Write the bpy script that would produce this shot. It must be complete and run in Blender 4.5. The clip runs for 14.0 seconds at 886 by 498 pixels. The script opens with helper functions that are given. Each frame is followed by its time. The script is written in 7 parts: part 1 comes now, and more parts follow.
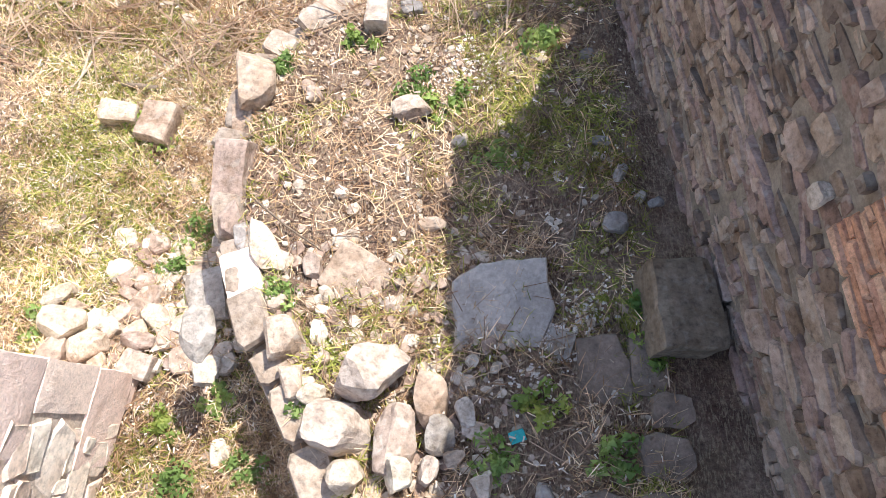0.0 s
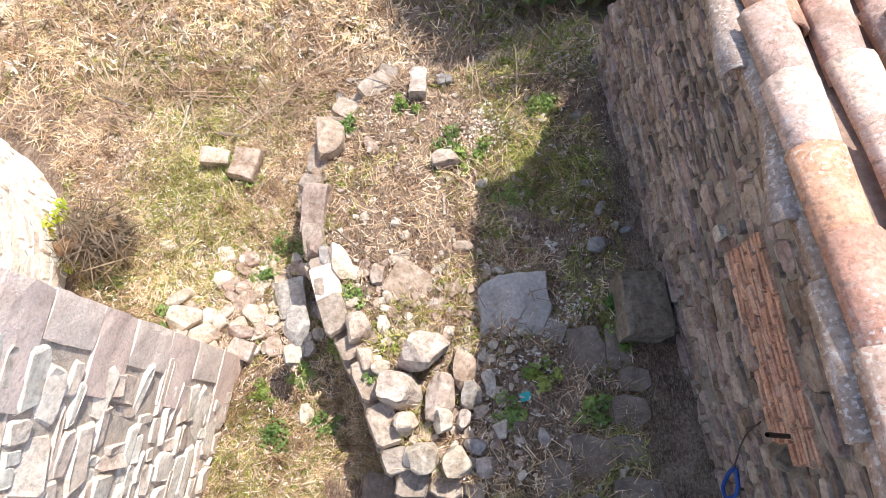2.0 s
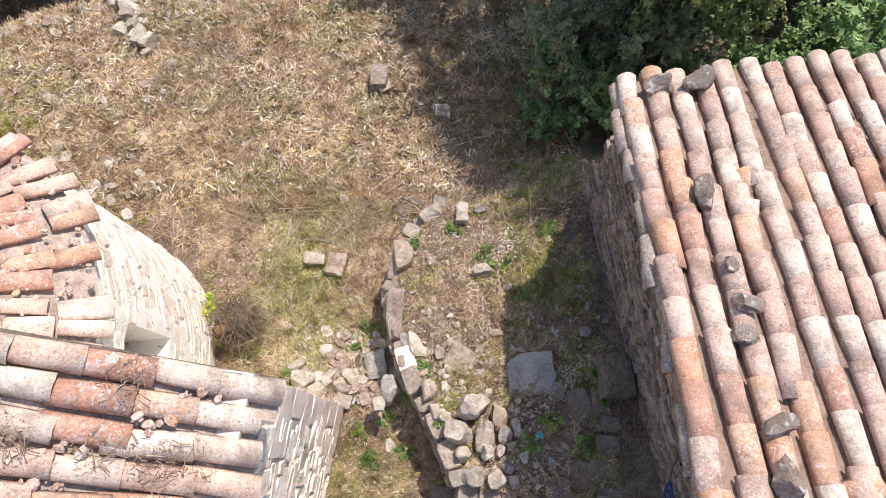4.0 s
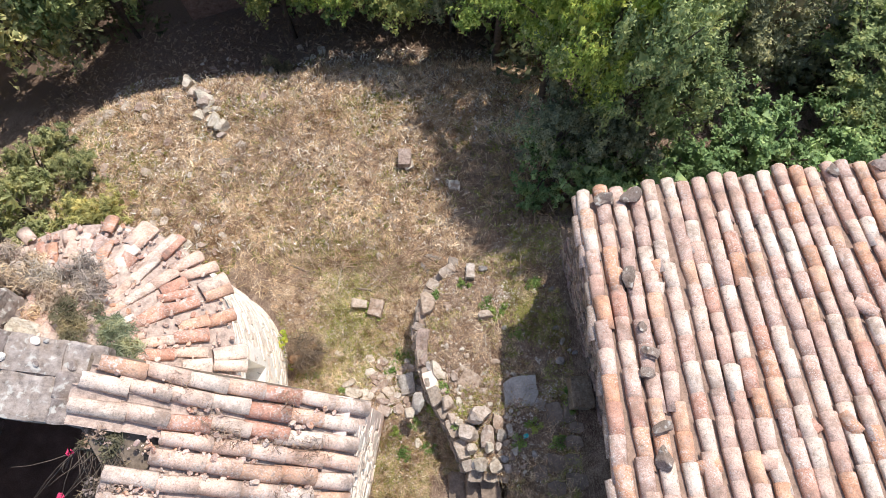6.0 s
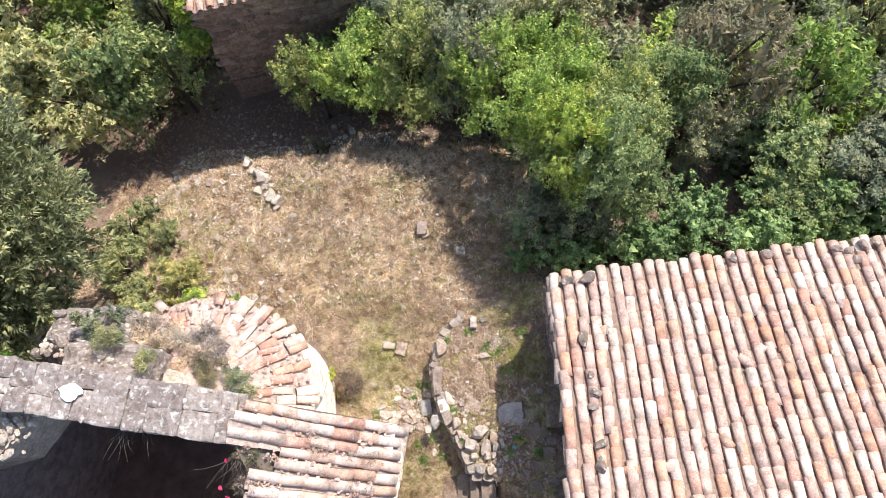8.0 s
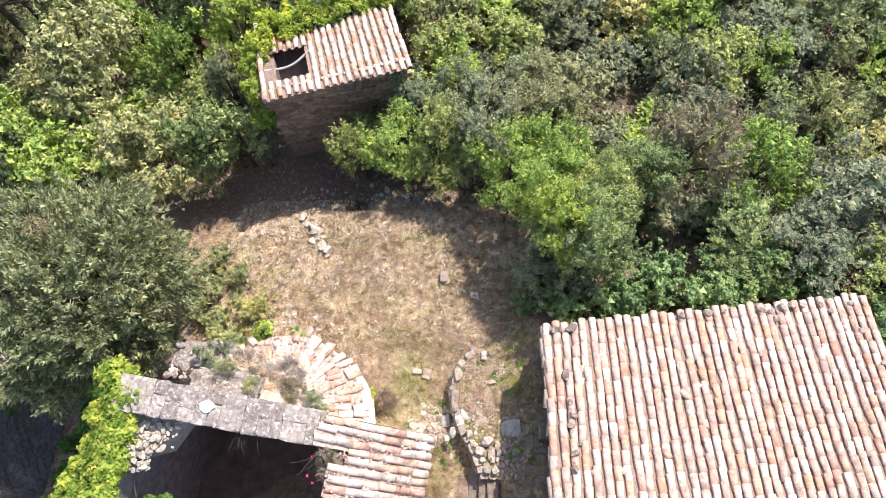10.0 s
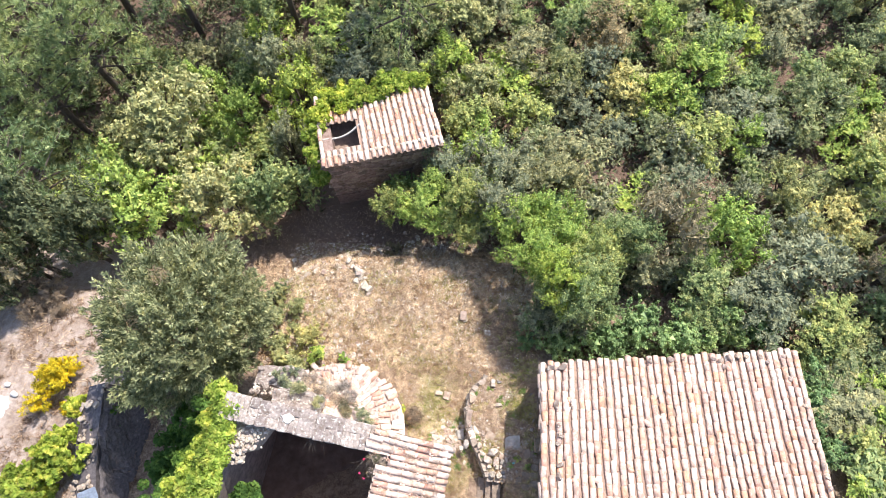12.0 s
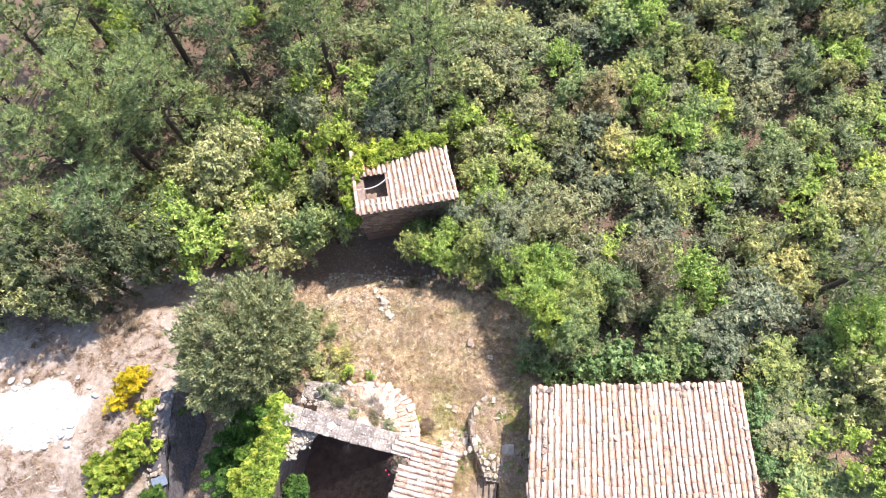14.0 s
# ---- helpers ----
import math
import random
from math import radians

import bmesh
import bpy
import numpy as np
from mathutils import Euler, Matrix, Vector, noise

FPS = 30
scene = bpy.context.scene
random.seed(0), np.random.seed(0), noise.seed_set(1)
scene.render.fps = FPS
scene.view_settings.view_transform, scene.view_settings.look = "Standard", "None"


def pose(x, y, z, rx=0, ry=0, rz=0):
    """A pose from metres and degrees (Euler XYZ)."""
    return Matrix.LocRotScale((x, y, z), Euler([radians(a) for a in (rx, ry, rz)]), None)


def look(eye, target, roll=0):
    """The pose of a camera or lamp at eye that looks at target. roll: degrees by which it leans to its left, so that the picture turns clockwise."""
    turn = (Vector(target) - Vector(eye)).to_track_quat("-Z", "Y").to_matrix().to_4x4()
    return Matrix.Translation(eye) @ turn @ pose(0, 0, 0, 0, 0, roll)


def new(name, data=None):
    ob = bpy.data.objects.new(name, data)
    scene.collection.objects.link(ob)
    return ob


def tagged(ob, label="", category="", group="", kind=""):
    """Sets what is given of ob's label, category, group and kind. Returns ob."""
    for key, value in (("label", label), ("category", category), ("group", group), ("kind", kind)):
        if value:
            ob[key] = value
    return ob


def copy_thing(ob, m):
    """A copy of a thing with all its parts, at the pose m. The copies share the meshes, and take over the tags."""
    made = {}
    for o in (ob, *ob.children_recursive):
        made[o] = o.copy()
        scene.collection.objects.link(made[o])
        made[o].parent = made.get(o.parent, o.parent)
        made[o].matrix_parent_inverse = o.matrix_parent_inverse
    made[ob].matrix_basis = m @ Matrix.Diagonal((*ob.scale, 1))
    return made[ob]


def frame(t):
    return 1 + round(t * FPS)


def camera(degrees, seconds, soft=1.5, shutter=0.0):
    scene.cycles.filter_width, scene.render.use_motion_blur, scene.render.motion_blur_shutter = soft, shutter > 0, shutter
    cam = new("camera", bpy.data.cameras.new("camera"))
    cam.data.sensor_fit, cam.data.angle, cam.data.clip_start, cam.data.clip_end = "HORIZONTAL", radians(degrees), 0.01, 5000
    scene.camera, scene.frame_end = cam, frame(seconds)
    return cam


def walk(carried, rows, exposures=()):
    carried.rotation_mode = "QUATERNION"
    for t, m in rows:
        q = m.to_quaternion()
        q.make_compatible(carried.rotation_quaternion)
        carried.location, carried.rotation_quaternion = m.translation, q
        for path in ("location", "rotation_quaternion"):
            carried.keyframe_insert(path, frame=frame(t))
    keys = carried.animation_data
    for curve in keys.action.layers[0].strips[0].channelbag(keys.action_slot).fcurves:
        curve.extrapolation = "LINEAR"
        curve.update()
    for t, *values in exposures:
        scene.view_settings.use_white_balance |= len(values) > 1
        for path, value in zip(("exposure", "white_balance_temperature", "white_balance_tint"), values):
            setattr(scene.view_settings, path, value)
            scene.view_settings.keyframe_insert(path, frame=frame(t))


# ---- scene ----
cam = camera(66.8, 14.0, soft=0.5)
METRES, EYE, TILT, LEAN, TURN = 24.0, 3.2, -75.0, 0.0, 0.0
ROWS = [
    (0.0, 0.0, 0.0, 0.0, 0.0, 0.0, -0.0),
    (0.5, -0.0034, -0.0004, -0.001, -0.02, 0.07, 0.01),
    (1.0, -0.0058, -0.013, -0.0023, 0.14, 0.11, -0.03),
    (1.5, -0.0062, -0.0316, -0.0016, 0.24, 0.2, 0.01),
    (2.0, -0.0068, -0.0533, 0.0032, 0.37, 0.36, 0.04),
    (2.5, -0.0091, -0.0743, 0.0125, 0.39, 0.38, 0.15),
    (3.0, -0.0145, -0.0985, 0.0226, 0.13, 0.65, 0.08),
    (3.5, -0.0203, -0.1229, 0.0304, -0.06, 0.84, 0.06),
    (4.0, -0.026, -0.1503, 0.0369, -0.12, 0.96, 0.08),
    (6.5, -0.035, -0.2972, 0.0729, -0.0, 1.36, 0.15),
    (7.0, -0.0371, -0.3338, 0.0838, -0.03, 1.43, 0.21),
    (7.5, -0.0393, -0.368, 0.0944, -0.04, 1.49, 0.25),
    (8.0, -0.0412, -0.4051, 0.1063, 0.07, 1.55, 0.06),
    (10.5, -0.0589, -0.6153, 0.1606, 0.83, 2.1, -1.89),
    (11.0, -0.063, -0.6633, 0.174, 1.05, 2.14, -2.42),
    (11.5, -0.0665, -0.7075, 0.1868, 1.28, 2.2, -3.08),
    (12.0, -0.0704, -0.7562, 0.202, 1.48, 2.2, -3.78),
    (12.5, -0.0732, -0.8025, 0.216, 1.69, 2.22, -4.4),
    (13.0, -0.0755, -0.8544, 0.2297, 1.81, 2.24, -4.86),
    (13.5, -0.078, -0.9032, 0.2419, 1.87, 2.22, -5.22),
    (14.0, -0.0795, -0.9564, 0.2571, 2.03, 2.23, -5.53),
]
EXPOSURES = [(0.0, 1.3), (1.5, 1.22), (3.0, 0.84), (4.0, 0.58), (6.5, 0.6), (8.0, 0.84), (10.5, 1.06), (14.0, 1.29)]
walk(cam, [(t, pose(0, 0, EYE, TILT, LEAN, TURN) @ pose(METRES * x, METRES * y, METRES * z, 90 + pitch, roll, yaw)) for t, x, y, z, yaw, pitch, roll in ROWS], EXPOSURES)

# ---- light: clear sky, high sun from the far right of the clearing ----
SUN = Vector((0.38, 0.65, 1.0)).normalized()
world = bpy.data.worlds.new("world")
scene.world = world
world.use_nodes = True
wn, wl = world.node_tree.nodes, world.node_tree.links
sky = wn.new("ShaderNodeTexSky")
sky.sky_type, sky.sun_disc = "NISHITA", False
sky.sun_elevation = math.asin(SUN.z)
sky.sun_rotation = math.atan2(SUN.x, SUN.y)
wl.new(sky.outputs[0], wn["Background"].inputs[0])
wn["Background"].inputs[1].default_value = 0.15
sun = new("sun", bpy.data.lights.new("sun", "SUN"))
sun.data.energy, sun.data.angle, sun.data.color = 3.25, radians(0.5), (1.0, 0.95, 0.87)
sun.matrix_world = look(SUN * 60, (0, 0, 0))

# ---- materials ----
def mat(name, rough=0.9):
    m = bpy.data.materials.new(name)
    m.use_nodes = True
    n = m.node_tree.nodes
    n["Principled BSDF"].inputs["Roughness"].default_value = rough
    n["Principled BSDF"].inputs["Specular IOR Level"].default_value = 0.25
    return m, n, m.node_tree.links, n["Principled BSDF"]


def noise_tex(n, l, scale, detail=4, rough=0.6, vec=None, dist=0.0):
    t = n.new("ShaderNodeTexNoise")
    t.inputs["Scale"].default_value, t.inputs["Detail"].default_value = scale, detail
    t.inputs["Roughness"].default_value, t.inputs["Distortion"].default_value = rough, dist
    if vec is not None:
        l.new(vec, t.inputs["Vector"])
    return t


def ramp(n, l, src, stops, mode="LINEAR"):
    r = n.new("ShaderNodeValToRGB")
    r.color_ramp.interpolation = mode
    e = r.color_ramp.elements
    while len(e) < len(stops):
        e.new(0.5)
    for el, (p, c) in zip(e, stops):
        el.position, el.color = p, (c, c, c, 1) if isinstance(c, (int, float)) else (*c, 1)
    l.new(src, r.inputs[0])
    return r.outputs[0]


def mix(n, l, fac, a, b, mode="MIX"):
    m = n.new("ShaderNodeMix")
    m.data_type, m.blend_type = "RGBA", mode
    for i, v in ((0, fac), (6, a), (7, b)):
        if isinstance(v, (int, float)):
            m.inputs[i].default_value = v
        elif isinstance(v, tuple):
            m.inputs[i].default_value = (*v, 1)
        else:
            l.new(v, m.inputs[i])
    return m.outputs[2]


def bump(n, l, bsdf, height, strength, distance):
    b = n.new("ShaderNodeBump")
    b.inputs["Strength"].default_value, b.inputs["Distance"].default_value = strength, distance
    l.new(height, b.inputs["Height"])
    l.new(b.outputs[0], bsdf.inputs["Normal"])


def where(n):
    return n.new("ShaderNodeNewGeometry").outputs["Position"]


def rand_of(n, joined):
    return n.new("ShaderNodeNewGeometry").outputs["Random Per Island"] if joined else n.new("ShaderNodeObjectInfo").outputs["Random"]


def stone_mat(name, cols, lichen=0.25, joined=False, grain=30, wear=1.0):
    """Weathered stone: one of cols for each piece, blotches, pits and pale lichen."""
    m, n, l, b = mat(name)
    p = where(n)
    r = rand_of(n, joined)
    k = len(cols)
    base = ramp(n, l, r, [(i / k, c) for i, c in enumerate(cols)], "CONSTANT")
    big = noise_tex(n, l, 7, 5, 0.65, p)
    fine = noise_tex(n, l, grain, 5, 0.7, p)
    c = mix(n, l, 1.0, base, ramp(n, l, big.outputs[0], [(0.3, (0.62, 0.55, 0.48)), (0.5, (0.95, 0.92, 0.9)), (0.68, (1.2, 1.2, 1.2))]), "MULTIPLY") if wear == 1.0 else mix(n, l, wear, base, ramp(n, l, big.outputs[0], [(0.3, (0.7, 0.62, 0.56)), (0.5, (1.0, 0.98, 0.96)), (0.68, (1.1, 1.1, 1.1))]), "MULTIPLY")
    c = mix(n, l, 0.85 * wear, c, ramp(n, l, fine.outputs[0], [(0.3, 0.45), (0.48, 0.95), (0.62, 1.2)]), "MULTIPLY")
    li = noise_tex(n, l, 16, 3, 0.5, p, 0.4)
    c = mix(n, l, ramp(n, l, li.outputs[0], [(0.56, 0.0), (0.66, lichen)]), c, (0.62, 0.6, 0.54))
    l.new(c, b.inputs["Base Color"])
    bump(n, l, b, mix(n, l, 0.4, fine.outputs[0], big.outputs[0]), 0.8, 0.012)
    return m


def tile_mat(name, joined=False, grey=False, pale=False):
    """Old clay roof tile: pink to orange, bleached, with pale lichen rosettes and rusty and dark specks."""
    m, n, l, b = mat(name, 0.85)
    p = where(n)
    r = rand_of(n, joined)
    cols = [(0.54, 0.345, 0.28), (0.60, 0.42, 0.345), (0.60, 0.32, 0.20), (0.56, 0.385, 0.32), (0.66, 0.49, 0.395), (0.50, 0.265, 0.195), (0.62, 0.44, 0.365), (0.70, 0.56, 0.47), (0.46, 0.315, 0.265), (0.63, 0.385, 0.265), (0.57, 0.38, 0.305), (0.72, 0.60, 0.51)]
    if grey:
        cols = [(0.408, 0.306, 0.253), (0.459, 0.339, 0.281), (0.367, 0.281, 0.234)]
    if pale:
        cols = [(0.639, 0.459, 0.37), (0.697, 0.53, 0.438), (0.619, 0.371, 0.253), (0.736, 0.6, 0.505), (0.581, 0.3, 0.193), (0.678, 0.486, 0.388), (0.716, 0.565, 0.472), (0.542, 0.265, 0.185), (0.659, 0.441, 0.337), (0.756, 0.627, 0.539)]
    base = ramp(n, l, r, [(i / len(cols), c) for i, c in enumerate(cols)], "CONSTANT")
    base = mix(n, l, 0.1, base, tuple(sum(q[i] for q in cols) / len(cols) for i in range(3)))
    big = noise_tex(n, l, 6, 5, 0.65, p)
    c = mix(n, l, 1.0, base, ramp(n, l, big.outputs[0], [(0.3, (0.68, 0.62, 0.58)), (0.5, (0.97, 0.95, 0.94)), (0.7, (1.2, 1.2, 1.18))]), "MULTIPLY")
    fine = noise_tex(n, l, 70, 4, 0.7, p)
    c = mix(n, l, 0.8, c, ramp(n, l, fine.outputs[0], [(0.32, 0.55), (0.5, 1.0), (0.66, 1.25)]), "MULTIPLY")
    area = noise_tex(n, l, 2.2, 3, 0.6, p)
    bl = noise_tex(n, l, 13, 4, 0.65, p, 0.6)
    c = mix(n, l, mix(n, l, 1.0, ramp(n, l, bl.outputs[0], [(0.5, 0.0), (0.62, 0.75)]), ramp(n, l, area.outputs[0], [(0.36, 0.1), (0.6, 0.75)]), "MULTIPLY"), c, (0.62, 0.515, 0.465))
    sp = noise_tex(n, l, 62, 2, 0.5, p)
    c = mix(n, l, mix(n, l, 1.0, ramp(n, l, sp.outputs[0], [(0.57, 0.0), (0.63, 0.9)]), ramp(n, l, area.outputs[0], [(0.4, 0.4 if grey else 0.1), (0.58, 0.8)]), "MULTIPLY"), c, (0.70, 0.64, 0.605))
    ru = noise_tex(n, l, 48, 2, 0.5, p, 0.4)
    c = mix(n, l, ramp(n, l, ru.outputs[0], [(0.65, 0.0), (0.71, 0.6)]), c, (0.24, 0.14, 0.09))
    gr = noise_tex(n, l, 3.4, 5, 0.7, p, 0.3)
    c = mix(n, l, ramp(n, l, gr.outputs[0], [(0.52, 0.0), (0.64, 0.55)]), c, (0.22, 0.155, 0.12))
    dk = noise_tex(n, l, 21, 4, 0.7, p, 0.5)
    c = mix(n, l, ramp(n, l, dk.outputs[0], [(0.57, 0.0), (0.67, 0.55)]), c, (0.17, 0.14, 0.12))
    l.new(c, b.inputs["Base Color"])
    bump(n, l, b, fine.outputs[0], 0.5, 0.006)
    return m


def leaf_mat(name, cols, glow=0.35):
    """Leaves: a shade for each leaf and each plant, lit through from behind."""
    m, n, l, b = mat(name, 0.75)
    b.inputs["Specular IOR Level"].default_value = 0.12
    isl = rand_of(n, True)
    shoot = noise_tex(n, l, 4.5, 2, 0.5, where(n))
    fac = mix(n, l, 0.6, isl, ramp(n, l, shoot.outputs[0], [(0.34, 0.0), (0.66, 1.0)]))
    c = ramp(n, l, fac, [(i / max(1, len(cols) - 1), c) for i, c in enumerate(cols)])
    c = mix(n, l, 1.0, c, ramp(n, l, shoot.outputs[0], [(0.36, (0.78, 0.8, 0.82)), (0.52, (1.0, 1.0, 1.0)), (0.66, (1.2, 1.12, 0.96))]), "MULTIPLY")
    ob = rand_of(n, False)
    c = mix(n, l, 1.0, c, ramp(n, l, ob, [(0.0, (0.8, 0.85, 0.85)), (0.5, (1.0, 1.0, 1.0)), (1.0, (1.2, 1.1, 0.9))]), "MULTIPLY")
    big = noise_tex(n, l, 1.3, 2, 0.5, where(n))
    c = mix(n, l, 1.0, c, ramp(n, l, big.outputs[0], [(0.3, 0.75), (0.7, 1.25)]), "MULTIPLY")
    l.new(c, b.inputs["Base Color"])
    tr = n.new("ShaderNodeBsdfTranslucent")
    l.new(mix(n, l, 1.0, c, (1.08, 1.08, 0.82), "MULTIPLY"), tr.inputs[0])
    ms = n.new("ShaderNodeMixShader")
    ms.inputs[0].default_value = glow
    l.new(b.outputs[0], ms.inputs[1])
    l.new(tr.outputs[0], ms.inputs[2])
    l.new(ms.outputs[0], n["Material Output"].inputs[0])
    return m


def ground_mat():
    """Dry earth under matted straw, with greener patches; tree shade painted dark in the wood, pale dusty earth on the
    lower slope.
    """
    m, n, l, b = mat("dry_ground", 1.0)
    p = where(n)
    big = noise_tex(n, l, 0.7, 4, 0.6, p)
    mid = noise_tex(n, l, 5, 5, 0.65, p)
    fine = noise_tex(n, l, 55, 5, 0.75, p)
    st = n.new("ShaderNodeMapping")
    st.inputs["Scale"].default_value = (1, 0.25, 1)
    l.new(p, st.inputs[0])
    straw = noise_tex(n, l, 70, 4, 0.6, st.outputs[0], 1.2)
    c = ramp(n, l, mid.outputs[0], [(0.3, (0.12, 0.072, 0.054)), (0.5, (0.23, 0.15, 0.112)), (0.68, (0.40, 0.29, 0.225))])
    c = mix(n, l, ramp(n, l, straw.outputs[0], [(0.48, 0.0), (0.6, 0.6)]), c, (0.50, 0.39, 0.27))
    c = mix(n, l, ramp(n, l, big.outputs[0], [(0.54, 0.0), (0.68, 0.25)]), c, (0.19, 0.17, 0.07))
    xyz = n.new("ShaderNodeSeparateXYZ")
    l.new(p, xyz.inputs[0])

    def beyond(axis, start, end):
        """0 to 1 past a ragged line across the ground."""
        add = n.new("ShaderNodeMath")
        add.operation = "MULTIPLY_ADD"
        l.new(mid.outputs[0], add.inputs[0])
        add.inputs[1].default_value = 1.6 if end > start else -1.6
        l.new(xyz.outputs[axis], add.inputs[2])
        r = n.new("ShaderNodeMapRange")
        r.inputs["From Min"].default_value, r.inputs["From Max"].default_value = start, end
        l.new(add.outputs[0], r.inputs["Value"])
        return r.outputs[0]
    dust = mix(n, l, 1.0, beyond(0, -13.3, -14.8), ramp(n, l, big.outputs[0], [(0.38, 0.25), (0.55, 0.9)]), "MULTIPLY")
    c = mix(n, l, dust, c, ramp(n, l, mid.outputs[0], [(0.35, (0.40, 0.31, 0.265)), (0.6, (0.54, 0.45, 0.40))]))
    c = mix(n, l, 0.9, c, ramp(n, l, fine.outputs[0], [(0.3, 0.4), (0.65, 1.3)]), "MULTIPLY")
    # Dark brown past the clearing's far edge paints the shade under the trees.
    tree_shade = ramp(n, l, fine.outputs[0], [(0.3, (0.08, 0.05, 0.038)), (0.5, (0.18, 0.12, 0.09)), (0.7, (0.32, 0.23, 0.175))])
    c = mix(n, l, beyond(1, 7.9, 8.9), c, tree_shade)
    l.new(c, b.inputs["Base Color"])
    bump(n, l, b, mix(n, l, 0.5, fine.outputs[0], mid.outputs[0]), 1.0, 0.06)
    return m


def plain_mat(name, col, rough=0.8, var=0.35, scale=12, grain=50, bmp=0.4):
    m, n, l, b = mat(name, rough)
    p = where(n)
    a, f = noise_tex(n, l, scale, 5, 0.65, p), noise_tex(n, l, grain, 4, 0.7, p)
    c = mix(n, l, 1.0, col, ramp(n, l, a.outputs[0], [(0.28, 1 - var), (0.7, 1 + var * 0.5)]), "MULTIPLY")
    c = mix(n, l, 0.7, c, ramp(n, l, f.outputs[0], [(0.3, 0.65), (0.65, 1.15)]), "MULTIPLY")
    l.new(c, b.inputs["Base Color"])
    bump(n, l, b, f.outputs[0], bmp, 0.01)
    return m


def strand_mat(name, cols, patch=0.6):
    """Stalks and blades: a shade for each, in duller and brighter patches."""
    m, n, l, b = mat(name, 0.7)
    c = ramp(n, l, rand_of(n, True), [(i / max(1, len(cols) - 1), c) for i, c in enumerate(cols)])
    big = noise_tex(n, l, 1.1, 4, 0.65, where(n))
    c = mix(n, l, patch, c, ramp(n, l, big.outputs[0], [(0.34, (0.64, 0.54, 0.46)), (0.5, (0.95, 0.92, 0.9)), (0.64, (1.2, 1.2, 1.18))]), "MULTIPLY")
    mid = noise_tex(n, l, 5, 4, 0.65, where(n))
    c = mix(n, l, patch, c, ramp(n, l, mid.outputs[0], [(0.36, (0.42, 0.34, 0.29)), (0.5, (1.0, 0.98, 0.96)), (0.62, (1.25, 1.25, 1.25))]), "MULTIPLY")
    l.new(c, b.inputs["Base Color"])
    return m


def render_mat():
    """Flaking lime render: pale skin over rubble, pitted and cracked."""
    m, n, l, b = mat("old_lime_render", 0.95)
    p = where(n)
    big, pit, fine = noise_tex(n, l, 5, 4, 0.6, p), noise_tex(n, l, 17, 3, 0.55, p, 0.8), noise_tex(n, l, 60, 4, 0.7, p)
    c = ramp(n, l, big.outputs[0], [(0.3, (0.74, 0.66, 0.57)), (0.5, (0.82, 0.77, 0.70)), (0.7, (0.86, 0.82, 0.76))])
    c = mix(n, l, 1.0, c, ramp(n, l, pit.outputs[0], [(0.30, 0.5), (0.35, 1.0)]), "MULTIPLY")
    c = mix(n, l, 0.5, c, ramp(n, l, fine.outputs[0], [(0.3, 0.75), (0.55, 1.1)]), "MULTIPLY")
    l.new(c, b.inputs["Base Color"])
    bump(n, l, b, mix(n, l, 0.3, pit.outputs[0], fine.outputs[0]), 0.7, 0.03)
    return m


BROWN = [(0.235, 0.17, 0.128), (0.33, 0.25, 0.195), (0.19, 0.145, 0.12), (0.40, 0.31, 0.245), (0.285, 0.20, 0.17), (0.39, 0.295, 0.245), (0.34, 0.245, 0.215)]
PALE = [(0.52, 0.46, 0.38), (0.45, 0.39, 0.32), (0.58, 0.52, 0.43), (0.48, 0.41, 0.36), (0.42, 0.34, 0.29)]
M_TILE_G = tile_mat("grey_lichened_tile", False, True)
M_PAN = plain_mat("dirty_channel_tile", (0.36, 0.245, 0.19), 0.95, 0.4)
M_TILE, M_TILE_J = tile_mat("clay_tile"), tile_mat("clay_tile_joined", True)
M_TILE_P, M_TILE_PJ = tile_mat("bleached_tile", pale=True), tile_mat("bleached_tile_joined", True, pale=True)
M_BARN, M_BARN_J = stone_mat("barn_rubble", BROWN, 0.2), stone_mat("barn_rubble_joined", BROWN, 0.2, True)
M_PALE, M_PALE_J = stone_mat("pale_rubble", PALE, 0.35), stone_mat("pale_rubble_joined", PALE, 0.35, True)
M_QUOIN = stone_mat("pink_sandstone", [(0.86, 0.69, 0.61), (0.82, 0.64, 0.56), (0.87, 0.72, 0.63), (0.84, 0.67, 0.60)], 0.1, grain=60, wear=0.55)
M_CHAPEL, M_CHAPEL_J = (stone_mat("pale_chapel_rubble" + s, [(0.84, 0.74, 0.64), (0.80, 0.68, 0.58), (0.86, 0.79, 0.69), (0.80, 0.66, 0.56)], 0.2, s != "", 30, 0.85) for s in ("", "_joined"))
M_WHITE = stone_mat("white_limestone", [(0.56, 0.49, 0.41), (0.60, 0.54, 0.46), (0.50, 0.415, 0.335), (0.55, 0.485, 0.42), (0.45, 0.365, 0.30)], 0.35, grain=45)
M_TAN = stone_mat("tan_sandstone", [(0.38, 0.29, 0.23), (0.42, 0.33, 0.26), (0.36, 0.28, 0.24)], 0.2)
M_GREY = stone_mat("grey_flagstone", [(0.32, 0.30, 0.28), (0.36, 0.33, 0.30), (0.30, 0.28, 0.27)], 0.2)
M_DARK = stone_mat("dark_sandstone", [(0.22, 0.175, 0.13), (0.24, 0.19, 0.145)], 0.1)
M_BLACK = stone_mat("lichened_dark_stone", [(0.23, 0.18, 0.15), (0.28, 0.22, 0.185), (0.25, 0.195, 0.165)], 0.55, grain=60)
M_CHIP = stone_mat("stone_chips", [(0.495, 0.418, 0.34), (0.414, 0.322, 0.264), (0.558, 0.496, 0.425), (0.342, 0.252, 0.204)], 0.3, True)
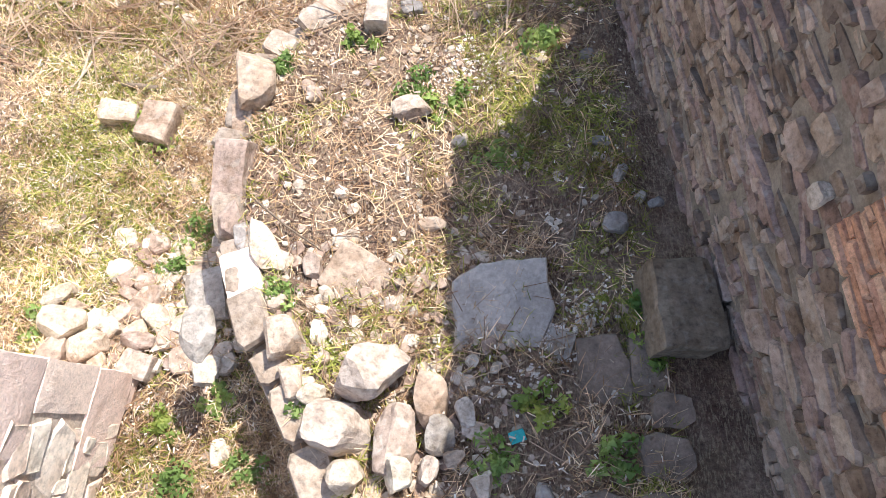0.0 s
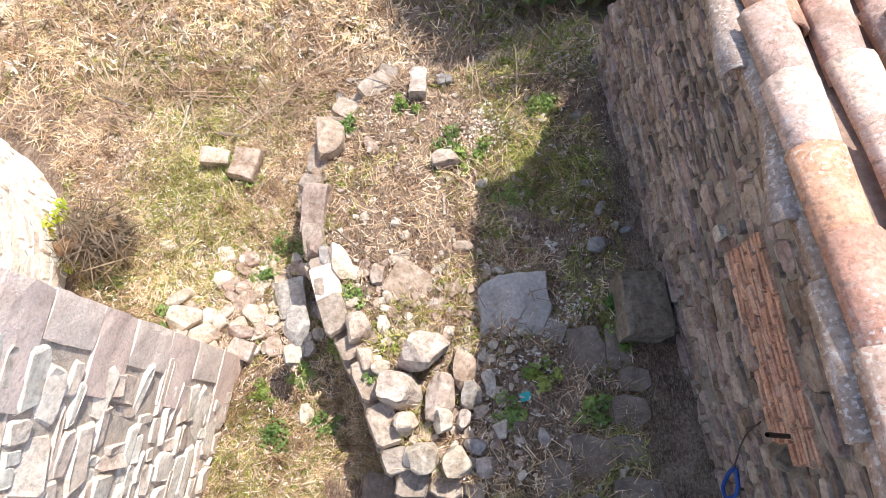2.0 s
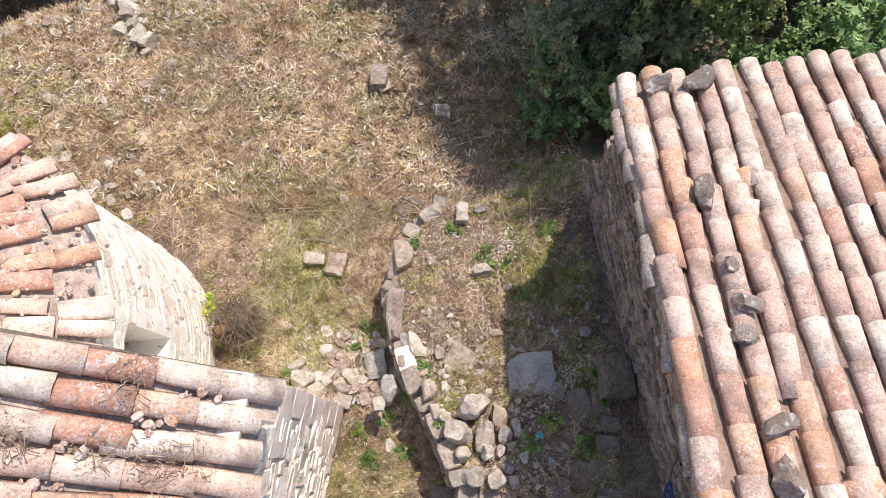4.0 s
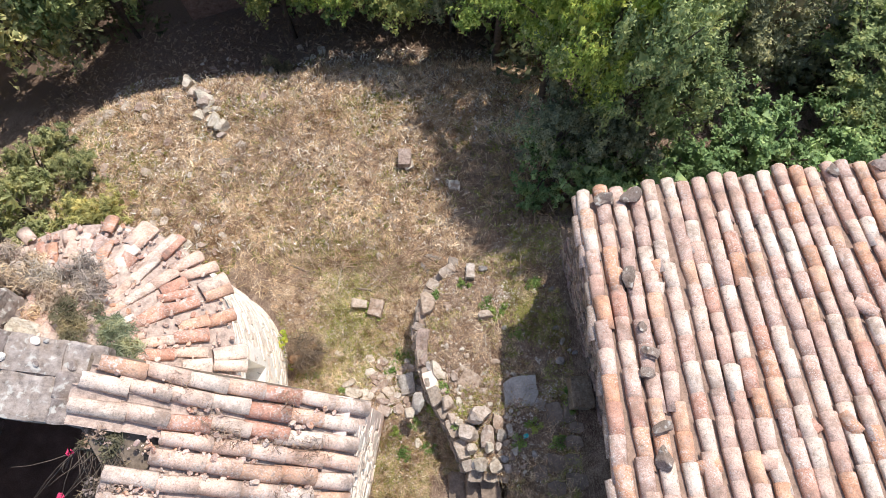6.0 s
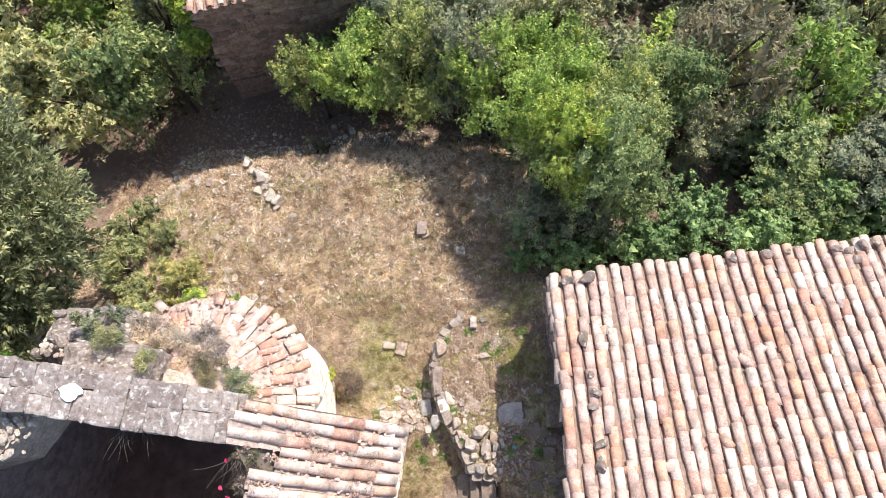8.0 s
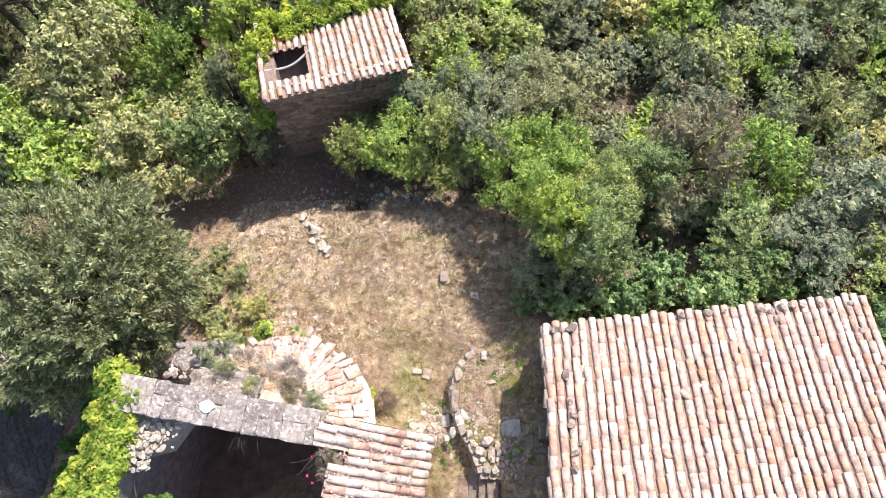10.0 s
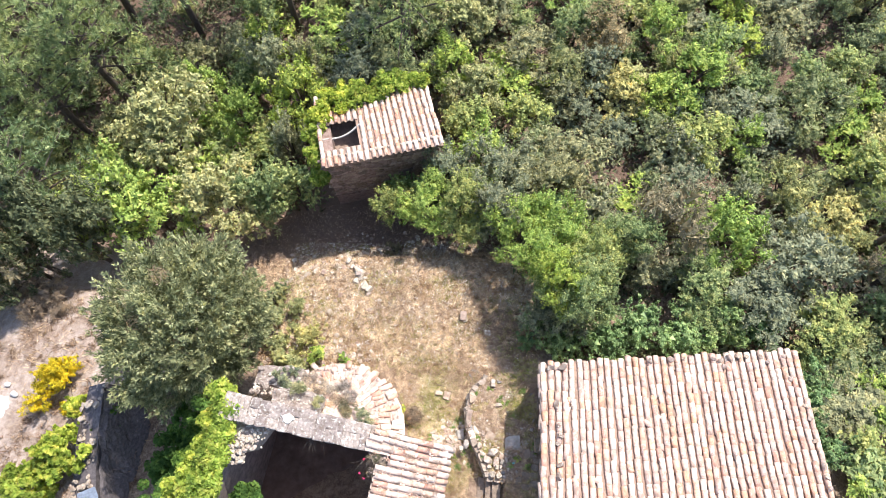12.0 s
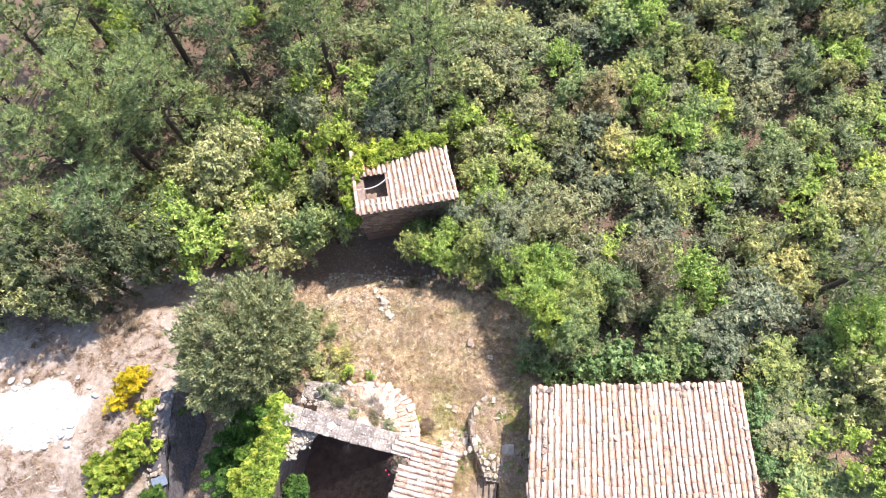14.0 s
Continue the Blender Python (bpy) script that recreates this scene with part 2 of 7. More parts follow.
M_BRICK = stone_mat("orange_brick", [(0.56, 0.30, 0.195), (0.60, 0.34, 0.225), (0.53, 0.30, 0.215), (0.62, 0.39, 0.27)], 0.15, grain=60)
M_MORTAR = plain_mat("earth_mortar", (0.30, 0.25, 0.20), 0.95, 0.4)
M_RENDER = render_mat()
M_LIMED = plain_mat("lime_mortar", (0.66, 0.55, 0.46), 0.95, 0.35, 14, 50, 0.8)
M_COPING = stone_mat("weathered_coping", [(0.30, 0.25, 0.225), (0.36, 0.305, 0.27), (0.25, 0.205, 0.185)], 0.6, grain=18)
M_RUBBLE = plain_mat("pink_tile_rubble", (0.54, 0.41, 0.345), 0.95, 0.45, 14, 45, 1.0)
# Inner walls: the nave's shade is partly put into this darker tone.
M_INNER = plain_mat("shaded_inner_wall", (0.27, 0.22, 0.21), 0.95, 0.5, 5, 30, 0.8)
# Grey rubble darkened to hold the deep shade on the ruin's face.
M_DARKWALL = plain_mat("shade_dark_rubble", (0.15, 0.13, 0.135), 0.95, 0.5, 9, 40, 1.0)
M_RAISED = plain_mat("raised_floor_earth", (0.34, 0.25, 0.2), 1.0, 0.4, 6)
# Earth brown darkened for the shadow on the nave floor.
M_SOIL = plain_mat("shaded_soil", (0.17, 0.115, 0.095), 1.0, 0.4, 4)
M_WOOD = plain_mat("grey_wood", (0.22, 0.17, 0.13), 0.85, 0.4, 20)
M_BARK = plain_mat("bark", (0.13, 0.10, 0.08), 0.95, 0.5, 14)
M_SLAB = plain_mat("smooth_grey_stone", (0.47, 0.425, 0.385), 0.75, 0.35, 6, 40, 0.4)
M_SLABB = plain_mat("brown_grey_stone", (0.28, 0.215, 0.17), 0.9, 0.5, 8, 45, 0.7)
M_DARKPALE = stone_mat("terrace_stone", [(0.36, 0.30, 0.25), (0.42, 0.35, 0.29), (0.32, 0.27, 0.23)], 0.15)
M_CHALK = plain_mat("white_limestone_rock", (0.62, 0.59, 0.56), 0.9, 0.5, 5, 16, 1.0)
M_PALEWOOD = plain_mat("bleached_wood", (0.52, 0.45, 0.36), 0.8, 0.3, 25)
M_WEED = leaf_mat("weed_leaf", [(0.16, 0.25, 0.07), (0.26, 0.37, 0.12), (0.40, 0.48, 0.20)])
M_GROUND = ground_mat()
M_STRAW = strand_mat("straw", [(0.24, 0.14, 0.092), (0.56, 0.385, 0.245), (0.82, 0.61, 0.40), (0.39, 0.255, 0.145), (0.92, 0.79, 0.61), (0.60, 0.45, 0.215)], 0.9)
M_LITTER = strand_mat("dry_litter", [(0.10, 0.065, 0.045), (0.55, 0.46, 0.36), (0.85, 0.80, 0.72), (0.24, 0.16, 0.10), (0.70, 0.58, 0.44), (0.14, 0.09, 0.06)], 0.2)
M_DRYSTALK = strand_mat("dry_stalk", [(0.15, 0.09, 0.06), (0.28, 0.18, 0.12), (0.42, 0.31, 0.22), (0.20, 0.125, 0.085)], 0.2)
M_GRASS = strand_mat("grass", [(0.13, 0.17, 0.035), (0.30, 0.32, 0.07), (0.50, 0.48, 0.14)])
M_OAK = leaf_mat("oak_leaf", [(0.135, 0.155, 0.075), (0.325, 0.33, 0.17), (0.58, 0.56, 0.335)], 0.2)
M_BRIGHT = leaf_mat("bright_leaf", [(0.168, 0.260, 0.064), (0.339, 0.446, 0.113), (0.573, 0.621, 0.210)], 0.25)
M_GREEN = leaf_mat("green_leaf", [(0.144, 0.213, 0.088), (0.290, 0.351, 0.145), (0.506, 0.528, 0.258)], 0.22)
M_OLIVE = leaf_mat("olive_leaf", [(0.151, 0.179, 0.118), (0.281, 0.299, 0.188), (0.430, 0.431, 0.287)], 0.2)
M_KHAKI = leaf_mat("khaki_leaf", [(0.150, 0.165, 0.075), (0.34, 0.35, 0.15), (0.56, 0.53, 0.26), (0.64, 0.59, 0.32)], 0.2)
M_SAGE = leaf_mat("grey_green_leaf", [(0.130, 0.170, 0.080), (0.28, 0.31, 0.150), (0.48, 0.48, 0.26)], 0.2)
M_SILVER = leaf_mat("silver_leaf", [(0.20, 0.215, 0.125), (0.35, 0.36, 0.215), (0.50, 0.49, 0.32)], 0.2)
M_DUSTY = leaf_mat("dusty_leaf", [(0.183, 0.163, 0.098), (0.302, 0.260, 0.165), (0.443, 0.365, 0.248)], 0.2)
M_PINE = leaf_mat("pine_needle", [(0.151, 0.201, 0.089), (0.301, 0.373, 0.178), (0.542, 0.590, 0.324)], 0.15)
M_MINT = leaf_mat("bramble_leaf", [(0.12, 0.20, 0.075), (0.25, 0.36, 0.15), (0.40, 0.51, 0.26)], 0.2)
M_DUSK = leaf_mat("dark_evergreen_leaf", [(0.075, 0.095, 0.05), (0.145, 0.165, 0.085), (0.26, 0.27, 0.145)], 0.15)
# Brush leaves toned down so the gaps under the trees carry painted shade.
M_BRUSH = leaf_mat("shade_dark_brush", [(0.067, 0.075, 0.048), (0.133, 0.150, 0.084), (0.218, 0.230, 0.144)], 0.15)
M_FLOWER = leaf_mat("dry_pink_flower", [(0.42, 0.28, 0.24), (0.58, 0.42, 0.36), (0.30, 0.20, 0.16)], 0.2)
M_IVY = leaf_mat("ivy_leaf", [(0.153, 0.242, 0.038), (0.353, 0.441, 0.076), (0.588, 0.588, 0.176)], 0.4)
M_DIVY = leaf_mat("dark_ivy_leaf", [(0.050, 0.108, 0.024), (0.101, 0.185, 0.042), (0.168, 0.262, 0.066)])
M_BROOM = leaf_mat("broom_flower", [(0.095, 0.140, 0.030), (0.522, 0.420, 0.030), (0.712, 0.600, 0.050), (0.665, 0.550, 0.040)])
M_SCRUB = leaf_mat("scrub_leaf", [(0.23, 0.24, 0.10), (0.41, 0.41, 0.19), (0.57, 0.54, 0.29)], 0.25)
M_TWIG = leaf_mat("pale_dead_twig", [(0.30, 0.235, 0.20), (0.47, 0.39, 0.335), (0.60, 0.52, 0.46)], 0.1)
M_DRY = leaf_mat("dry_twig", [(0.156, 0.117, 0.091), (0.286, 0.221, 0.169), (0.390, 0.312, 0.234)], 0.1)


# ---- helpers of this scene ----
def mesh_of(name, verts, faces, material=None, smooth=False):
    me = bpy.data.meshes.new(name)
    me.from_pydata(verts, [], faces)
    if material:
        me.materials.append(material)
    if smooth:
        me.polygons.foreach_set("use_smooth", [True] * len(me.polygons))
    me.update()
    return me


def part(name, data, parent, label="", m=None, kind=""):
    """Links a mesh as one object under a thing or a part, at the pose m within it."""
    ob = new(name, data)
    ob.parent = parent
    if m is not None:
        ob.matrix_basis = m
    if label or kind:
        tagged(ob, label, kind=kind)
    return ob


def thing(name, label, category, m=None, group="", kind="", data=None):
    ob = new(name, data)
    if m is not None:
        ob.matrix_basis = m
    return tagged(ob, label, category, group, kind)


def from_bm(bm, name, material, smooth=False):
    me = bpy.data.meshes.new(name)
    bm.to_mesh(me)
    bm.free()
    me.materials.append(material)
    if smooth:
        me.polygons.foreach_set("use_smooth", [True] * len(me.polygons))
    return me


def quads_mesh(name, corners, material, tri=False):
    """corners: n x k x 3 array, k corners a face; each face an island of its own."""
    c = np.asarray(corners, dtype=np.float32)
    n, k = c.shape[:2]
    me = bpy.data.meshes.new(name)
    me.vertices.add(n * k)
    me.vertices.foreach_set("co", c.ravel())
    me.loops.add(n * k)
    me.loops.foreach_set("vertex_index", np.arange(n * k, dtype=np.int32))
    me.polygons.add(n)
    me.polygons.foreach_set("loop_start", np.arange(0, n * k, k, dtype=np.int32))
    me.materials.append(material)
    me.update(calc_edges=True)
    return me


def block_verts(rng, sx, sy, sz, chamfer=0.25, jitter=0.12):
    """A roughly squared stone: an octagon at the foot, belt and top, with worn edges."""
    out = []
    hx, hy = sx / 2, sy / 2
    cx, cy = hx * chamfer * 2 * rng.uniform(0.5, 1), hy * chamfer * 2 * rng.uniform(0.5, 1)
    ring = [(hx, hy - cy), (hx - cx, hy), (-hx + cx, hy), (-hx, hy - cy), (-hx, -hy + cy), (-hx + cx, -hy), (hx - cx, -hy), (hx, -hy + cy)]
    ring = [(x * (1 + rng.uniform(-jitter, jitter)), y * (1 + rng.uniform(-jitter, jitter))) for x, y in ring]
    for z, k in ((-sz / 2, 0.94), (sz * 0.3, 1.0), (sz / 2, 0.88)):
        out += [(x * k, y * k, z + rng.uniform(-0.06, 0.06) * sz) for x, y in ring]
    return out


BLOCK_FACES = [tuple(r * 8 + j for j in (i, (i + 1) % 8)) + tuple((r + 1) * 8 + j for j in ((i + 1) % 8, i)) for r in range(2) for i in range(8)] + [tuple(range(16, 24))]


def boulder(seed, sx, sy, sz, material, boxy=0.5, rough=0.14, cuts=3):
    """A broken stone: flat split faces, blunt edges, pits and a flat bed; its foot lies at z = 0."""
    bm = bmesh.new()
    bmesh.ops.create_icosphere(bm, subdivisions=cuts, radius=1.0)
    rng = random.Random(seed * 7 + 1)
    off = Vector((seed * 3.7, seed * 1.3, seed * 2.1))
    e = 2.0 / (1.0 + 3.0 * boxy)
    planes = []
    for _ in range(11):
        d = Vector((rng.gauss(0, 1), rng.gauss(0, 1), rng.gauss(0, 0.8))).normalized()
        planes.append((d, rng.uniform(0.62, 0.95)))
    planes.append((Vector((rng.gauss(0, 0.14), rng.gauss(0, 0.14), 1)).normalized(), rng.uniform(0.55, 0.8)))
    for v in bm.verts:
        c = v.co.normalized()
        q = c * (abs(c.x) ** (2 / e) + abs(c.y) ** (2 / e) + abs(c.z) ** (2 / e)) ** (-e / 2)
        for d, r in planes:
            k = q.dot(d) - r
            if k > 0:
                q -= d * k
        q *= 1 + rough * 0.7 * noise.noise(q * 1.1 + off) + rough * 0.3 * noise.noise(q * 3.1 + off) + rough * 0.2 * noise.noise(q * 8 + off)
        v.co = Vector((q.x * sx / 2, q.y * sy / 2, max(0.0, (q.z + 0.9) / 1.75) * sz))
    return from_bm(bm, "stone", material)


def box_mesh(name, lo, hi, material):
    x0, y0, z0 = lo
    x1, y1, z1 = hi
    v = [(x0, y0, z0), (x1, y0, z0), (x1, y1, z0), (x0, y1, z0), (x0, y0, z1), (x1, y0, z1), (x1, y1, z1), (x0, y1, z1)]
    return mesh_of(name, v, [(3, 2, 1, 0), (4, 5, 6, 7), (0, 1, 5, 4), (1, 2, 6, 5), (2, 3, 7, 6), (3, 0, 4, 7)], material)


def prism(name, outline, lo, hi, material):
    """An upright prism over a plan outline (counter-clockwise); hi may be one height or one for each corner."""
    k = len(outline)
    tops = hi if isinstance(hi, (list, tuple)) else [hi] * k
    v = [(x, y, lo) for x, y in outline] + [(x, y, t) for (x, y), t in zip(outline, tops)]
    return mesh_of(name, v, [tuple(range(k))[::-1], tuple(range(k, 2 * k))] + [(i, (i + 1) % k, k + (i + 1) % k, k + i) for i in range(k)], material)


def smooth01(a, b, x):
    t = np.clip((x - a) / (b - a), 0, 1)
    return t * t * (3 - 2 * t)


# ---- ground: a slope that falls away from the chapel, with a raised round terrace by the barn ----
RIM_Y = [-3.0, -0.56, -0.5, 0.0, 0.5, 1.0, 1.5, 2.0, 2.3, 2.5]
RIM_X = [0.0, 0.0, -0.48, -0.68, -0.95, -1.15, -1.22, -1.12, -0.95, -0.7]


def ledge_y(x):
    """Where the clearing breaks off in a stony ledge."""
    return np.interp(x, [-9.2, -8.6, -8.1, -7.5, -7.1, -6.3, -5.4], [5.1, 5.5, 6.05, 6.3, 6.48, 6.62, 6.8])


def ground_z(x, y):
    x, y = np.asarray(x, float), np.asarray(y, float)
    low = -0.62 - 0.22 * (np.clip(y, -2, 7) - 0.4) - 0.5 * smooth01(6.2, 9.5, y) - 1.1 * smooth01(ledge_y(x), ledge_y(x) + 0.75, y) * (1 - 0.6 * smooth01(-5.0, -2.5, x)) - 0.16 * np.clip(y - 7, 0, 8) - 0.03 * np.clip(y - 15, 0, 100)
    low = low - 0.13 * np.clip(-3.5 - x, 0, 16) - 0.02 * np.clip(-20 - x, 0, 100) - 0.5 * smooth01(-7.5, -9.0, x) * smooth01(3.5, 6.5, y)
    low = low - 1.2 * smooth01(-13.4, -12.4, x) * (1 - smooth01(-9.6, -8.0, x)) * (1 - smooth01(0.6, 2.2, y))
    top = -0.05 - 0.2 * (np.clip(y, -2, 4) - 0.7)
    edge = np.interp(y, RIM_Y, RIM_X) + 0.02
    inside = smooth01(edge - 0.02, edge + 0.12, x) * (1 - smooth01(2.45 + 0.25 * np.clip(x, 0, 1), 2.75 + 0.9 * np.clip(x + 0.4, 0, 1.5), y))
    inside = np.where(x > 1.0, np.maximum(inside, 1 - smooth01(2.6, 3.6, y)), inside)
    return low + (top - low) * inside


def gz(x, y):
    return float(ground_z(x, y)) + 0.03 * noise.noise(Vector((x * 1.7, y * 1.7, 0))) + 0.012 * noise.noise(Vector((x * 7, y * 7, 3)))


def ground():
    def line(fine0, fine1, step, mid0, mid1, mstep, far):
        a = list(np.arange(fine0, fine1, step))
        b = list(np.arange(mid0, fine0, mstep)) + a + list(np.arange(fine1, mid1, mstep))
        return [-far, -far / 3, mid0 - 12] + b + [mid1 + 12, far / 3, far]
    xs = line(-4.0, 1.3, 0.055, -32, 26, 0.5, 300)
    ys = line(-1.2, 4.0, 0.055, -8, 34, 0.25, 300)
    nx = len(xs)
    v = [(x, y, gz(x, y)) for y in ys for x in xs]
    f = [(j * nx + i, j * nx + i + 1, (j + 1) * nx + i + 1, (j + 1) * nx + i) for j in range(len(ys) - 1) for i in range(nx - 1)]
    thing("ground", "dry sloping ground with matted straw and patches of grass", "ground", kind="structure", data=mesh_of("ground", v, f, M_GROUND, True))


ground()


# ---- clay tile roofs ----
def tile_mesh(length, w_low, w_high, thick, material, seed):
    """A half-round cover tile: the wide end at y = 0, the narrow end at y = length, the crown towards +z."""
    rng = random.Random(seed)
    v, seg = [], 6
    for y, w in ((0, w_low), (length, w_high)):
        for r in (w / 2, w / 2 - thick):
            for i in range(seg + 1):
                a = math.pi * i / seg
                v.append((r * math.cos(a), y + rng.uniform(-0.006, 0.006), r * 0.86 * math.sin(a)))
    s = seg + 1
    f = []
    for i in range(seg):
        f.append((i, 2 * s + i, 2 * s + i + 1, i + 1))
        f.append((s + i, s + i + 1, 3 * s + i + 1, 3 * s + i))
        f.append((i, i + 1, s + i + 1, s + i))
        f.append((2 * s + i, 3 * s + i, 3 * s + i + 1, 2 * s + i + 1))
    f += [(0, s, 3 * s, 2 * s), (seg, 2 * s + seg, 3 * s + seg, s + seg)]
    return mesh_of("tile", v, f, material, True)


def tile_set(pitch, length, material=None, cover_w=0.93):
    w = pitch * cover_w
    return [tile_mesh(length * k, w * j, w * 0.87 * j, 0.014, material or M_TILE, i) for i, (k, j) in enumerate(((1, 1), (1.04, 0.92), (0.94, 1.07), (1.0, 0.97), (1.08, 1.02), (0.9, 0.96)))]


def join_meshes(name, items, material, smooth=False):
    """One mesh of many: items are (mesh, pose)."""
    v, f = [], []
    for me, m in items:
        k = len(v)
        v += [tuple(m @ p.co) for p in me.vertices]
        f += [tuple(k + i for i in p.vertices) for p in me.polygons]
    return mesh_of(name, v, f, material, smooth)


def basis(origin, ex, ey, ez):
    m = Matrix((ex, ey, ez)).transposed().to_4x4()
    m.translation = origin
    return m


def tiled_roof(parent, corner, across, down, cols, pitch, skew, length, rng, near, tile_len=0.42, step=0.31, skip=None, cap=300, cover=None, bed=None, cover_w=0.93):
    """Columns of cover tiles over a bed of channels. corner: first column at the eave; across, down: unit vectors; skew(i):
    how far the eave of column i lies beyond the corner's line, along down; near(place): whether a tile is a part of its own."""
    up = -down
    nrm = across.cross(up).normalized()
    if nrm.z < 0:
        nrm = -nrm
    right = up.cross(nrm)
    tiles = tile_set(pitch, tile_len, cover, cover_w)
    gutter = tile_set(pitch, tile_len, cover, 0.95)[0]
    singles, rest, pans = [], [], []
    for i in range(cols):
        wob = rng.uniform(-0.012, 0.012)
        eave = skew(i)
        n = int((length + eave) / step) + 1
        for k in range(n):
            s = k * step - eave + rng.uniform(-0.02, 0.02)
            wob = 0.8 * wob + rng.gauss(0, 0.009)
            place = corner + across * (i * pitch + wob) + up * s + nrm * (0.05 + rng.uniform(-0.004, 0.006))
            if skip and skip(i * pitch, s):
                continue
            lift = -math.atan2(0.02, tile_len) + rng.uniform(-0.012, 0.012)
            m = basis(place, right, up, nrm) @ Matrix.Rotation(rng.gauss(0, 0.035), 4, "Z") @ Matrix.Rotation(lift, 4, "X") @ Matrix.Rotation(rng.gauss(0, 0.07), 4, "Y")
            (singles if near(place) else rest).append((rng.choice(tiles), m))
            p2 = corner + across * ((i + 0.5) * pitch) + up * s + nrm * 0.06
            if i < cols - 1:
                pans.append((gutter, basis(p2, -right, up, -nrm) @ Matrix.Rotation(0.03, 4, "X") @ Matrix.Diagonal((1, 1, 0.55, 1))))
    if len(singles) > cap:
        rest += singles[cap:]
        singles = singles[:cap]
    for me, m in singles:
        part("tile", me, parent, m=m)
    if rest:
        part("cover_tiles", join_meshes("cover_tiles", rest, M_TILE_J, True), parent, "rows of weathered clay cover tiles", kind="stuff")
    if pans:
        part("channel_tiles", join_meshes("channel_tiles", pans, bed or M_PAN), parent, "clay channel tiles between the covers", kind="stuff")


# ---- rubble facing ----
def rubble(parent, o, ex, ez, width, height, rng, mat_one, mat_rest, avg=(0.2, 0.11), proud=0.03, keep=None, cap=300, name="stone"):
    """Coursed rubble on a wall face: o is its lower corner, ex along it, ez up it; each stone stands proud of the mortar."""
    ny = ez.cross(ex).normalized()
    ny = -ny
    frame_m = basis(o, ex, ez, ex.cross(ez))
    made = []
    z = 0.0
    while z < height:
        h = avg[1] * rng.choice((0.5, 0.7, 0.9, 1.1, 1.5, 1.9))
        x = -rng.uniform(0, avg[0])
        while x < width:
            w = avg[0] * rng.choice((0.35, 0.5, 0.8, 1.1, 1.5, 2.0)) * rng.uniform(0.85, 1.15)
            cx, cz = x + w / 2, z + h / 2 + rng.uniform(-0.25, 0.25) * h
            if 0.02 < cx < width - 0.02 and cz < height and not (keep and not keep(cx, cz)):
                made.append((cx, cz, w * rng.uniform(0.85, 1.08), h * rng.uniform(0.55, 1.45)))
            x += w
        z += h
    shapes = [mesh_of("stone", block_verts(rng, 1.0, 0.98, 1.0, 0.2, 0.2), BLOCK_FACES, mat_one) for _ in range(16)]
    rng.shuffle(made)
    rest = []
    for i, (cx, cz, w, h) in enumerate(made):
        d = 0.09
        m = frame_m @ pose(cx, cz, proud * rng.uniform(-0.6, 1.0) - d / 2 + 0.012, rng.gauss(0, 5), rng.gauss(0, 3), rng.gauss(0, 7)) @ Matrix.Diagonal((w, h, d, 1))
        if i < cap:
            part(name, rng.choice(shapes), parent, m=m)
        else:
            rest.append((rng.choice(shapes), m))
    if rest:
        part("rubble", join_meshes("rubble", rest, mat_rest), parent, "small rubble stones bedded in earth mortar", kind="stuff")


def slab_mesh(seed, sx, sy, sz, material, cuts=5, wear=1.0):
    """A worn block with flat sides, chipped edges and an uneven top; its foot lies at z = 0."""
    bm = bmesh.new()
    bmesh.ops.create_cube(bm, size=1.0)
    bmesh.ops.subdivide_edges(bm, edges=bm.edges[:], cuts=cuts, use_grid_fill=True)
    off = Vector((seed * 2.3, seed * 0.7, seed))
    for v in bm.verts:
        c = v.co.copy()
        edge = sum(1 for q in c if abs(q) > 0.49)
        k = 1 - (0.0, 0.0, 0.035, 0.07)[edge] * wear
        p = Vector((c.x * sx, c.y * sy, (c.z + 0.5) * sz)) 
        n1 = noise.noise_vector(p * 4 + off) * 0.03 + noise.noise_vector(p * 11 + off) * 0.014
        v.co = Vector((p.x * k, p.y * k, p.z * k)) + n1 * wear * min(1, 2.5 * min(sx, sy, sz) + 0.3)
    return from_bm(bm, "slab", material)


# ---- barn ----
BX0, BX1, BY0 = 1.08, 8.5, -2.4        # west face, east face, where the walls end
EAVE_Y, EAVE_Z, SLOPE = 2.86, 1.80, 0.33


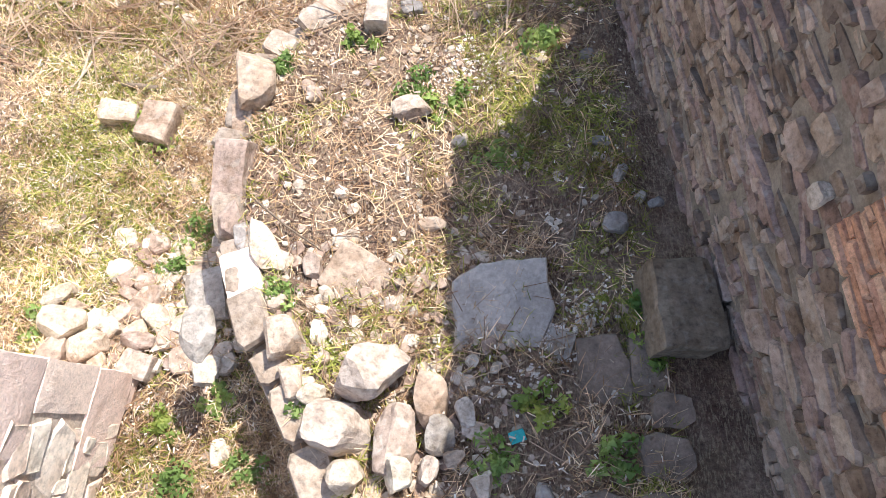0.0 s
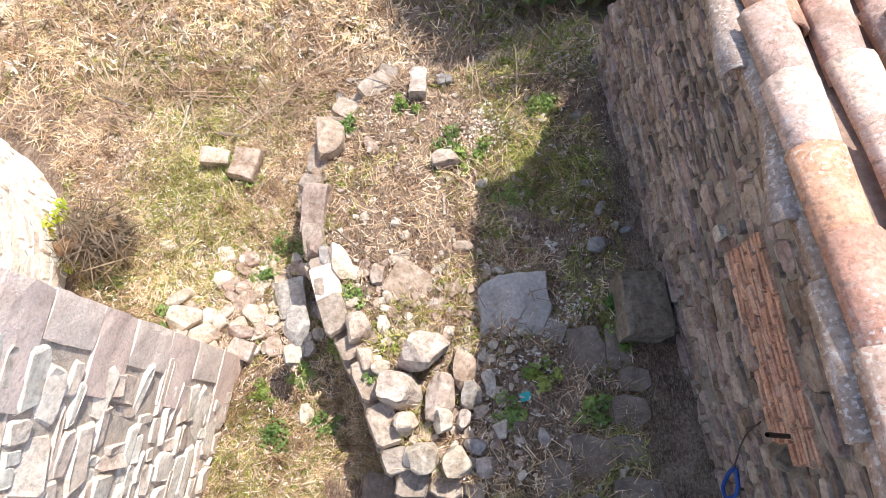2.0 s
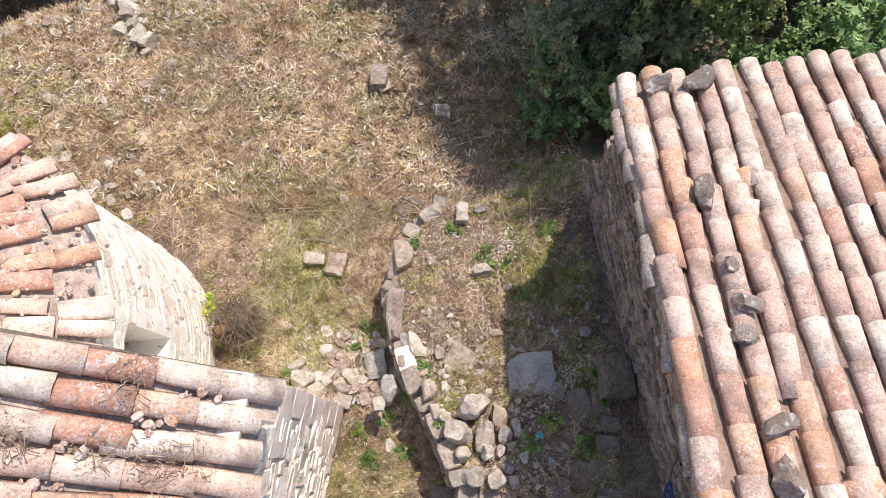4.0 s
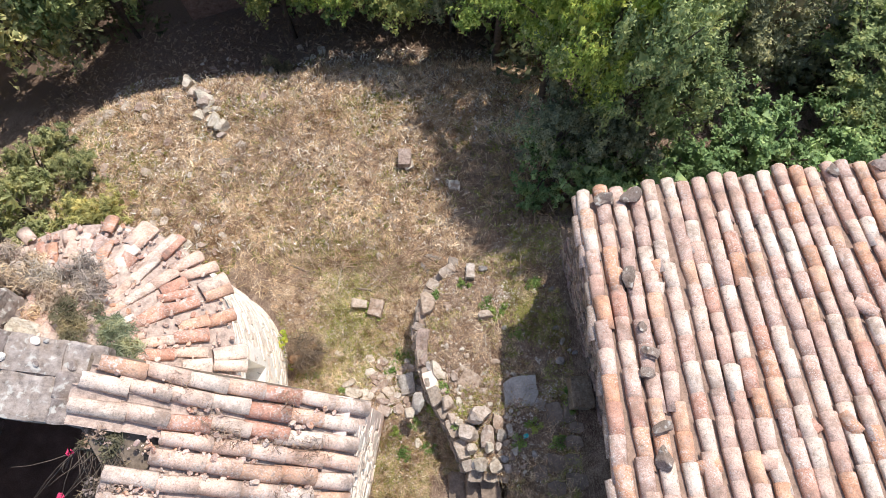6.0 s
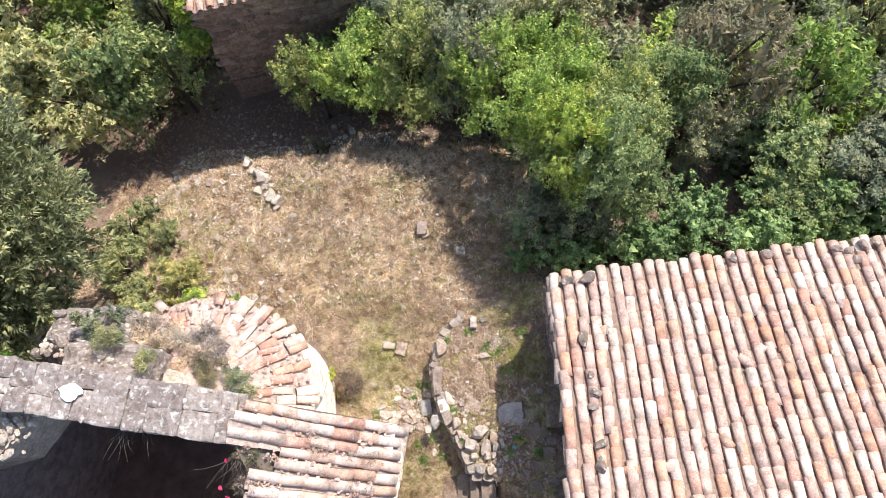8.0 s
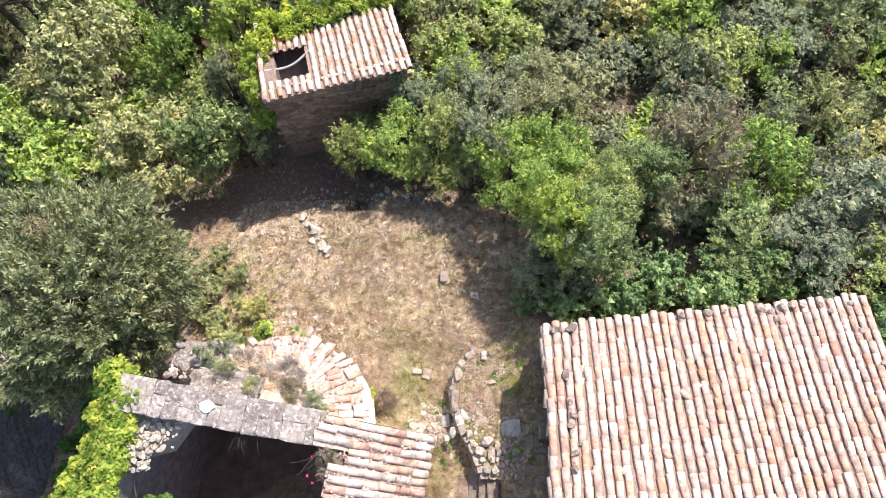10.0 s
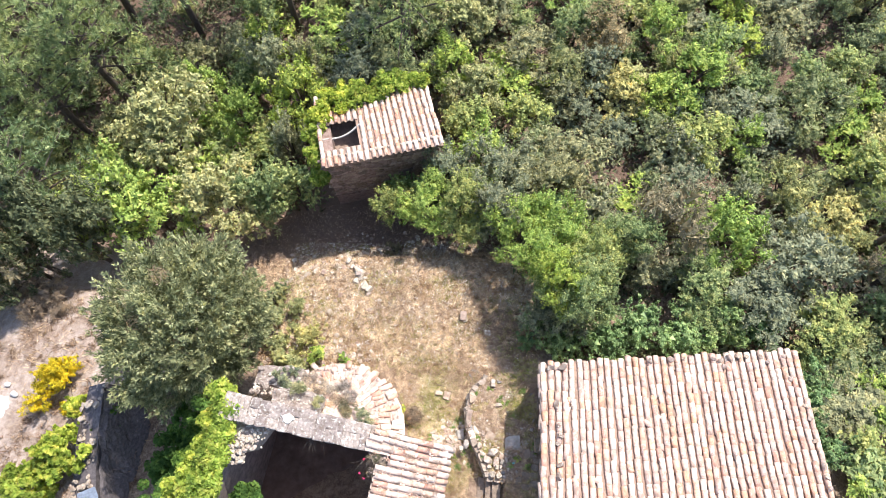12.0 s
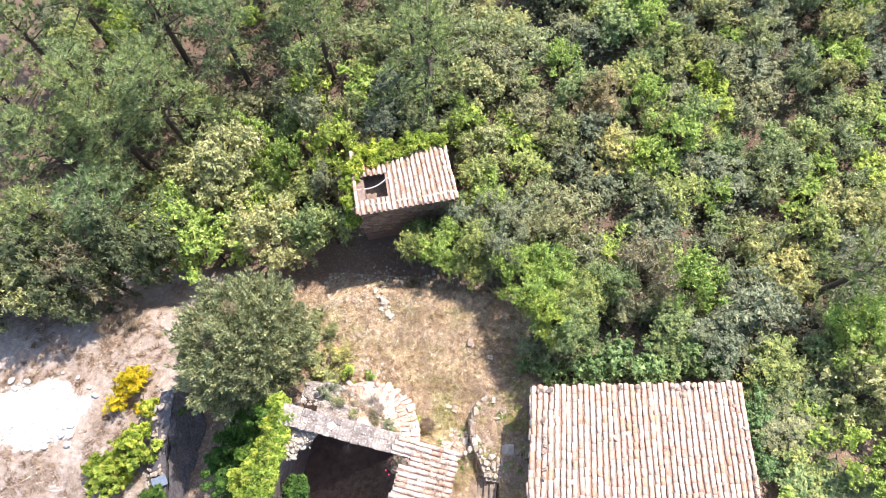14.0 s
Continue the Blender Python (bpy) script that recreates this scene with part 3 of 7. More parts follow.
def barn():
    rng = random.Random(5)
    t = thing("barn", "low stone barn with a single-pitch clay tile roof", "building")
    def north(x):
        return 2.74 + 0.128 * (x - 0.87)
    def roof_z(y):
        return EAVE_Z - SLOPE * (y - EAVE_Y)
    th = 0.5
    zt = -0.14
    def west(y):
        return 1.05 + 0.129 * (2.74 - y)
    wall = lambda outline: prism("wall", outline, -3.2, [roof_z(y) + zt for _, y in outline], M_MORTAR)
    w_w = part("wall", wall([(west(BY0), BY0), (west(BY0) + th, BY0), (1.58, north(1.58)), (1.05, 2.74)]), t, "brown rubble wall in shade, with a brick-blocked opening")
    beam = part("verge_beam", prism("verge_beam", [(1.0, BY0), (west(BY0), BY0), (1.05, 2.72), (0.99, 2.72)], 0, 0, M_WOOD), t, "dark timber under the overhanging verge")
    for v in beam.data.vertices:
        v.co.z = roof_z(v.co.y) - (0.26 if v.index < 4 else 0.14)
    part("wall", wall([(1.66, north(1.66) - th), (BX1 - th, north(BX1 - th) - th), (BX1 - th, north(BX1 - th)), (1.6, north(1.6))]), t)
    part("wall", wall([(BX1 - th, BY0), (BX1, BY0), (BX1, north(BX1)), (BX1 - th, north(BX1 - th))]), t)
    part("wall", wall([(2.25, BY0), (BX1 - th, BY0), (BX1 - th, BY0 + th), (2.2, BY0 + th)]), t)
    down = Vector((0, 1, -SLOPE)).normalized()
    pitch = 7.62 / 36
    roof = part("roof", prism("roof", [(0.98, BY0 - 0.1), (8.56, BY0 - 0.1), (8.56, north(8.56) + 0.03), (0.98, north(0.98) + 0.03)], 0, 0, M_MORTAR), t, "sloping roof of pink and bleached clay tiles")
    for v in roof.data.vertices:
        v.co.z = roof_z(v.co.y) - (0.135 if v.index < 4 else 0.02)
    tiled_roof(roof, Vector((0.93, EAVE_Y, EAVE_Z)), Vector((1, 0, 0)), down, 37, pitch, lambda i: 0.128 * i * pitch * 1.05 + 0.05 * math.sin(i * 1.7), 5.0, rng, lambda p: p.x < 5.4 and p.y > -0.6, cover_w=0.85)
    # an outer verge row, tipped over the wall's edge
    tiles = [tile_mesh(0.42, 0.17, 0.14, 0.016, M_TILE_G, 30 + k) for k in range(4)]
    for k in range(16):
        y = 2.72 - 0.3 * k
        part("tile", tiles[k % 4], roof, m=basis(Vector((0.885 + rng.gauss(0, 0.022), y + 0.1, roof_z(y + 0.1) - 0.035)), Vector((0.975, 0, 0.22)), Vector((0, -1, SLOPE)).normalized(), Vector((-0.21, 0.31, 0.93)).normalized()) @ Matrix.Rotation(-0.04, 4, "X") @ Matrix.Rotation(rng.gauss(0, 0.06), 4, "Z"))
    # rubble face with a brick-blocked opening: thin flaky courses to the north, larger stones to the south
    along = Vector((0.129, -1, 0)).normalized()
    out = Vector((-1, -0.129, 0)).normalized()
    def keep(s0):
        def ok(cx, cz):
            y, z = 2.74 - 0.99 * (cx + s0), -0.5 + cz
            return not (-0.42 < y < 0.66 and 1.02 < z < 1.44) and not (0.76 < y < 0.9 and 1.12 < z < 1.26) and z < roof_z(y) + zt - 0.05
        return ok
    rubble(w_w, Vector((1.05, 2.74, -0.5)), along, Vector((0, 0, 1)), 1.75, 2.9, rng, M_BARN, M_BARN_J, (0.12, 0.042), 0.018, keep(0), 170)
    rubble(w_w, Vector((1.05, 2.74, -0.5)) + along * 1.75, along, Vector((0, 0, 1)), 3.0, 3.3, rng, M_BARN, M_BARN_J, (0.13, 0.07), 0.022, keep(1.75), 130)
    shape = [mesh_of("brick", block_verts(rng, 0.98, 0.86, 1.0, 0.06, 0.04), BLOCK_FACES, M_BRICK) for _ in range(5)]
    fm = basis(Vector((1.05, 2.74, 1.04)) + along * 2.09, along, Vector((0, 0, 1)), out)
    for r in range(10):
        x = -rng.uniform(0, 0.2)
        while x < 1.08:
            w = rng.uniform(0.14, 0.24)
            a, b = max(x, 0), min(x + w, 1.08)
            if b - a > 0.04:
                part("brick", rng.choice(shape), w_w, m=fm @ pose((a + b) / 2, r * 0.041, -0.03 + rng.uniform(0, 0.014)) @ Matrix.Diagonal((b - a, 0.04, 0.08, 1)))
            x += w
    return t


barn()


# ---- chapel: roofless nave with a strip of roof, gable wall and round apse ----
CH = Matrix.Translation((-1.70, 0.28, 0)) @ Matrix.Rotation(radians(-8.5), 4, "Z")   # x: out of the east wall, y: away from the nave
CHR = CH.to_3x3()


def chapel():
    rng = random.Random(11)
    t = thing("chapel", "ruined stone chapel with round apse and broken tile roof", "building", CH)
    H0, S = 3.0, 0.55
    def rz(x):
        return H0 - S * x
    # east wall, under the strip of roof
    e = part("wall", prism("wall", [(-0.55, -4.2), (0, -4.2), (0, 0), (-0.55, 0)], -1.4, [rz(-0.55) - 0.1, H0 - 0.1, H0 - 0.1, rz(-0.55) - 0.1], M_LIMED), t, "sunlit rubble wall with pink sandstone quoins")
    # gable wall between nave and apse, with its stepped coping
    g = part("gable_wall", prism("gable_wall", [(-5.55, -0.52), (-0.55, -0.52), (-0.55, -0.003), (-5.55, -0.003)], -1.4, [4.35, rz(-0.55) - 0.1, rz(-0.55) - 0.1, 4.35], M_RENDER), t, "thick gable wall of lime-rendered rubble")
    part("coping_bed", prism("coping_bed", [(-5.8, -0.55), (-1.98, -0.55), (-1.98, 0.03), (-5.8, 0.03)], 3.7, [4.47, 4.06, 4.06, 4.47], M_COPING), g, "white mortar bed under the coping stones")
    x = -1.96
    k = 0
    while x > -5.75:
        w = rng.uniform(0.2, 0.48)
        zc = 4.07 + 0.4 * (-2.12 - (x - w / 2)) / 3.68
        cuts = [1.0] if rng.random() < 0.45 else [rng.uniform(0.35, 0.65)] if rng.random() < 0.7 else [0.3, 0.62]
        edges = [0.0] + [c for c in cuts if c < 1] + [1.0]
        for ea, eb in zip(edges, edges[1:]):
            d = (eb - ea) * 0.66
            part("coping_stone", slab_mesh(80 + k, w * rng.uniform(1.0, 1.06), d * 1.04, 0.22, M_COPING, 8, 1.0), g, m=pose(x - w / 2, -0.59 + 0.66 * (ea + eb) / 2, zc - 0.17 + rng.uniform(-0.015, 0.025), rng.uniform(-2, 2), 6, rng.uniform(-3, 3)))
            k += 1
        x -= w + rng.uniform(-0.01, 0.012)
    for i in range(60):
        px = rng.uniform(-5.75, -2.15)
        k = rng.uniform(0.03, 0.085)
        part("stone", boulder(900 + i, k * 1.4, k, k * 0.4, (M_COPING, M_COPING, M_CHAPEL)[i % 3], 0.5, 0.25, 2), g, m=pose(px, rng.uniform(-0.58, 0.05), 4.1 + 0.4 * (-2.12 - px) / 3.68 + rng.uniform(-0.02, 0.01), 0, 0, rng.uniform(0, 180)))
    part("mortar_patch", boulder(3, 0.3, 0.24, 0.05, M_RENDER, 0.2, 0.45, 4), g, "white mortar patch with a hole", pose(-4.15, -0.24, 4.345, 0, 6, 0))
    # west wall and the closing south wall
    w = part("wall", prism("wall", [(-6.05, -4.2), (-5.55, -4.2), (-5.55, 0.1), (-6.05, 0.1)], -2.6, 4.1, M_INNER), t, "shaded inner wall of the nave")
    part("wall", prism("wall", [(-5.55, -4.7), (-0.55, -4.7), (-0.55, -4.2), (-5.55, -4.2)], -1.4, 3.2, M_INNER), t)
    part("nave_floor", prism("nave_floor", [(-5.55, -4.2), (-0.55, -4.2), (-0.55, -0.52), (-5.55, -0.52)], -1.4, -0.6, M_SOIL), t, "earth floor darkened for the shade inside the nave")
    # rubble heap of the broken corner, catching the sun
    lumps = [boulder(40 + i, 0.1, 0.075, 0.06, M_PALE, 0.6, 0.25, 2) for i in range(9)]
    for i in range(290):
        px, py = rng.uniform(-6.0, -4.65), rng.uniform(-1.6, -0.5)
        if px > -5.0 and py < -1.2:
            continue
        part("stone", lumps[i % 9], w, m=pose(px, py, 4.06 + rng.uniform(-0.03, 0.05), rng.uniform(-20, 20), rng.uniform(-20, 20), rng.uniform(0, 180)) @ Matrix.Scale(rng.uniform(0.5, 1.5), 4))
    part("corner_block", prism("corner_block", [(-5.55, -1.45), (-5.0, -1.2), (-4.7, -0.52), (-5.55, -0.52)], 3.0, 4.06, M_PALE), w)
    # roof strip: battens, then tiles that run down to the east eave
    down = Vector((1, 0, -S)).normalized()
    roof = part("roof", prism("roof", [(-1.7, -4.2), (0.06, -4.2), (0.06, 0.02), (-2.05, 0.02), (-2.05, -0.5), (-1.75, -0.9)], 0, 0, M_WOOD), t, "strip of old clay tile roof with dry weeds")
    for v in roof.data.vertices:
        v.co.z = rz(v.co.x) - (0.09 if v.index < 6 else 0.02)
    tiled_roof(roof, Vector((0.1, -0.06, rz(0.1) + 0.02)), Vector((0, -1, 0)), down, 24, 0.176, lambda i: rng.uniform(-0.05, 0.05), 2.55, rng, lambda p: True, 0.42, 0.34, lambda a, s: s > (2.15 if 0.5 > a else 1.78) + 0.1 * math.sin(a * 9) - (0.15 if 0.5 < a < 0.85 else 0), cap=200, cover=M_TILE_P, bed=M_RUBBLE, cover_w=0.9)
    # quoins: long and short ashlars turn by turn up the corner
    z = -0.95
    k = 0
    while z < 2.75:
        h = rng.uniform(0.33, 0.45)
        long, short = rng.uniform(0.4, 0.5), rng.uniform(0.19, 0.25)
        a, b = (long, short) if k % 2 else (short, long)
        me = slab_mesh(200 + k, b, a, h * 0.985, M_QUOIN, 4, 0.4)
        part("quoin", me, e, m=pose(-b / 2 + 0.016, -a / 2 + 0.016, z))
        z += h
        k += 1
    rubble(e, Vector((0.0, -2.4, -1.0)), Vector((0, 1, 0)), Vector((0, 0, 1)), 2.15, 3.8, rng, M_CHAPEL, M_CHAPEL_J, (0.17, 0.12), 0.012, lambda cx, cz: rng.random() < 0.94, 290)
    # apse
    ax, ay, r = -3.25, -0.09, 1.71
    a = part("apse_wall", apse_wall(ax, ay, r, 0.5, -1.4, 1.98), t, "curved apse wall with flaking pale render and small window")
    skin = [mesh_of("stone", block_verts(rng, 1.0, 0.98, 1.0, 0.2, 0.2), BLOCK_FACES, M_CHAPEL) for _ in range(12)]
    z = -0.95
    while z < 1.9:
        h = rng.uniform(0.07, 0.15)
        q = 0.02
        while q < 1.75:
            w = rng.uniform(0.1, 0.32)
            mid = q + w / 2 / r
            if not (0.04 < mid < 0.31 and 0.46 < z + h / 2 < 1.5) and rng.random() < 0.85:
                rr = r + 0.05 * (1 - (z + 1.4) / 3.4) + rng.uniform(-0.036, -0.012)
                out = Vector((math.cos(mid), math.sin(mid), 0))
                part("stone", rng.choice(skin), a, m=basis(Vector((ax, ay, z + h / 2)) + out * rr, Vector((0, 0, 1)).cross(out), Vector((0, 0, 1)), out) @ Matrix.Rotation(rng.gauss(0, 0.08), 4, "Z") @ Matrix.Diagonal((w * 0.97, h * 0.95, 0.07, 1)))
            q += w / r
        z += h
    part("window_back", box_mesh("window_back", (ax + 1.15, ay + 0.02, 0.3), (ax + 1.3, ay + 0.6, 1.6), M_MORTAR), a, "dark splayed window recess")
    cone = []
    seg = 24
    apex = (ax, 0.01, 2.95)
    ring = [(ax + (r + 0.05) * math.cos(q), ay + (r + 0.05) * math.sin(q), 1.97) for q in [math.pi * (i / seg) for i in range(seg + 1)]]
    roof2 = part("apse_roof", mesh_of("apse_roof", ring + [apex], [(i, i + 1, seg + 1) for i in range(seg)], M_RUBBLE), t, "half-round roof of crumbling fanned clay tiles")
    tiles = tile_set(0.19, 0.42, M_TILE_P)
    shards = [tile_mesh(0.22, 0.19, 0.16, 0.014, M_TILE, 50 + i) for i in range(3)]
    for i in range(100):
        q, s = math.pi * (1 - rng.random() ** 1.5 * 0.6), rng.uniform(0.2, 1.7)
        p = Vector((ax + s * math.cos(q), max(0.06, ay + s * math.sin(q)), 2.0 + (1.85 - s) / 1.85 * 0.97))
        part("tile_shard", shards[i % 3], roof2, m=Matrix.Translation(p) @ pose(0, 0, 0, rng.uniform(-25, 25), rng.uniform(-30, 30), math.degrees(q) + 90 + rng.gauss(0, 35)))
    n = 27
    for i in range(n):
        q = math.pi * (0.02 + 0.96 * i / (n - 1)) + rng.gauss(0, 0.025)
        out = Vector((math.cos(q), math.sin(q), 0))
        wild = 0.0 if q < 1.3 else min(1.0, (q - 1.3) / 0.7)
        for k in range(4):
            if k == 3 and i % 2 or rng.random() < 0.05 + 0.45 * wild or (k == 2 and i % 3 == 1):
                continue
            s = 0.35 * k + rng.uniform(-0.05, 0.06) * (1 + wild)
            dn = (out * 1.0 + Vector((0, 0, -0.5))).normalized()
            p = Vector((ax, ay, 1.97)) + out * (r + 0.14) - dn * s + Vector((0, 0, 0.015))
            up = -dn
            side = up.cross(Vector((0, 0, 1))).normalized()
            nrm = side.cross(up)
            kk = 1 - 0.13 * k
            part("tile", tiles[(i + k) % 6], roof2, m=basis(p, side, up, nrm) @ Matrix.Rotation(rng.gauss(0, 0.09 + 0.3 * wild), 4, "Z") @ Matrix.Rotation(-0.04 + rng.gauss(0, 0.03 + 0.1 * wild), 4, "X") @ Matrix.Diagonal((kk * rng.uniform(0.85, 1.08), rng.uniform(0.75, 1.05) * (1 - 0.3 * wild), kk * 0.75, 1)))
    # low mortared ledge between gable and apse
    part("ledge", slab_mesh(8, 1.3, 0.6, 0.8, M_COPING, 9, 2.0), t, "weathered mortar ledge behind the gable", pose(-4.3, 0.24, 2.6, 0, -3, 4))
    part("ledge", boulder(9, 0.42, 0.36, 0.45, M_PALE, 0.7, 0.25, 4), t, "pale broken masonry lump", pose(-3.45, 0.2, 2.55, 6, 8, -14))
    for i in range(120):
        k = rng.uniform(0.08, 0.26) * (0.5 if i > 25 else 1)
        x, y = rng.uniform(-5.75, -3.8), rng.uniform(0.2, 0.95)
        part("fallen_stone", boulder(800 + i, k, k * 0.75, k * 0.6, M_PALE if i % 3 else M_COPING, 0.6, 0.25, 2), t, m=pose(x, y, (3.38 if -4.9 < x and y < 0.5 else 2.7) - 0.45 * max(0, y - 0.3) + rng.uniform(-0.06, 0.04), 0, 0, rng.uniform(0, 180)))
    part("ledge", slab_mesh(12, 1.4, 0.8, 0.9, M_COPING, 9, 2.6), t, "crumbling shoulder of the gable", pose(-5.1, 0.45, 1.7, -26, 0, 6))
    return t


def apse_wall(cx, cy, r, th, lo, hi):
    """Half-round wall in courses, with a narrow window left open near the gable."""
    qs = [math.pi * i / 36 for i in range(37)]
    zs = [lo, -0.2, 0.55, 1.0, 1.42, hi]
    v, f, idx = [], [], {}
    def at(i, j, inner):
        key = (i, j, inner)
        if key not in idx:
            rr = r - th if inner else r + 0.05 * (1 - j / 5) + 0.03 * noise.noise(Vector((i * 0.7, j * 0.9, 5)))
            idx[key] = len(v)
            v.append((cx + rr * math.cos(qs[i]), cy + rr * math.sin(qs[i]), zs[j]))
        return idx[key]
    def solid(i, j):
        return 0 <= i < 36 and 0 <= j < 5 and not (1 <= i <= 2 and 2 <= j <= 3)
    for i in range(36):
        for j in range(5):
            if not solid(i, j):
                continue
            f.append((at(i, j, 0), at(i + 1, j, 0), at(i + 1, j + 1, 0), at(i, j + 1, 0)))
            f.append((at(i, j, 1), at(i, j + 1, 1), at(i + 1, j + 1, 1), at(i + 1, j, 1)))
            for di, dj, (p, q) in ((-1, 0, ((i, j), (i, j + 1))), (1, 0, ((i + 1, j + 1), (i + 1, j))), (0, 1, ((i, j + 1), (i + 1, j + 1))), (0, -1, ((i + 1, j), (i, j)))):
                if not solid(i + di, j + dj):
                    f.append((at(*p, 0), at(*q, 0), at(*q, 1), at(*p, 1)))
    me = mesh_of("apse_wall", v, f, M_RENDER)
    return me


chapel()


# ---- small roofed hut in the wood ----
def hut():
    rng = random.Random(21)
    ang = math.atan2(1.24, 4.23)
    m = Matrix.Translation((-2.68, 11.01, 0)) @ Matrix.Rotation(ang, 4, "Z")    # x towards the wood's east, y away
    t = thing("hut", "small stone hut with a partly fallen tile roof", "building", m)
    S, H = 0.38, -0.08
    rz = lambda y: H - S * y
    W, L, th = 4.4, 3.35, 0.45
    def wall(o):
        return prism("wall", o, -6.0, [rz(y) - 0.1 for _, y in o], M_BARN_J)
    s = part("wall", wall([(-W, 0.1), (-0.08, 0.1), (-0.08, 0.1 + th), (-W, 0.1 + th)]), t, "dark rubble wall in shade")
    part("wall", wall([(-W, 0.1 + th), (-W + th, 0.1 + th), (-W + th, L - th), (-W, L - th)]), t)
    part("wall", wall([(-0.08 - th, 0.1 + th), (-0.08, 0.1 + th), (-0.08, L - th), (-0.08 - th, L - th)]), t)
    part("wall", wall([(-W, L - th), (-0.08, L - th), (-0.08, L), (-W, L)]), t)
    rubble(s, Vector((-W, 0.1, -3.6)), Vector((1, 0, 0)), Vector((0, 0, 1)), W - 0.1, 3.4, rng, M_BARN, M_BARN_J, (0.3, 0.16), 0.02, None, 150)
    # Floor raised close under the roof hole so the opening shows brown, not black.
    part("fallen_floor", prism("fallen_floor", [(-W + th, 0.1 + th), (-0.08 - th, 0.1 + th), (-0.08 - th, L - th), (-W + th, L - th)], -5.5, [-1.6, -1.9, -1.8, -1.5], M_RAISED), t, "brown floor raised under the roof hole to lighten it")
    hole = lambda a, s_: 2.75 < a < 4.25 and 0.42 < L * 1.07 - s_ < 2.15
    down = Vector((0, 1, -S)).normalized()
    roof = part("roof", mesh_of("roof", [(0, 0, rz(0)), (-2.85, 0, rz(0)), (-2.85, L, rz(L)), (0, L, rz(L)), (-4.45, 0, rz(0)), (-4.45, 0.42, rz(0.42)), (-2.85, 0.42, rz(0.42)), (-2.85, 2.1, rz(2.1)), (-4.45, 2.1, rz(2.1)), (-4.45, L, rz(L))], [(0, 3, 2, 7, 6, 1), (1, 6, 5, 4), (7, 2, 9, 8)], M_WOOD), t, "bleached clay tile roof with a fallen-in corner")
    sol = roof.modifiers.new("thick", "SOLIDIFY")
    sol.thickness, sol.offset = 0.05, -1
    tiled_roof(roof, Vector((-0.05, L, rz(L) + 0.01)), Vector((-1, 0, 0)), down, 20, 0.225, lambda i: 0.0, L * 1.07, rng, lambda p: True, 0.42, 0.32, hole, cap=280, cover=M_TILE_P, cover_w=0.76)
    for i in range(20):
        k = rng.uniform(0.1, 0.18)
        part("stone", boulder(70 + i, k, k, k * 0.7, M_PALE, 0.5, 0.2, 2), roof, m=pose(-0.16 - 0.222 * i + rng.uniform(-0.03, 0.03), 0.06 + rng.uniform(0, 0.06), rz(0.1) + 0.02, 0, 0, rng.uniform(0, 90)))
    c = bpy.data.curves.new("beam", "CURVE")
    c.dimensions, c.bevel_depth = "3D", 0.04
    sp = c.splines.new("BEZIER")
    sp.bezier_points.add(2)
    for bp, co in zip(sp.bezier_points, ((-4.3, 1.15, -0.62), (-3.5, 1.2, -0.72), (-2.75, 1.5, -0.55))):
        bp.co, bp.handle_left_type, bp.handle_right_type = co, "AUTO", "AUTO"
    ob = part("beam", c, t, "sagging pale roof beam")
    c.materials.append(plain_mat("pale_beam", (0.5, 0.47, 0.42)))
    return t


hut()


# ---- trees and shrubs ----
def leaves(centres, radii, per, size, rng, up=0.5, slim=0.5, flat=1.0, tri=True):
    """Leaf blades scattered through clumps: an n x 4 x 3 array of slim diamonds."""
    c = np.repeat(np.asarray(centres), per, axis=0)
    rad = np.repeat(np.asarray(radii), per)[:, None]
    n = len(c)
    d = rng.normal(size=(n, 3))
    d /= np.linalg.norm(d, axis=1, keepdims=True)
    d[:, 2] *= flat
    p = c + d * rad * rng.uniform(0.35, 1.0, (n, 1)) ** 0.6
    nrm = d * 0.8 + rng.normal(size=(n, 3)) * 0.6 + np.array([0, 0, up])
    nrm /= np.linalg.norm(nrm, axis=1, keepdims=True)
    a = np.cross(nrm, rng.normal(size=(n, 3)))
    a /= np.linalg.norm(a, axis=1, keepdims=True) + 1e-9
    b = np.cross(nrm, a)
    s = size * rng.uniform(0.6, 1.35, (n, 1))
    if tri:
        return np.stack([p - a * s, p + a * s * 0.6 - b * s * slim, p + a * s * 0.6 + b * s * slim], 1)
    return np.stack([p - a * s, p - b * s * slim, p + a * s, p + b * s * slim], 1)


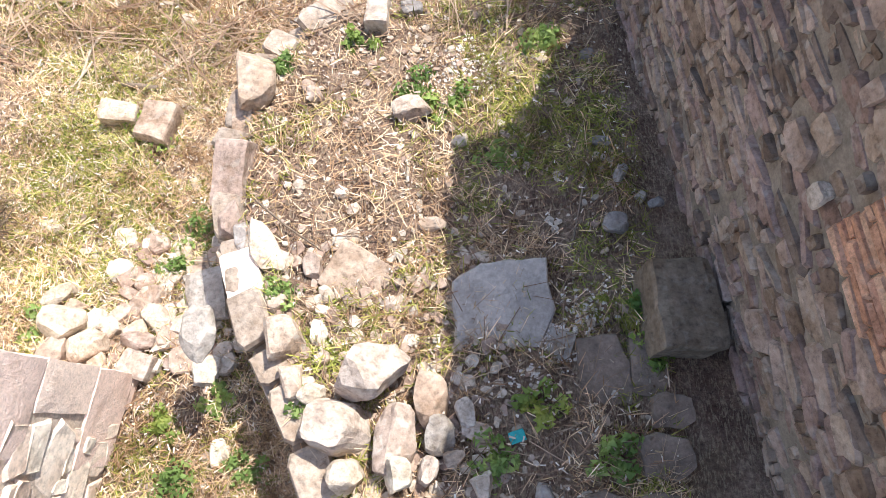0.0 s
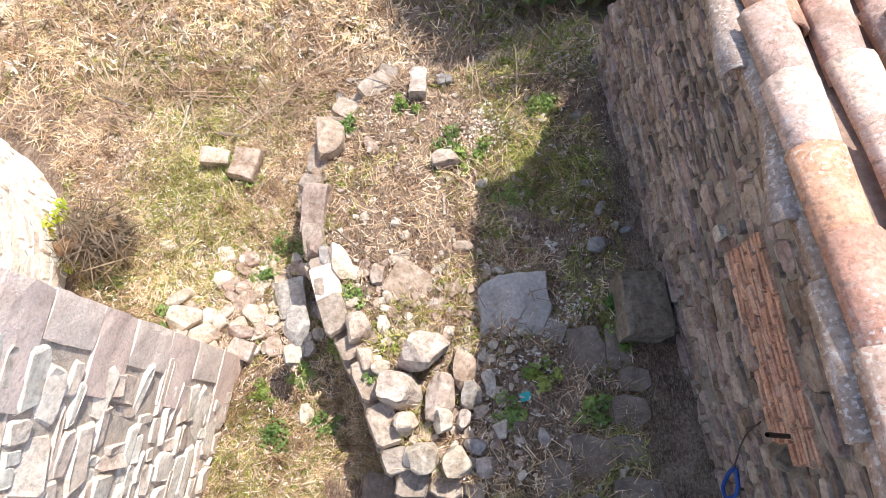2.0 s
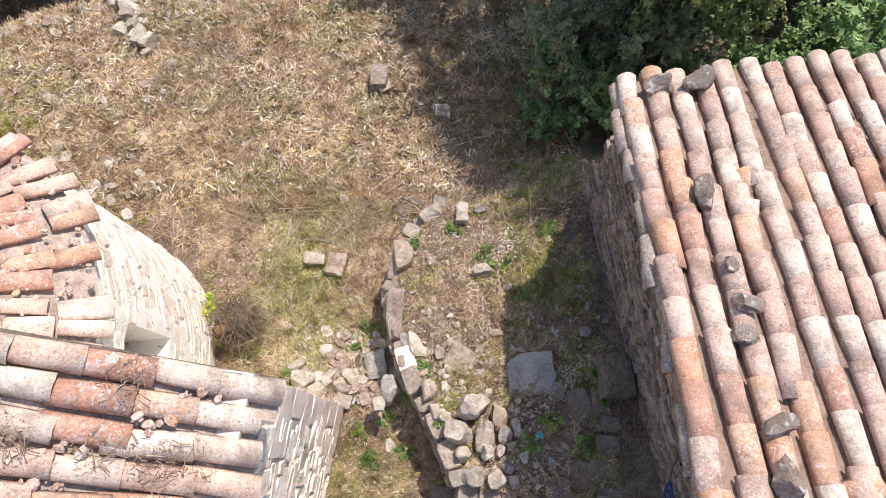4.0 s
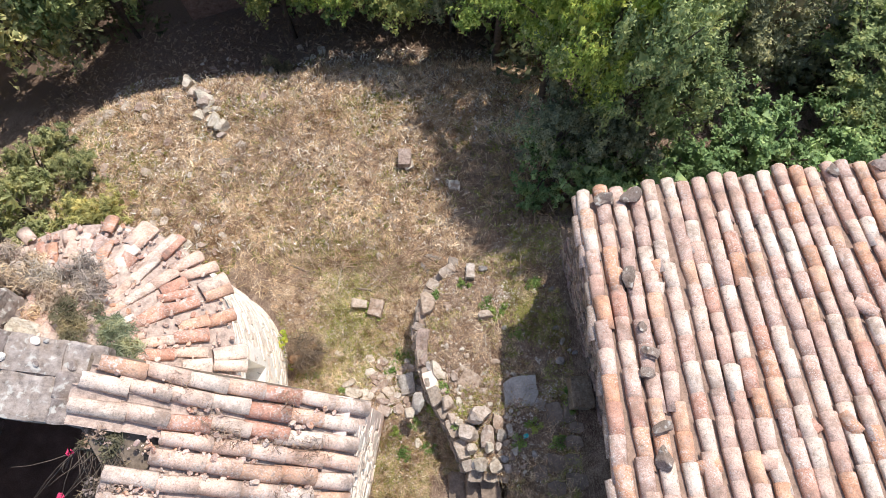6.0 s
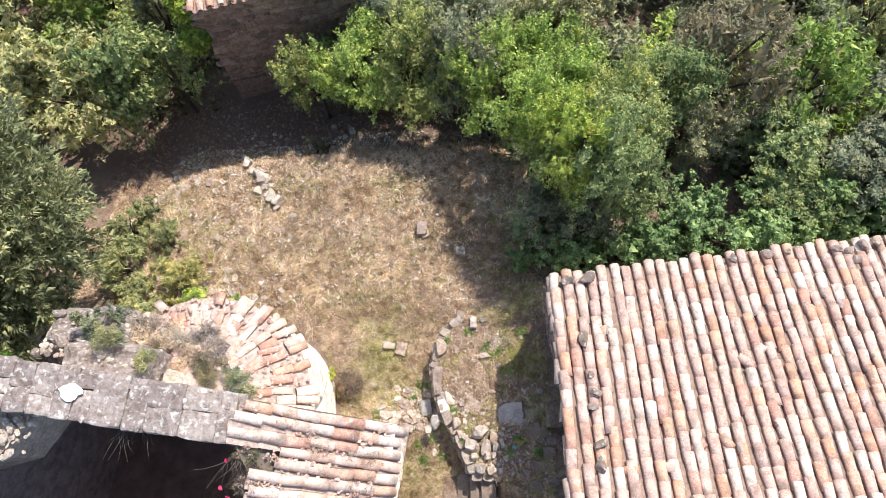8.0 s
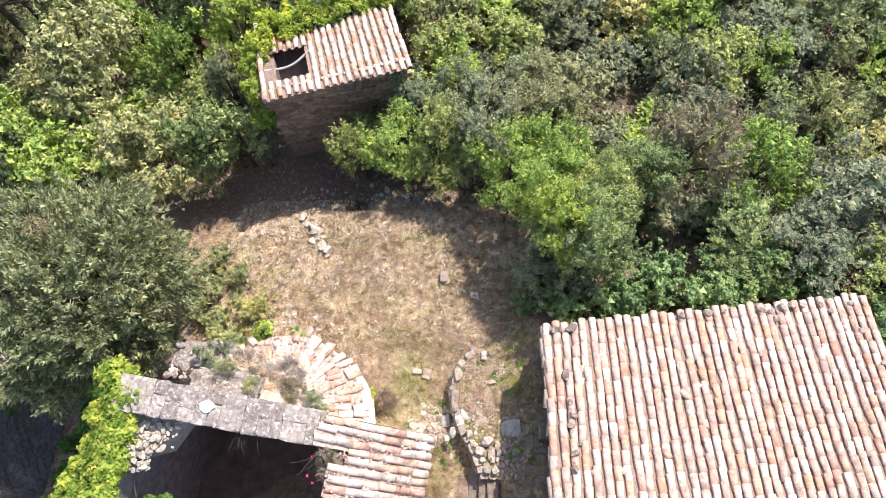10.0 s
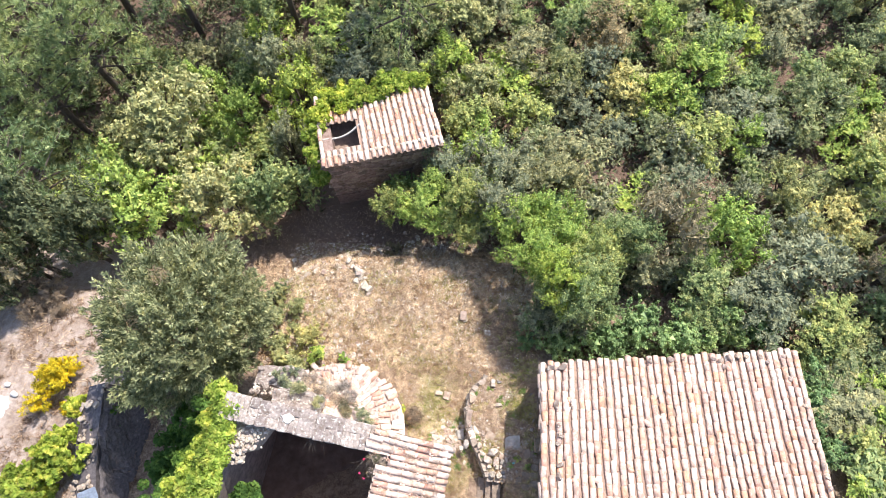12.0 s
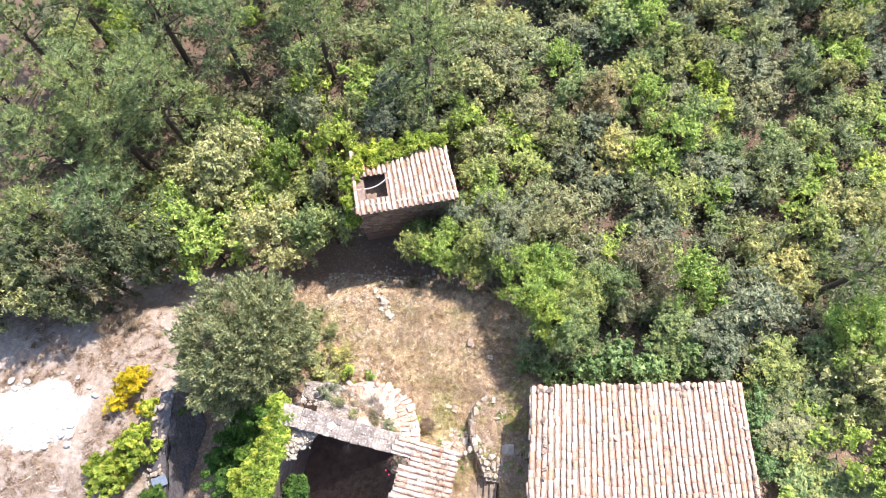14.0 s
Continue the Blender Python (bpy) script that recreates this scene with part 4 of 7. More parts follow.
def sprays(n, rx, rz, cz, per, size, rng, slim, lobes=11, small=1.0):
    """A crown of uneven lobes, each set with leafy twigs that point outwards and up: the twigs' ends, and an
    n*per x 3 x 3 array of leaf blades."""
    d = rng.normal(size=(lobes * 4, 3))
    d /= np.linalg.norm(d, axis=1, keepdims=True)
    d = d[d[:, 2] > -0.5][:lobes]
    lobes = len(d)
    mid = d * np.array([rx, rx, rz]) * rng.uniform(0.3, 0.9, (lobes, 1)) + np.array([0, 0, cz])
    mid[0] = (0, 0, cz + rz * 0.5)
    lr = rx * rng.uniform(0.17, 0.46, lobes) * small
    w = lr ** 2
    pick = rng.choice(lobes, n, p=w / w.sum())
    u = rng.normal(size=(n, 3)) + d[pick] * 0.6 + np.array([0, 0, 0.25])
    u /= np.linalg.norm(u, axis=1, keepdims=True)
    tip = mid[pick] + u * (lr[pick] * rng.uniform(0.35, 1.0, n) ** 0.5)[:, None] * np.array([1, 1, 0.9])
    long = rng.random(n) < 0.2
    tip[long] += u[long] * (lr[pick][long] * rng.uniform(0.2, 0.7, long.sum()))[:, None]
    ln = rx * rng.uniform(0.14, 0.32, n)
    way = u + rng.normal(size=(n, 3)) * 0.3 + np.array([0, 0, 0.5])
    way /= np.linalg.norm(way, axis=1, keepdims=True)
    s = rng.uniform(-1, 0.3, (n, per, 1))
    p = tip[:, None] + way[:, None] * s * ln[:, None, None] + rng.normal(size=(n, per, 3)) * (rx * 0.045) * (0.5 - 0.5 * s)
    p = p.reshape(-1, 3)
    m = len(p)
    nrm = np.repeat(u, per, 0) * 0.5 + rng.normal(size=(m, 3)) * 0.6 + np.array([0, 0, 0.55])
    nrm /= np.linalg.norm(nrm, axis=1, keepdims=True)
    a = np.cross(nrm, rng.normal(size=(m, 3)))
    a /= np.linalg.norm(a, axis=1, keepdims=True) + 1e-9
    b = np.cross(nrm, a)
    z = size * rng.uniform(0.6, 1.35, (m, 1))
    blades = np.stack([p - a * z, p + a * z * 0.6 - b * z * slim, p + a * z * 0.6 + b * z * slim], 1)
    # Large blades inside each lobe, added to block sun through the crown.
    k = 11
    v = rng.normal(size=(3, lobes * k, 3))
    v /= np.linalg.norm(v, axis=2, keepdims=True)
    reach = np.repeat(lr, k)[:, None]
    c = np.repeat(mid, k, 0) + v[0] * reach * 0.55 * rng.random((lobes * k, 1)) ** 0.4 - (0, 0, 0.08 * rz)
    a, b = v[1] * reach * 0.3, v[2] * reach * 0.3
    return tip, np.concatenate([blades, np.stack([c - a, c + a * 0.5 - b, c + a * 0.5 + b], 1)])


def limb_mesh(name, paths, material):
    """Tapered round limbs: paths of (place, radius)."""
    v, f = [], []
    for path in paths:
        k0 = len(v)
        for i, (p, r) in enumerate(path):
            nx = Vector(path[min(i + 1, len(path) - 1)][0]) - Vector(path[max(i - 1, 0)][0])
            q = nx.to_track_quat("Z", "Y")
            for j in range(6):
                a = j * math.pi / 3
                v.append(tuple(Vector(p) + q @ Vector((r * math.cos(a), r * math.sin(a), 0))))
        for i in range(len(path) - 1):
            for j in range(6):
                a, b = k0 + i * 6 + j, k0 + i * 6 + (j + 1) % 6
                f.append((a, b, b + 6, a + 6))
    return mesh_of(name, v, f, material, True)


def tree(name, seed, label, category, height, rx, rz, n_clump, per, size, leaf, slim=0.5, lobes=11, stem=0.09, small=1.0):
    """A tree or shrub with its foot at the origin: tapered stem and limbs, a crown of leaf clumps with gaps."""
    rng = np.random.default_rng(seed)
    t = thing(name, label, category)
    cz = height - rz
    cs, blades = sprays(n_clump, rx, rz, cz, per, size, rng, slim, lobes, small)
    paths = [[((0, 0, -0.5), stem * 1.3), ((rng.normal() * 0.05, rng.normal() * 0.05, cz * 0.5), stem), ((rng.normal() * 0.1, rng.normal() * 0.1, cz + rz * 0.3), stem * 0.5)]]
    for c in cs[:: max(1, n_clump // 10)]:
        z0 = max(0.15, cz - rz * 0.5) * rng.uniform(0.5, 1.0)
        mid = (c[0] * 0.45, c[1] * 0.45, z0 + (c[2] - z0) * 0.6)
        paths.append([((0, 0, z0), stem * 0.5), (mid, stem * 0.32), (tuple(c), stem * 0.1)])
    part("trunk", limb_mesh("trunk", paths[:1], M_BARK), t)
    part("branchwork", limb_mesh("branchwork", paths[1:], M_BARK), t, kind="stuff")
    part("crown", quads_mesh("crown", blades, leaf), t)
    return t


def pine(seed, height, label):
    """A pine with a bare lower trunk and whorls of boughs that carry tufts of long needles."""
    rng = np.random.default_rng(seed)
    t = thing("pine_tree", label, "tree")
    paths = [[((0, 0, -1), 0.16), ((0.1, 0.05, height * 0.5), 0.12), ((0.05, 0, height * 0.97), 0.04)]]
    tufts = []
    for k in range(30):
        z = height * (0.42 + 0.56 * (k / 30))
        a = k * 2.4 + rng.normal() * 0.3
        ln = 2.0 * (1.05 - (z / height - 0.42) * 1.5) * rng.uniform(0.6, 1.15) + 0.25
        tip = (ln * math.cos(a), ln * math.sin(a), z + 0.3)
        paths.append([((0, 0, z - 0.1), 0.045), (tip, 0.014)])
        for s in np.arange(0.35, 1.05, 0.13):
            for _ in range(2):
                tufts.append((tip[0] * s + rng.normal() * 0.16, tip[1] * s + rng.normal() * 0.16, z - 0.1 + 0.4 * s + rng.uniform(0, 0.15)))
    per = 27
    c = np.repeat(np.array(tufts), per, 0)
    n = len(c)
    d = rng.normal(size=(n, 3)) * 0.55 + np.array([0, 0, 0.85]) + np.concatenate([c[:, :2] * 0.25, np.zeros((n, 1))], 1)
    d /= np.linalg.norm(d, axis=1, keepdims=True)
    side = np.cross(d, rng.normal(size=(n, 3)))
    side /= np.linalg.norm(side, axis=1, keepdims=True) + 1e-9
    ln = rng.uniform(0.14, 0.34, (n, 1))
    part("trunk", limb_mesh("trunk", paths, M_BARK), t)
    part("crown", quads_mesh("crown", np.stack([c - side * 0.016, c + side * 0.016, c + d * ln], 1), M_PINE), t)
    return t


def feathered_oak():
    """A broad evergreen whose crown is made of feathery sprays that point outwards and up."""
    rng = np.random.default_rng(31)
    t = thing("evergreen_oak", "large rounded grey-green evergreen oak beside the chapel", "tree")
    rx, rz, cz, per = 2.65, 2.8, 3.8, 64
    u = rng.normal(size=(2600, 3))
    u /= np.linalg.norm(u, axis=1, keepdims=True)
    u = u[u[:, 2] > -0.45][:1250]
    n = len(u)
    lump = np.array([noise.noise(Vector(q) * 1.9) + 0.6 * noise.noise(Vector(q) * 4.3) for q in u])
    rad = (0.86 + 0.24 * lump) * np.where(np.arange(n) % 3 == 0, rng.uniform(0.4, 0.8, n), rng.uniform(0.8, 1.0, n))
    foot = u * np.array([rx, rx, rz]) * rad[:, None] + np.array([0, 0, cz])
    way = u * 0.75 + np.array([0, 0.1, 0.35]) + rng.normal(size=(n, 3)) * 0.42
    way /= np.linalg.norm(way, axis=1, keepdims=True)
    ln = rng.uniform(0.3, 0.75, n)
    s = rng.uniform(0, 1, (n, per, 1))
    out = rng.normal(size=(n, per, 3))
    out -= way[:, None] * (out * way[:, None]).sum(2, keepdims=True)
    out /= np.linalg.norm(out, axis=2, keepdims=True)
    p = foot[:, None] + way[:, None] * s * ln[:, None, None] + out * (0.03 + 0.2 * (1 - s) * rng.uniform(0.2, 1, (n, per, 1)))
    d = way[:, None] * 0.9 + out * 0.6 + rng.normal(size=(n, per, 3)) * 0.25
    p, d = p.reshape(-1, 3), d.reshape(-1, 3)
    d /= np.linalg.norm(d, axis=1, keepdims=True)
    b = np.cross(d, rng.normal(size=d.shape))
    b /= np.linalg.norm(b, axis=1, keepdims=True) + 1e-9
    z = rng.uniform(0.07, 0.15, (len(p), 1))
    paths = [[((0, 0, -0.5), 0.26), ((0.1, 0.05, 1.6), 0.2), ((0.0, 0.1, cz), 0.12)]]
    for f in foot[::60]:
        paths.append([((0, 0, 1.4), 0.1), (tuple(f * (0.4, 0.4, 0.65)), 0.05), (tuple(f * (0.7, 0.7, 0.85)), 0.015)])
    # Broad blades added in the crown's middle to fill it and stop the sun.
    v = rng.normal(size=(3, 900, 3))
    v /= np.linalg.norm(v, axis=2, keepdims=True)
    core = v[0] * 1.75 * rng.random((900, 1)) ** 0.4 + (0, 0, cz - 0.3)
    ca, cb = v[1] * 0.17, v[2] * 0.17
    part("trunk", limb_mesh("trunk", paths, M_BARK), t)
    blades = np.stack([p - b * z * 0.24, p + b * z * 0.24, p + d * z], 1)
    part("crown", quads_mesh("crown", np.concatenate([blades, np.stack([core - ca, core + ca - cb, core + ca + cb], 1)]), M_OAK), t)
    return t


def place_copy(src, x, y, top, height, width, rng):
    """Sets a copy of a tree on the ground, so that it is as tall as its top demands."""
    z = gz(x, y)
    h = max(top - z, 1.2)
    return copy_thing(src, pose(x, y, z - 0.05, 0, 0, rng.uniform(0, 360)) @ Matrix.Diagonal((width, width, h / height, 1)))


def wood():
    rng = random.Random(9)
    far = {
        "bright": (tree("broadleaf_tree", 1, "bright yellow-green broadleaf tree in the wood", "tree", 4.0, 1.6, 1.7, 230, 17, 0.082, M_BRIGHT, 0.47, 18), 4.0, 1.6),
        "green": (tree("broadleaf_tree", 2, "dense green broadleaf tree in the wood", "tree", 4.0, 1.6, 1.7, 230, 17, 0.082, M_GREEN, 0.42, 20), 4.0, 1.6),
        "grey": (tree("broadleaf_tree", 8, "soft grey-green broadleaf tree in the wood", "tree", 4.2, 1.7, 1.7, 240, 17, 0.084, M_SAGE, 0.3, 22), 4.2, 1.7),
        "olive": (tree("shrub", 3, "olive-green evergreen shrub in the wood", "shrub", 3.2, 1.4, 1.5, 220, 17, 0.076, M_OLIVE, 0.4, 20), 3.2, 1.4),
        "khaki": (tree("flowering_tree", 4, "evergreen tree with beige flower tassels", "tree", 4.2, 1.8, 1.8, 320, 24, 0.074, M_KHAKI, 0.5, 30, small=0.8), 4.2, 1.8),
        "dark": (tree("shrub", 9, "dark evergreen shrub at the foot of the pines", "shrub", 3.4, 1.5, 1.6, 220, 17, 0.076, M_DUSK, 0.35, 20), 3.4, 1.5),
        "silver": (tree("shrub", 5, "silvery grey-green shrub in the wood", "shrub", 2.8, 1.0, 1.5, 220, 30, 0.065, M_SILVER, 0.25, 16), 2.8, 1.0),
        "dusty": (tree("shrub", 6, "dusty brown-grey shrub half dried out", "shrub", 3.0, 1.4, 1.5, 230, 18, 0.072, M_DUSTY, 0.25, 18), 3.0, 1.4),
    }
    near = {
        "bright": (tree("broadleaf_tree", 11, "light green broadleaf tree beside the barn", "tree", 5.0, 1.8, 2.0, 460, 26, 0.057, M_BRIGHT, 0.45, 30, small=0.78), 5.0, 1.8),
        "green": (tree("broadleaf_tree", 12, "tall fresh green broadleaf tree beside the barn", "tree", 5.0, 1.8, 2.0, 460, 26, 0.057, M_GREEN, 0.45, 30, small=0.78), 5.0, 1.8),
        "olive": (tree("shrub", 13, "olive-green evergreen shrub behind the barn", "shrub", 4.0, 1.6, 1.8, 400, 26, 0.055, M_OLIVE, 0.45, 28, small=0.78), 4.0, 1.6),
        "bramble": (tree("bramble", 14, "low green bramble thicket behind the barn", "shrub", 1.6, 1.3, 0.8, 150, 44, 0.05, M_MINT, 0.6), 1.6, 1.3),
    }
    pines = (pine(7, 8.0, "tall dark pine with straight bare trunk"), 8.0, 1.8)
    spots = []

    def put(kinds, kind, x, y, top, w):
        src, h, r0 = kinds[kind]
        place_copy(src, x, y, top, h, w / r0, rng)
        spots.append((x, y, w))

    def near_trees():
        for row in (("green", -4.2, 8.9, 0.0, 1.0), ("bright", -3.0, 8.7, 0.5, 1.25), ("green", -1.8, 8.5, 1.3, 1.35), ("olive", -0.6, 8.6, 1.7, 1.35), ("bright", 0.3, 7.6, 2.1, 1.35), ("bright", 1.6, 7.6, 2.3, 1.35), ("green", 1.9, 5.8, 3.3, 1.3), ("bright", 1.1, 6.3, 2.9, 1.2), ("bright", 1.6, 5.5, 3.5, 1.05), ("green", 2.1, 5.2, 3.9, 1.15), ("olive", 1.0, 4.7, 0.9, 0.8), ("olive", 2.0, 4.6, 0.7, 0.8), ("green", 2.8, 5.4, 2.2, 1.1), ("green", 2.8, 6.7, 2.8, 1.2),
                    ("olive", 4.6, 7.0, 0.6, 1.1), ("green", 6.6, 6.0, 0.6, 1.5), ("olive", 8.6, 5.6, 0.9, 1.6), ("green", 10.4, 4.4, 0.9, 1.8), ("olive", 11.0, 2.4, 0.5, 1.7), ("green", 3.6, 7.6, 1.9, 1.4),
                    ("bramble", 2.0, 4.1, -0.3, 1.1), ("bramble", 3.3, 4.4, -0.1, 1.2), ("bramble", 4.6, 4.5, 0.0, 1.3), ("bramble", 5.9, 4.7, -0.2, 1.2), ("bramble", 7.3, 4.9, -0.2, 1.3), ("bramble", 8.7, 4.8, -0.2, 1.0), ("bramble", 9.7, 3.0, -0.4, 1.2), ("bramble", 9.6, 1.2, -0.2, 1.0), ("bramble", 1.2, 4.6, -0.5, 0.9),
                    # Brambles and shrubs added to block the sun that slips under the crowns.
                    ("bramble", -4.4, 9.7, -2.0, 1.2), ("bramble", -3.2, 9.5, -1.7, 1.3), ("bramble", -2.0, 9.4, -1.5, 1.3), ("bramble", -0.8, 9.4, -1.3, 1.3), ("bramble", 0.4, 9.0, -1.1, 1.3), ("bramble", 1.6, 8.7, -0.9, 1.3), ("olive", -2.4, 10.3, 0.3, 1.3), ("olive", -0.4, 10.4, 0.6, 1.4), ("olive", 1.4, 9.9, 1.0, 1.4)):
            put(near, *row)

    def wood_edge():
        for row in (("dusty", 5.3, 8.4, 2.3, 1.7), ("bright", 7.6, 8.1, 1.6, 1.5), ("olive", 10.3, 7.2, 1.2, 1.9), ("green", 11.6, 0.2, 0.4, 1.8), ("bright", 10.9, -1.2, 0.4, 1.6), ("dusty", 12.8, 6.8, 0.4, 1.4),
                    ("bright", -14.2, 8.4, -0.6, 1.9), ("bright", -15.9, 9.0, -0.6, 2.0), ("khaki", -11.3, 9.5, -0.6, 2.1), ("khaki", -14.6, 12.4, -0.4, 2.5), ("bright", -13.4, 14.6, -2.6, 1.5), ("bright", -11.6, 13.6, -2.0, 1.3), ("bright", -9.0, 14.2, -0.9, 1.6), ("green", -9.8, 9.6, -0.9, 1.4), ("green", -8.4, 9.7, -1.0, 1.3)):
            put(far, *row)
        for row in (("silver", -10.4, 15.7, -1.0, 1.3), ("silver", -9.0, 15.8, -1.0, 1.1), ("silver", -9.2, 12.0, -1.0, 0.9), ("dusty", -18.9, 6.0, 1.4, 1.7), ("dark", -23.5, 5.6, -1.5, 1.8), ("khaki", -21.2, 5.6, 2.5, 2.0), ("dark", -16.6, 7.0, 0.6, 1.5), ("dark", -23.6, 4.8, 2.2, 2.1), ("dark", -18.2, 6.2, 1.0, 1.5),
                    ("dark", -17.4, 7.6, 1.6, 1.8), ("dark", -15.6, 7.9, 0.6, 1.6), ("dark", -20.2, 6.8, 2.4, 2.0), ("dark", -22.4, 6.2, 2.4, 2.0), ("dark", -19.6, 5.2, 1.6, 1.6), ("bright", -2.6, 15.6, -1.0, 1.3), ("khaki", -1.4, 14.4, -1.0, 1.4), ("green", 0.6, 13.4, -1.4, 1.3), ("bright", 7.4, 15.8, -0.6, 1.7), ("khaki", -2.4, 17.6, -1.0, 1.7), ("dusty", 3.8, 17.6, -0.8, 1.6),
                    ("green", 12.7, 5.4, 0.6, 1.4), ("grey", 11.7, 3.7, 0.8, 1.4), ("bright", 12.0, 2.4, 0.9, 1.2), ("grey", 11.1, 4.6, 0.6, 1.1), ("green", 11.3, 0.9, 0.9, 1.3), ("grey", 13.3, 3.8, 0.9, 1.5), ("green", 10.1, 3.3, 0.3, 0.9), ("grey", 12.6, 0.4, 0.9, 1.4), ("green", 14.0, 6.6, 0.7, 1.5)):
            put(far, *row)

    def pines_behind():
        for x, y in ((-18.3, 8.8), (-20.5, 8.0), (-22.8, 7.2), (-19.4, 13.2), (-22.5, 12.0), (-18.2, 16.4), (-22.0, 16.4), (-15.4, 19.4), (-10.4, 19.6), (-5.6, 19.6), (-25.0, 14.5), (-12.5, 22.0), (-19.4, 20.6), (-4.6, 17.2), (-26.5, 19.0), (-24.5, 21.5), (-28.0, 16.0), (-22.0, 23.0), (-17.0, 23.4), (-28.5, 22.5), (-20.6, 14.2), (-17.6, 14.9)):
            place_copy(pines[0], x, y, gz(x, y) + rng.uniform(7.5, 9.2), pines[1], rng.uniform(0.95, 1.25), rng)
            spots.append((x, y, 1.5))

    near_trees()
    wood_edge()
    pines_behind()
    names = ["green", "grey", "olive", "olive", "bright", "grey", "green", "olive", "grey", "bright", "khaki", "olive", "grey", "green", "bright", "olive"]
    made = 0
    for _ in range(9000):
        x, y = rng.uniform(-29, 22), rng.uniform(7.0, 30)
        if y < 9.3 and x < 0.6 or (x > 0 and x < 9.5 and y < 6) or (x < -15 and y < 9) or made >= 215 or (x < -9 and y > 13.5 and rng.random() < 0.75) or not -13 - 0.72 * y < x < 13 + 0.28 * y or y > 27:
            continue
        u, v = (x + 2.68) * 0.96 + (y - 11.01) * 0.28, -(x + 2.68) * 0.28 + (y - 11.01) * 0.96
        if -5.4 < u < 0.8 and -1.6 < v < 3.9:
            continue
        w = rng.uniform(0.9, 1.75)
        if any((x - a) ** 2 + (y - b) ** 2 < (0.4 * (w + c)) ** 2 for a, b, c in spots):
            continue
        made += 1
        put(far, "green" if x < -10 and rng.random() < 0.5 else rng.choice(names), x, y, gz(x, y) + rng.uniform(1.6, 3.0) * (0.6 + 0.35 * w), w)
    # the first of each kind stands among the trees beyond the barn
    for i, (src, *_) in enumerate((*far.values(), *near.values(), pines)):
        x, y = 13.6 + 2.0 * (i % 4), 1.5 + 2.4 * (i // 4)
        src.matrix_basis = pose(x, y, gz(x, y) - 0.05)
    oak = feathered_oak()
    twig_rng = np.random.default_rng(6)
    part("dead_branch", quads_mesh("dead_branch", leaves(np.array([(-1.0, 0.2, 5.6), (-0.5, -0.5, 5.8), (-0.2, 0.9, 6.0), (0.4, -0.9, 5.4)]), np.array([0.5, 0.45, 0.3, 0.3]), 110, 0.2, twig_rng, slim=0.03), M_DRY), oak, "bare grey dead twigs")
    oak.matrix_basis = pose(-9.95, 3.4, gz(-9.95, 3.4) - 0.1)


wood()


def undergrowth():
    """Low brush, bracken and litter under the trees."""
    rng = np.random.default_rng(4)
    c, r = [], []
    while len(c) < 3800:
        x, y = rng.uniform(-29, 22), rng.uniform(6.5, 29)
        u, v = (x + 2.68) * 0.96 + (y - 11.01) * 0.28, -(x + 2.68) * 0.28 + (y - 11.01) * 0.96
        if (y < 9.6 and x < 0.4) or (0.5 < x < 9.3 and y < 4.6) or (-4.9 < u < 0.3 and -1.0 < v < 3.6):
            continue
        c.append((x, y, gz(x, y) + rng.uniform(0.05, 0.7)))
        r.append(rng.uniform(0.35, 0.75))
    for _ in range(260):
        x, y = rng.uniform(1.2, 13), rng.uniform(3.6, 7.5)
        if y < 2.95 + 0.13 * x and x < 8.9:
            continue
        c.append((x, y, gz(x, y) + rng.uniform(0.05, 0.4)))
        r.append(rng.uniform(0.2, 0.45))
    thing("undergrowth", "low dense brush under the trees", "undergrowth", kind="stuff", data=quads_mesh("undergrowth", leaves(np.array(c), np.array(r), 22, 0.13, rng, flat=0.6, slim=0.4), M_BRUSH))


undergrowth()


# ---- ivy, bushes and ruins west of the chapel ----
def ivy(name, seed, label, spots, per, size, leaf, flat=0.8):
    """Ivy: one leafy clump a spot, and woody stems that join the clumps."""
    rng = np.random.default_rng(seed)
    t = thing(name, label, "ivy")
    for x, y, z, rad, n in spots:
        d = rng.normal(size=(n, 3))
        d *= rad * rng.uniform(0.2, 1.0, (n, 1)) / np.linalg.norm(d, axis=1, keepdims=True)
        c = d * (1, 1, flat) + (x, y, z)
        part("foliage", quads_mesh("foliage", leaves(c, rng.uniform(0.12, 0.26, n), per, size, rng, slim=0.65), leaf), t)
    for (x0, y0, z0, *_), (x1, y1, z1, *_) in zip(spots, spots[1:]):
        part("stem", limb_mesh("stem", [[((x0, y0, z0 - 0.1), 0.03), (((x0 + x1) / 2, (y0 + y1) / 2, (z0 + z1) / 2 - 0.15), 0.025), ((x1, y1, z1 - 0.1), 0.02)]], M_BARK), t)


ivy("ivy", 1, "bright yellow-green ivy over the nave's west wall", [(-7.48, 0.7, 4.3, 0.3, 30), (-7.56, 0.15, 4.25, 0.32, 34), (-7.64, -0.45, 4.25, 0.34, 36), (-7.72, -1.05, 4.2, 0.36, 38), (-7.8, -1.7, 4.2, 0.4, 40), (-7.85, -2.4, 4.2, 0.45, 40), (-7.62, 1.15, 4.2, 0.36, 24), (-7.75, 0.5, 4.1, 0.4, 30), (-7.9, -0.25, 4.0, 0.45, 40), (-8.1, -1.0, 3.8, 0.5, 44), (-8.3, -1.8, 3.6, 0.55, 44), (-8.0, -2.6, 3.6, 0.8, 50), (-8.8, -1.4, 2.6, 0.6, 44)], 130, 0.055, M_IVY)
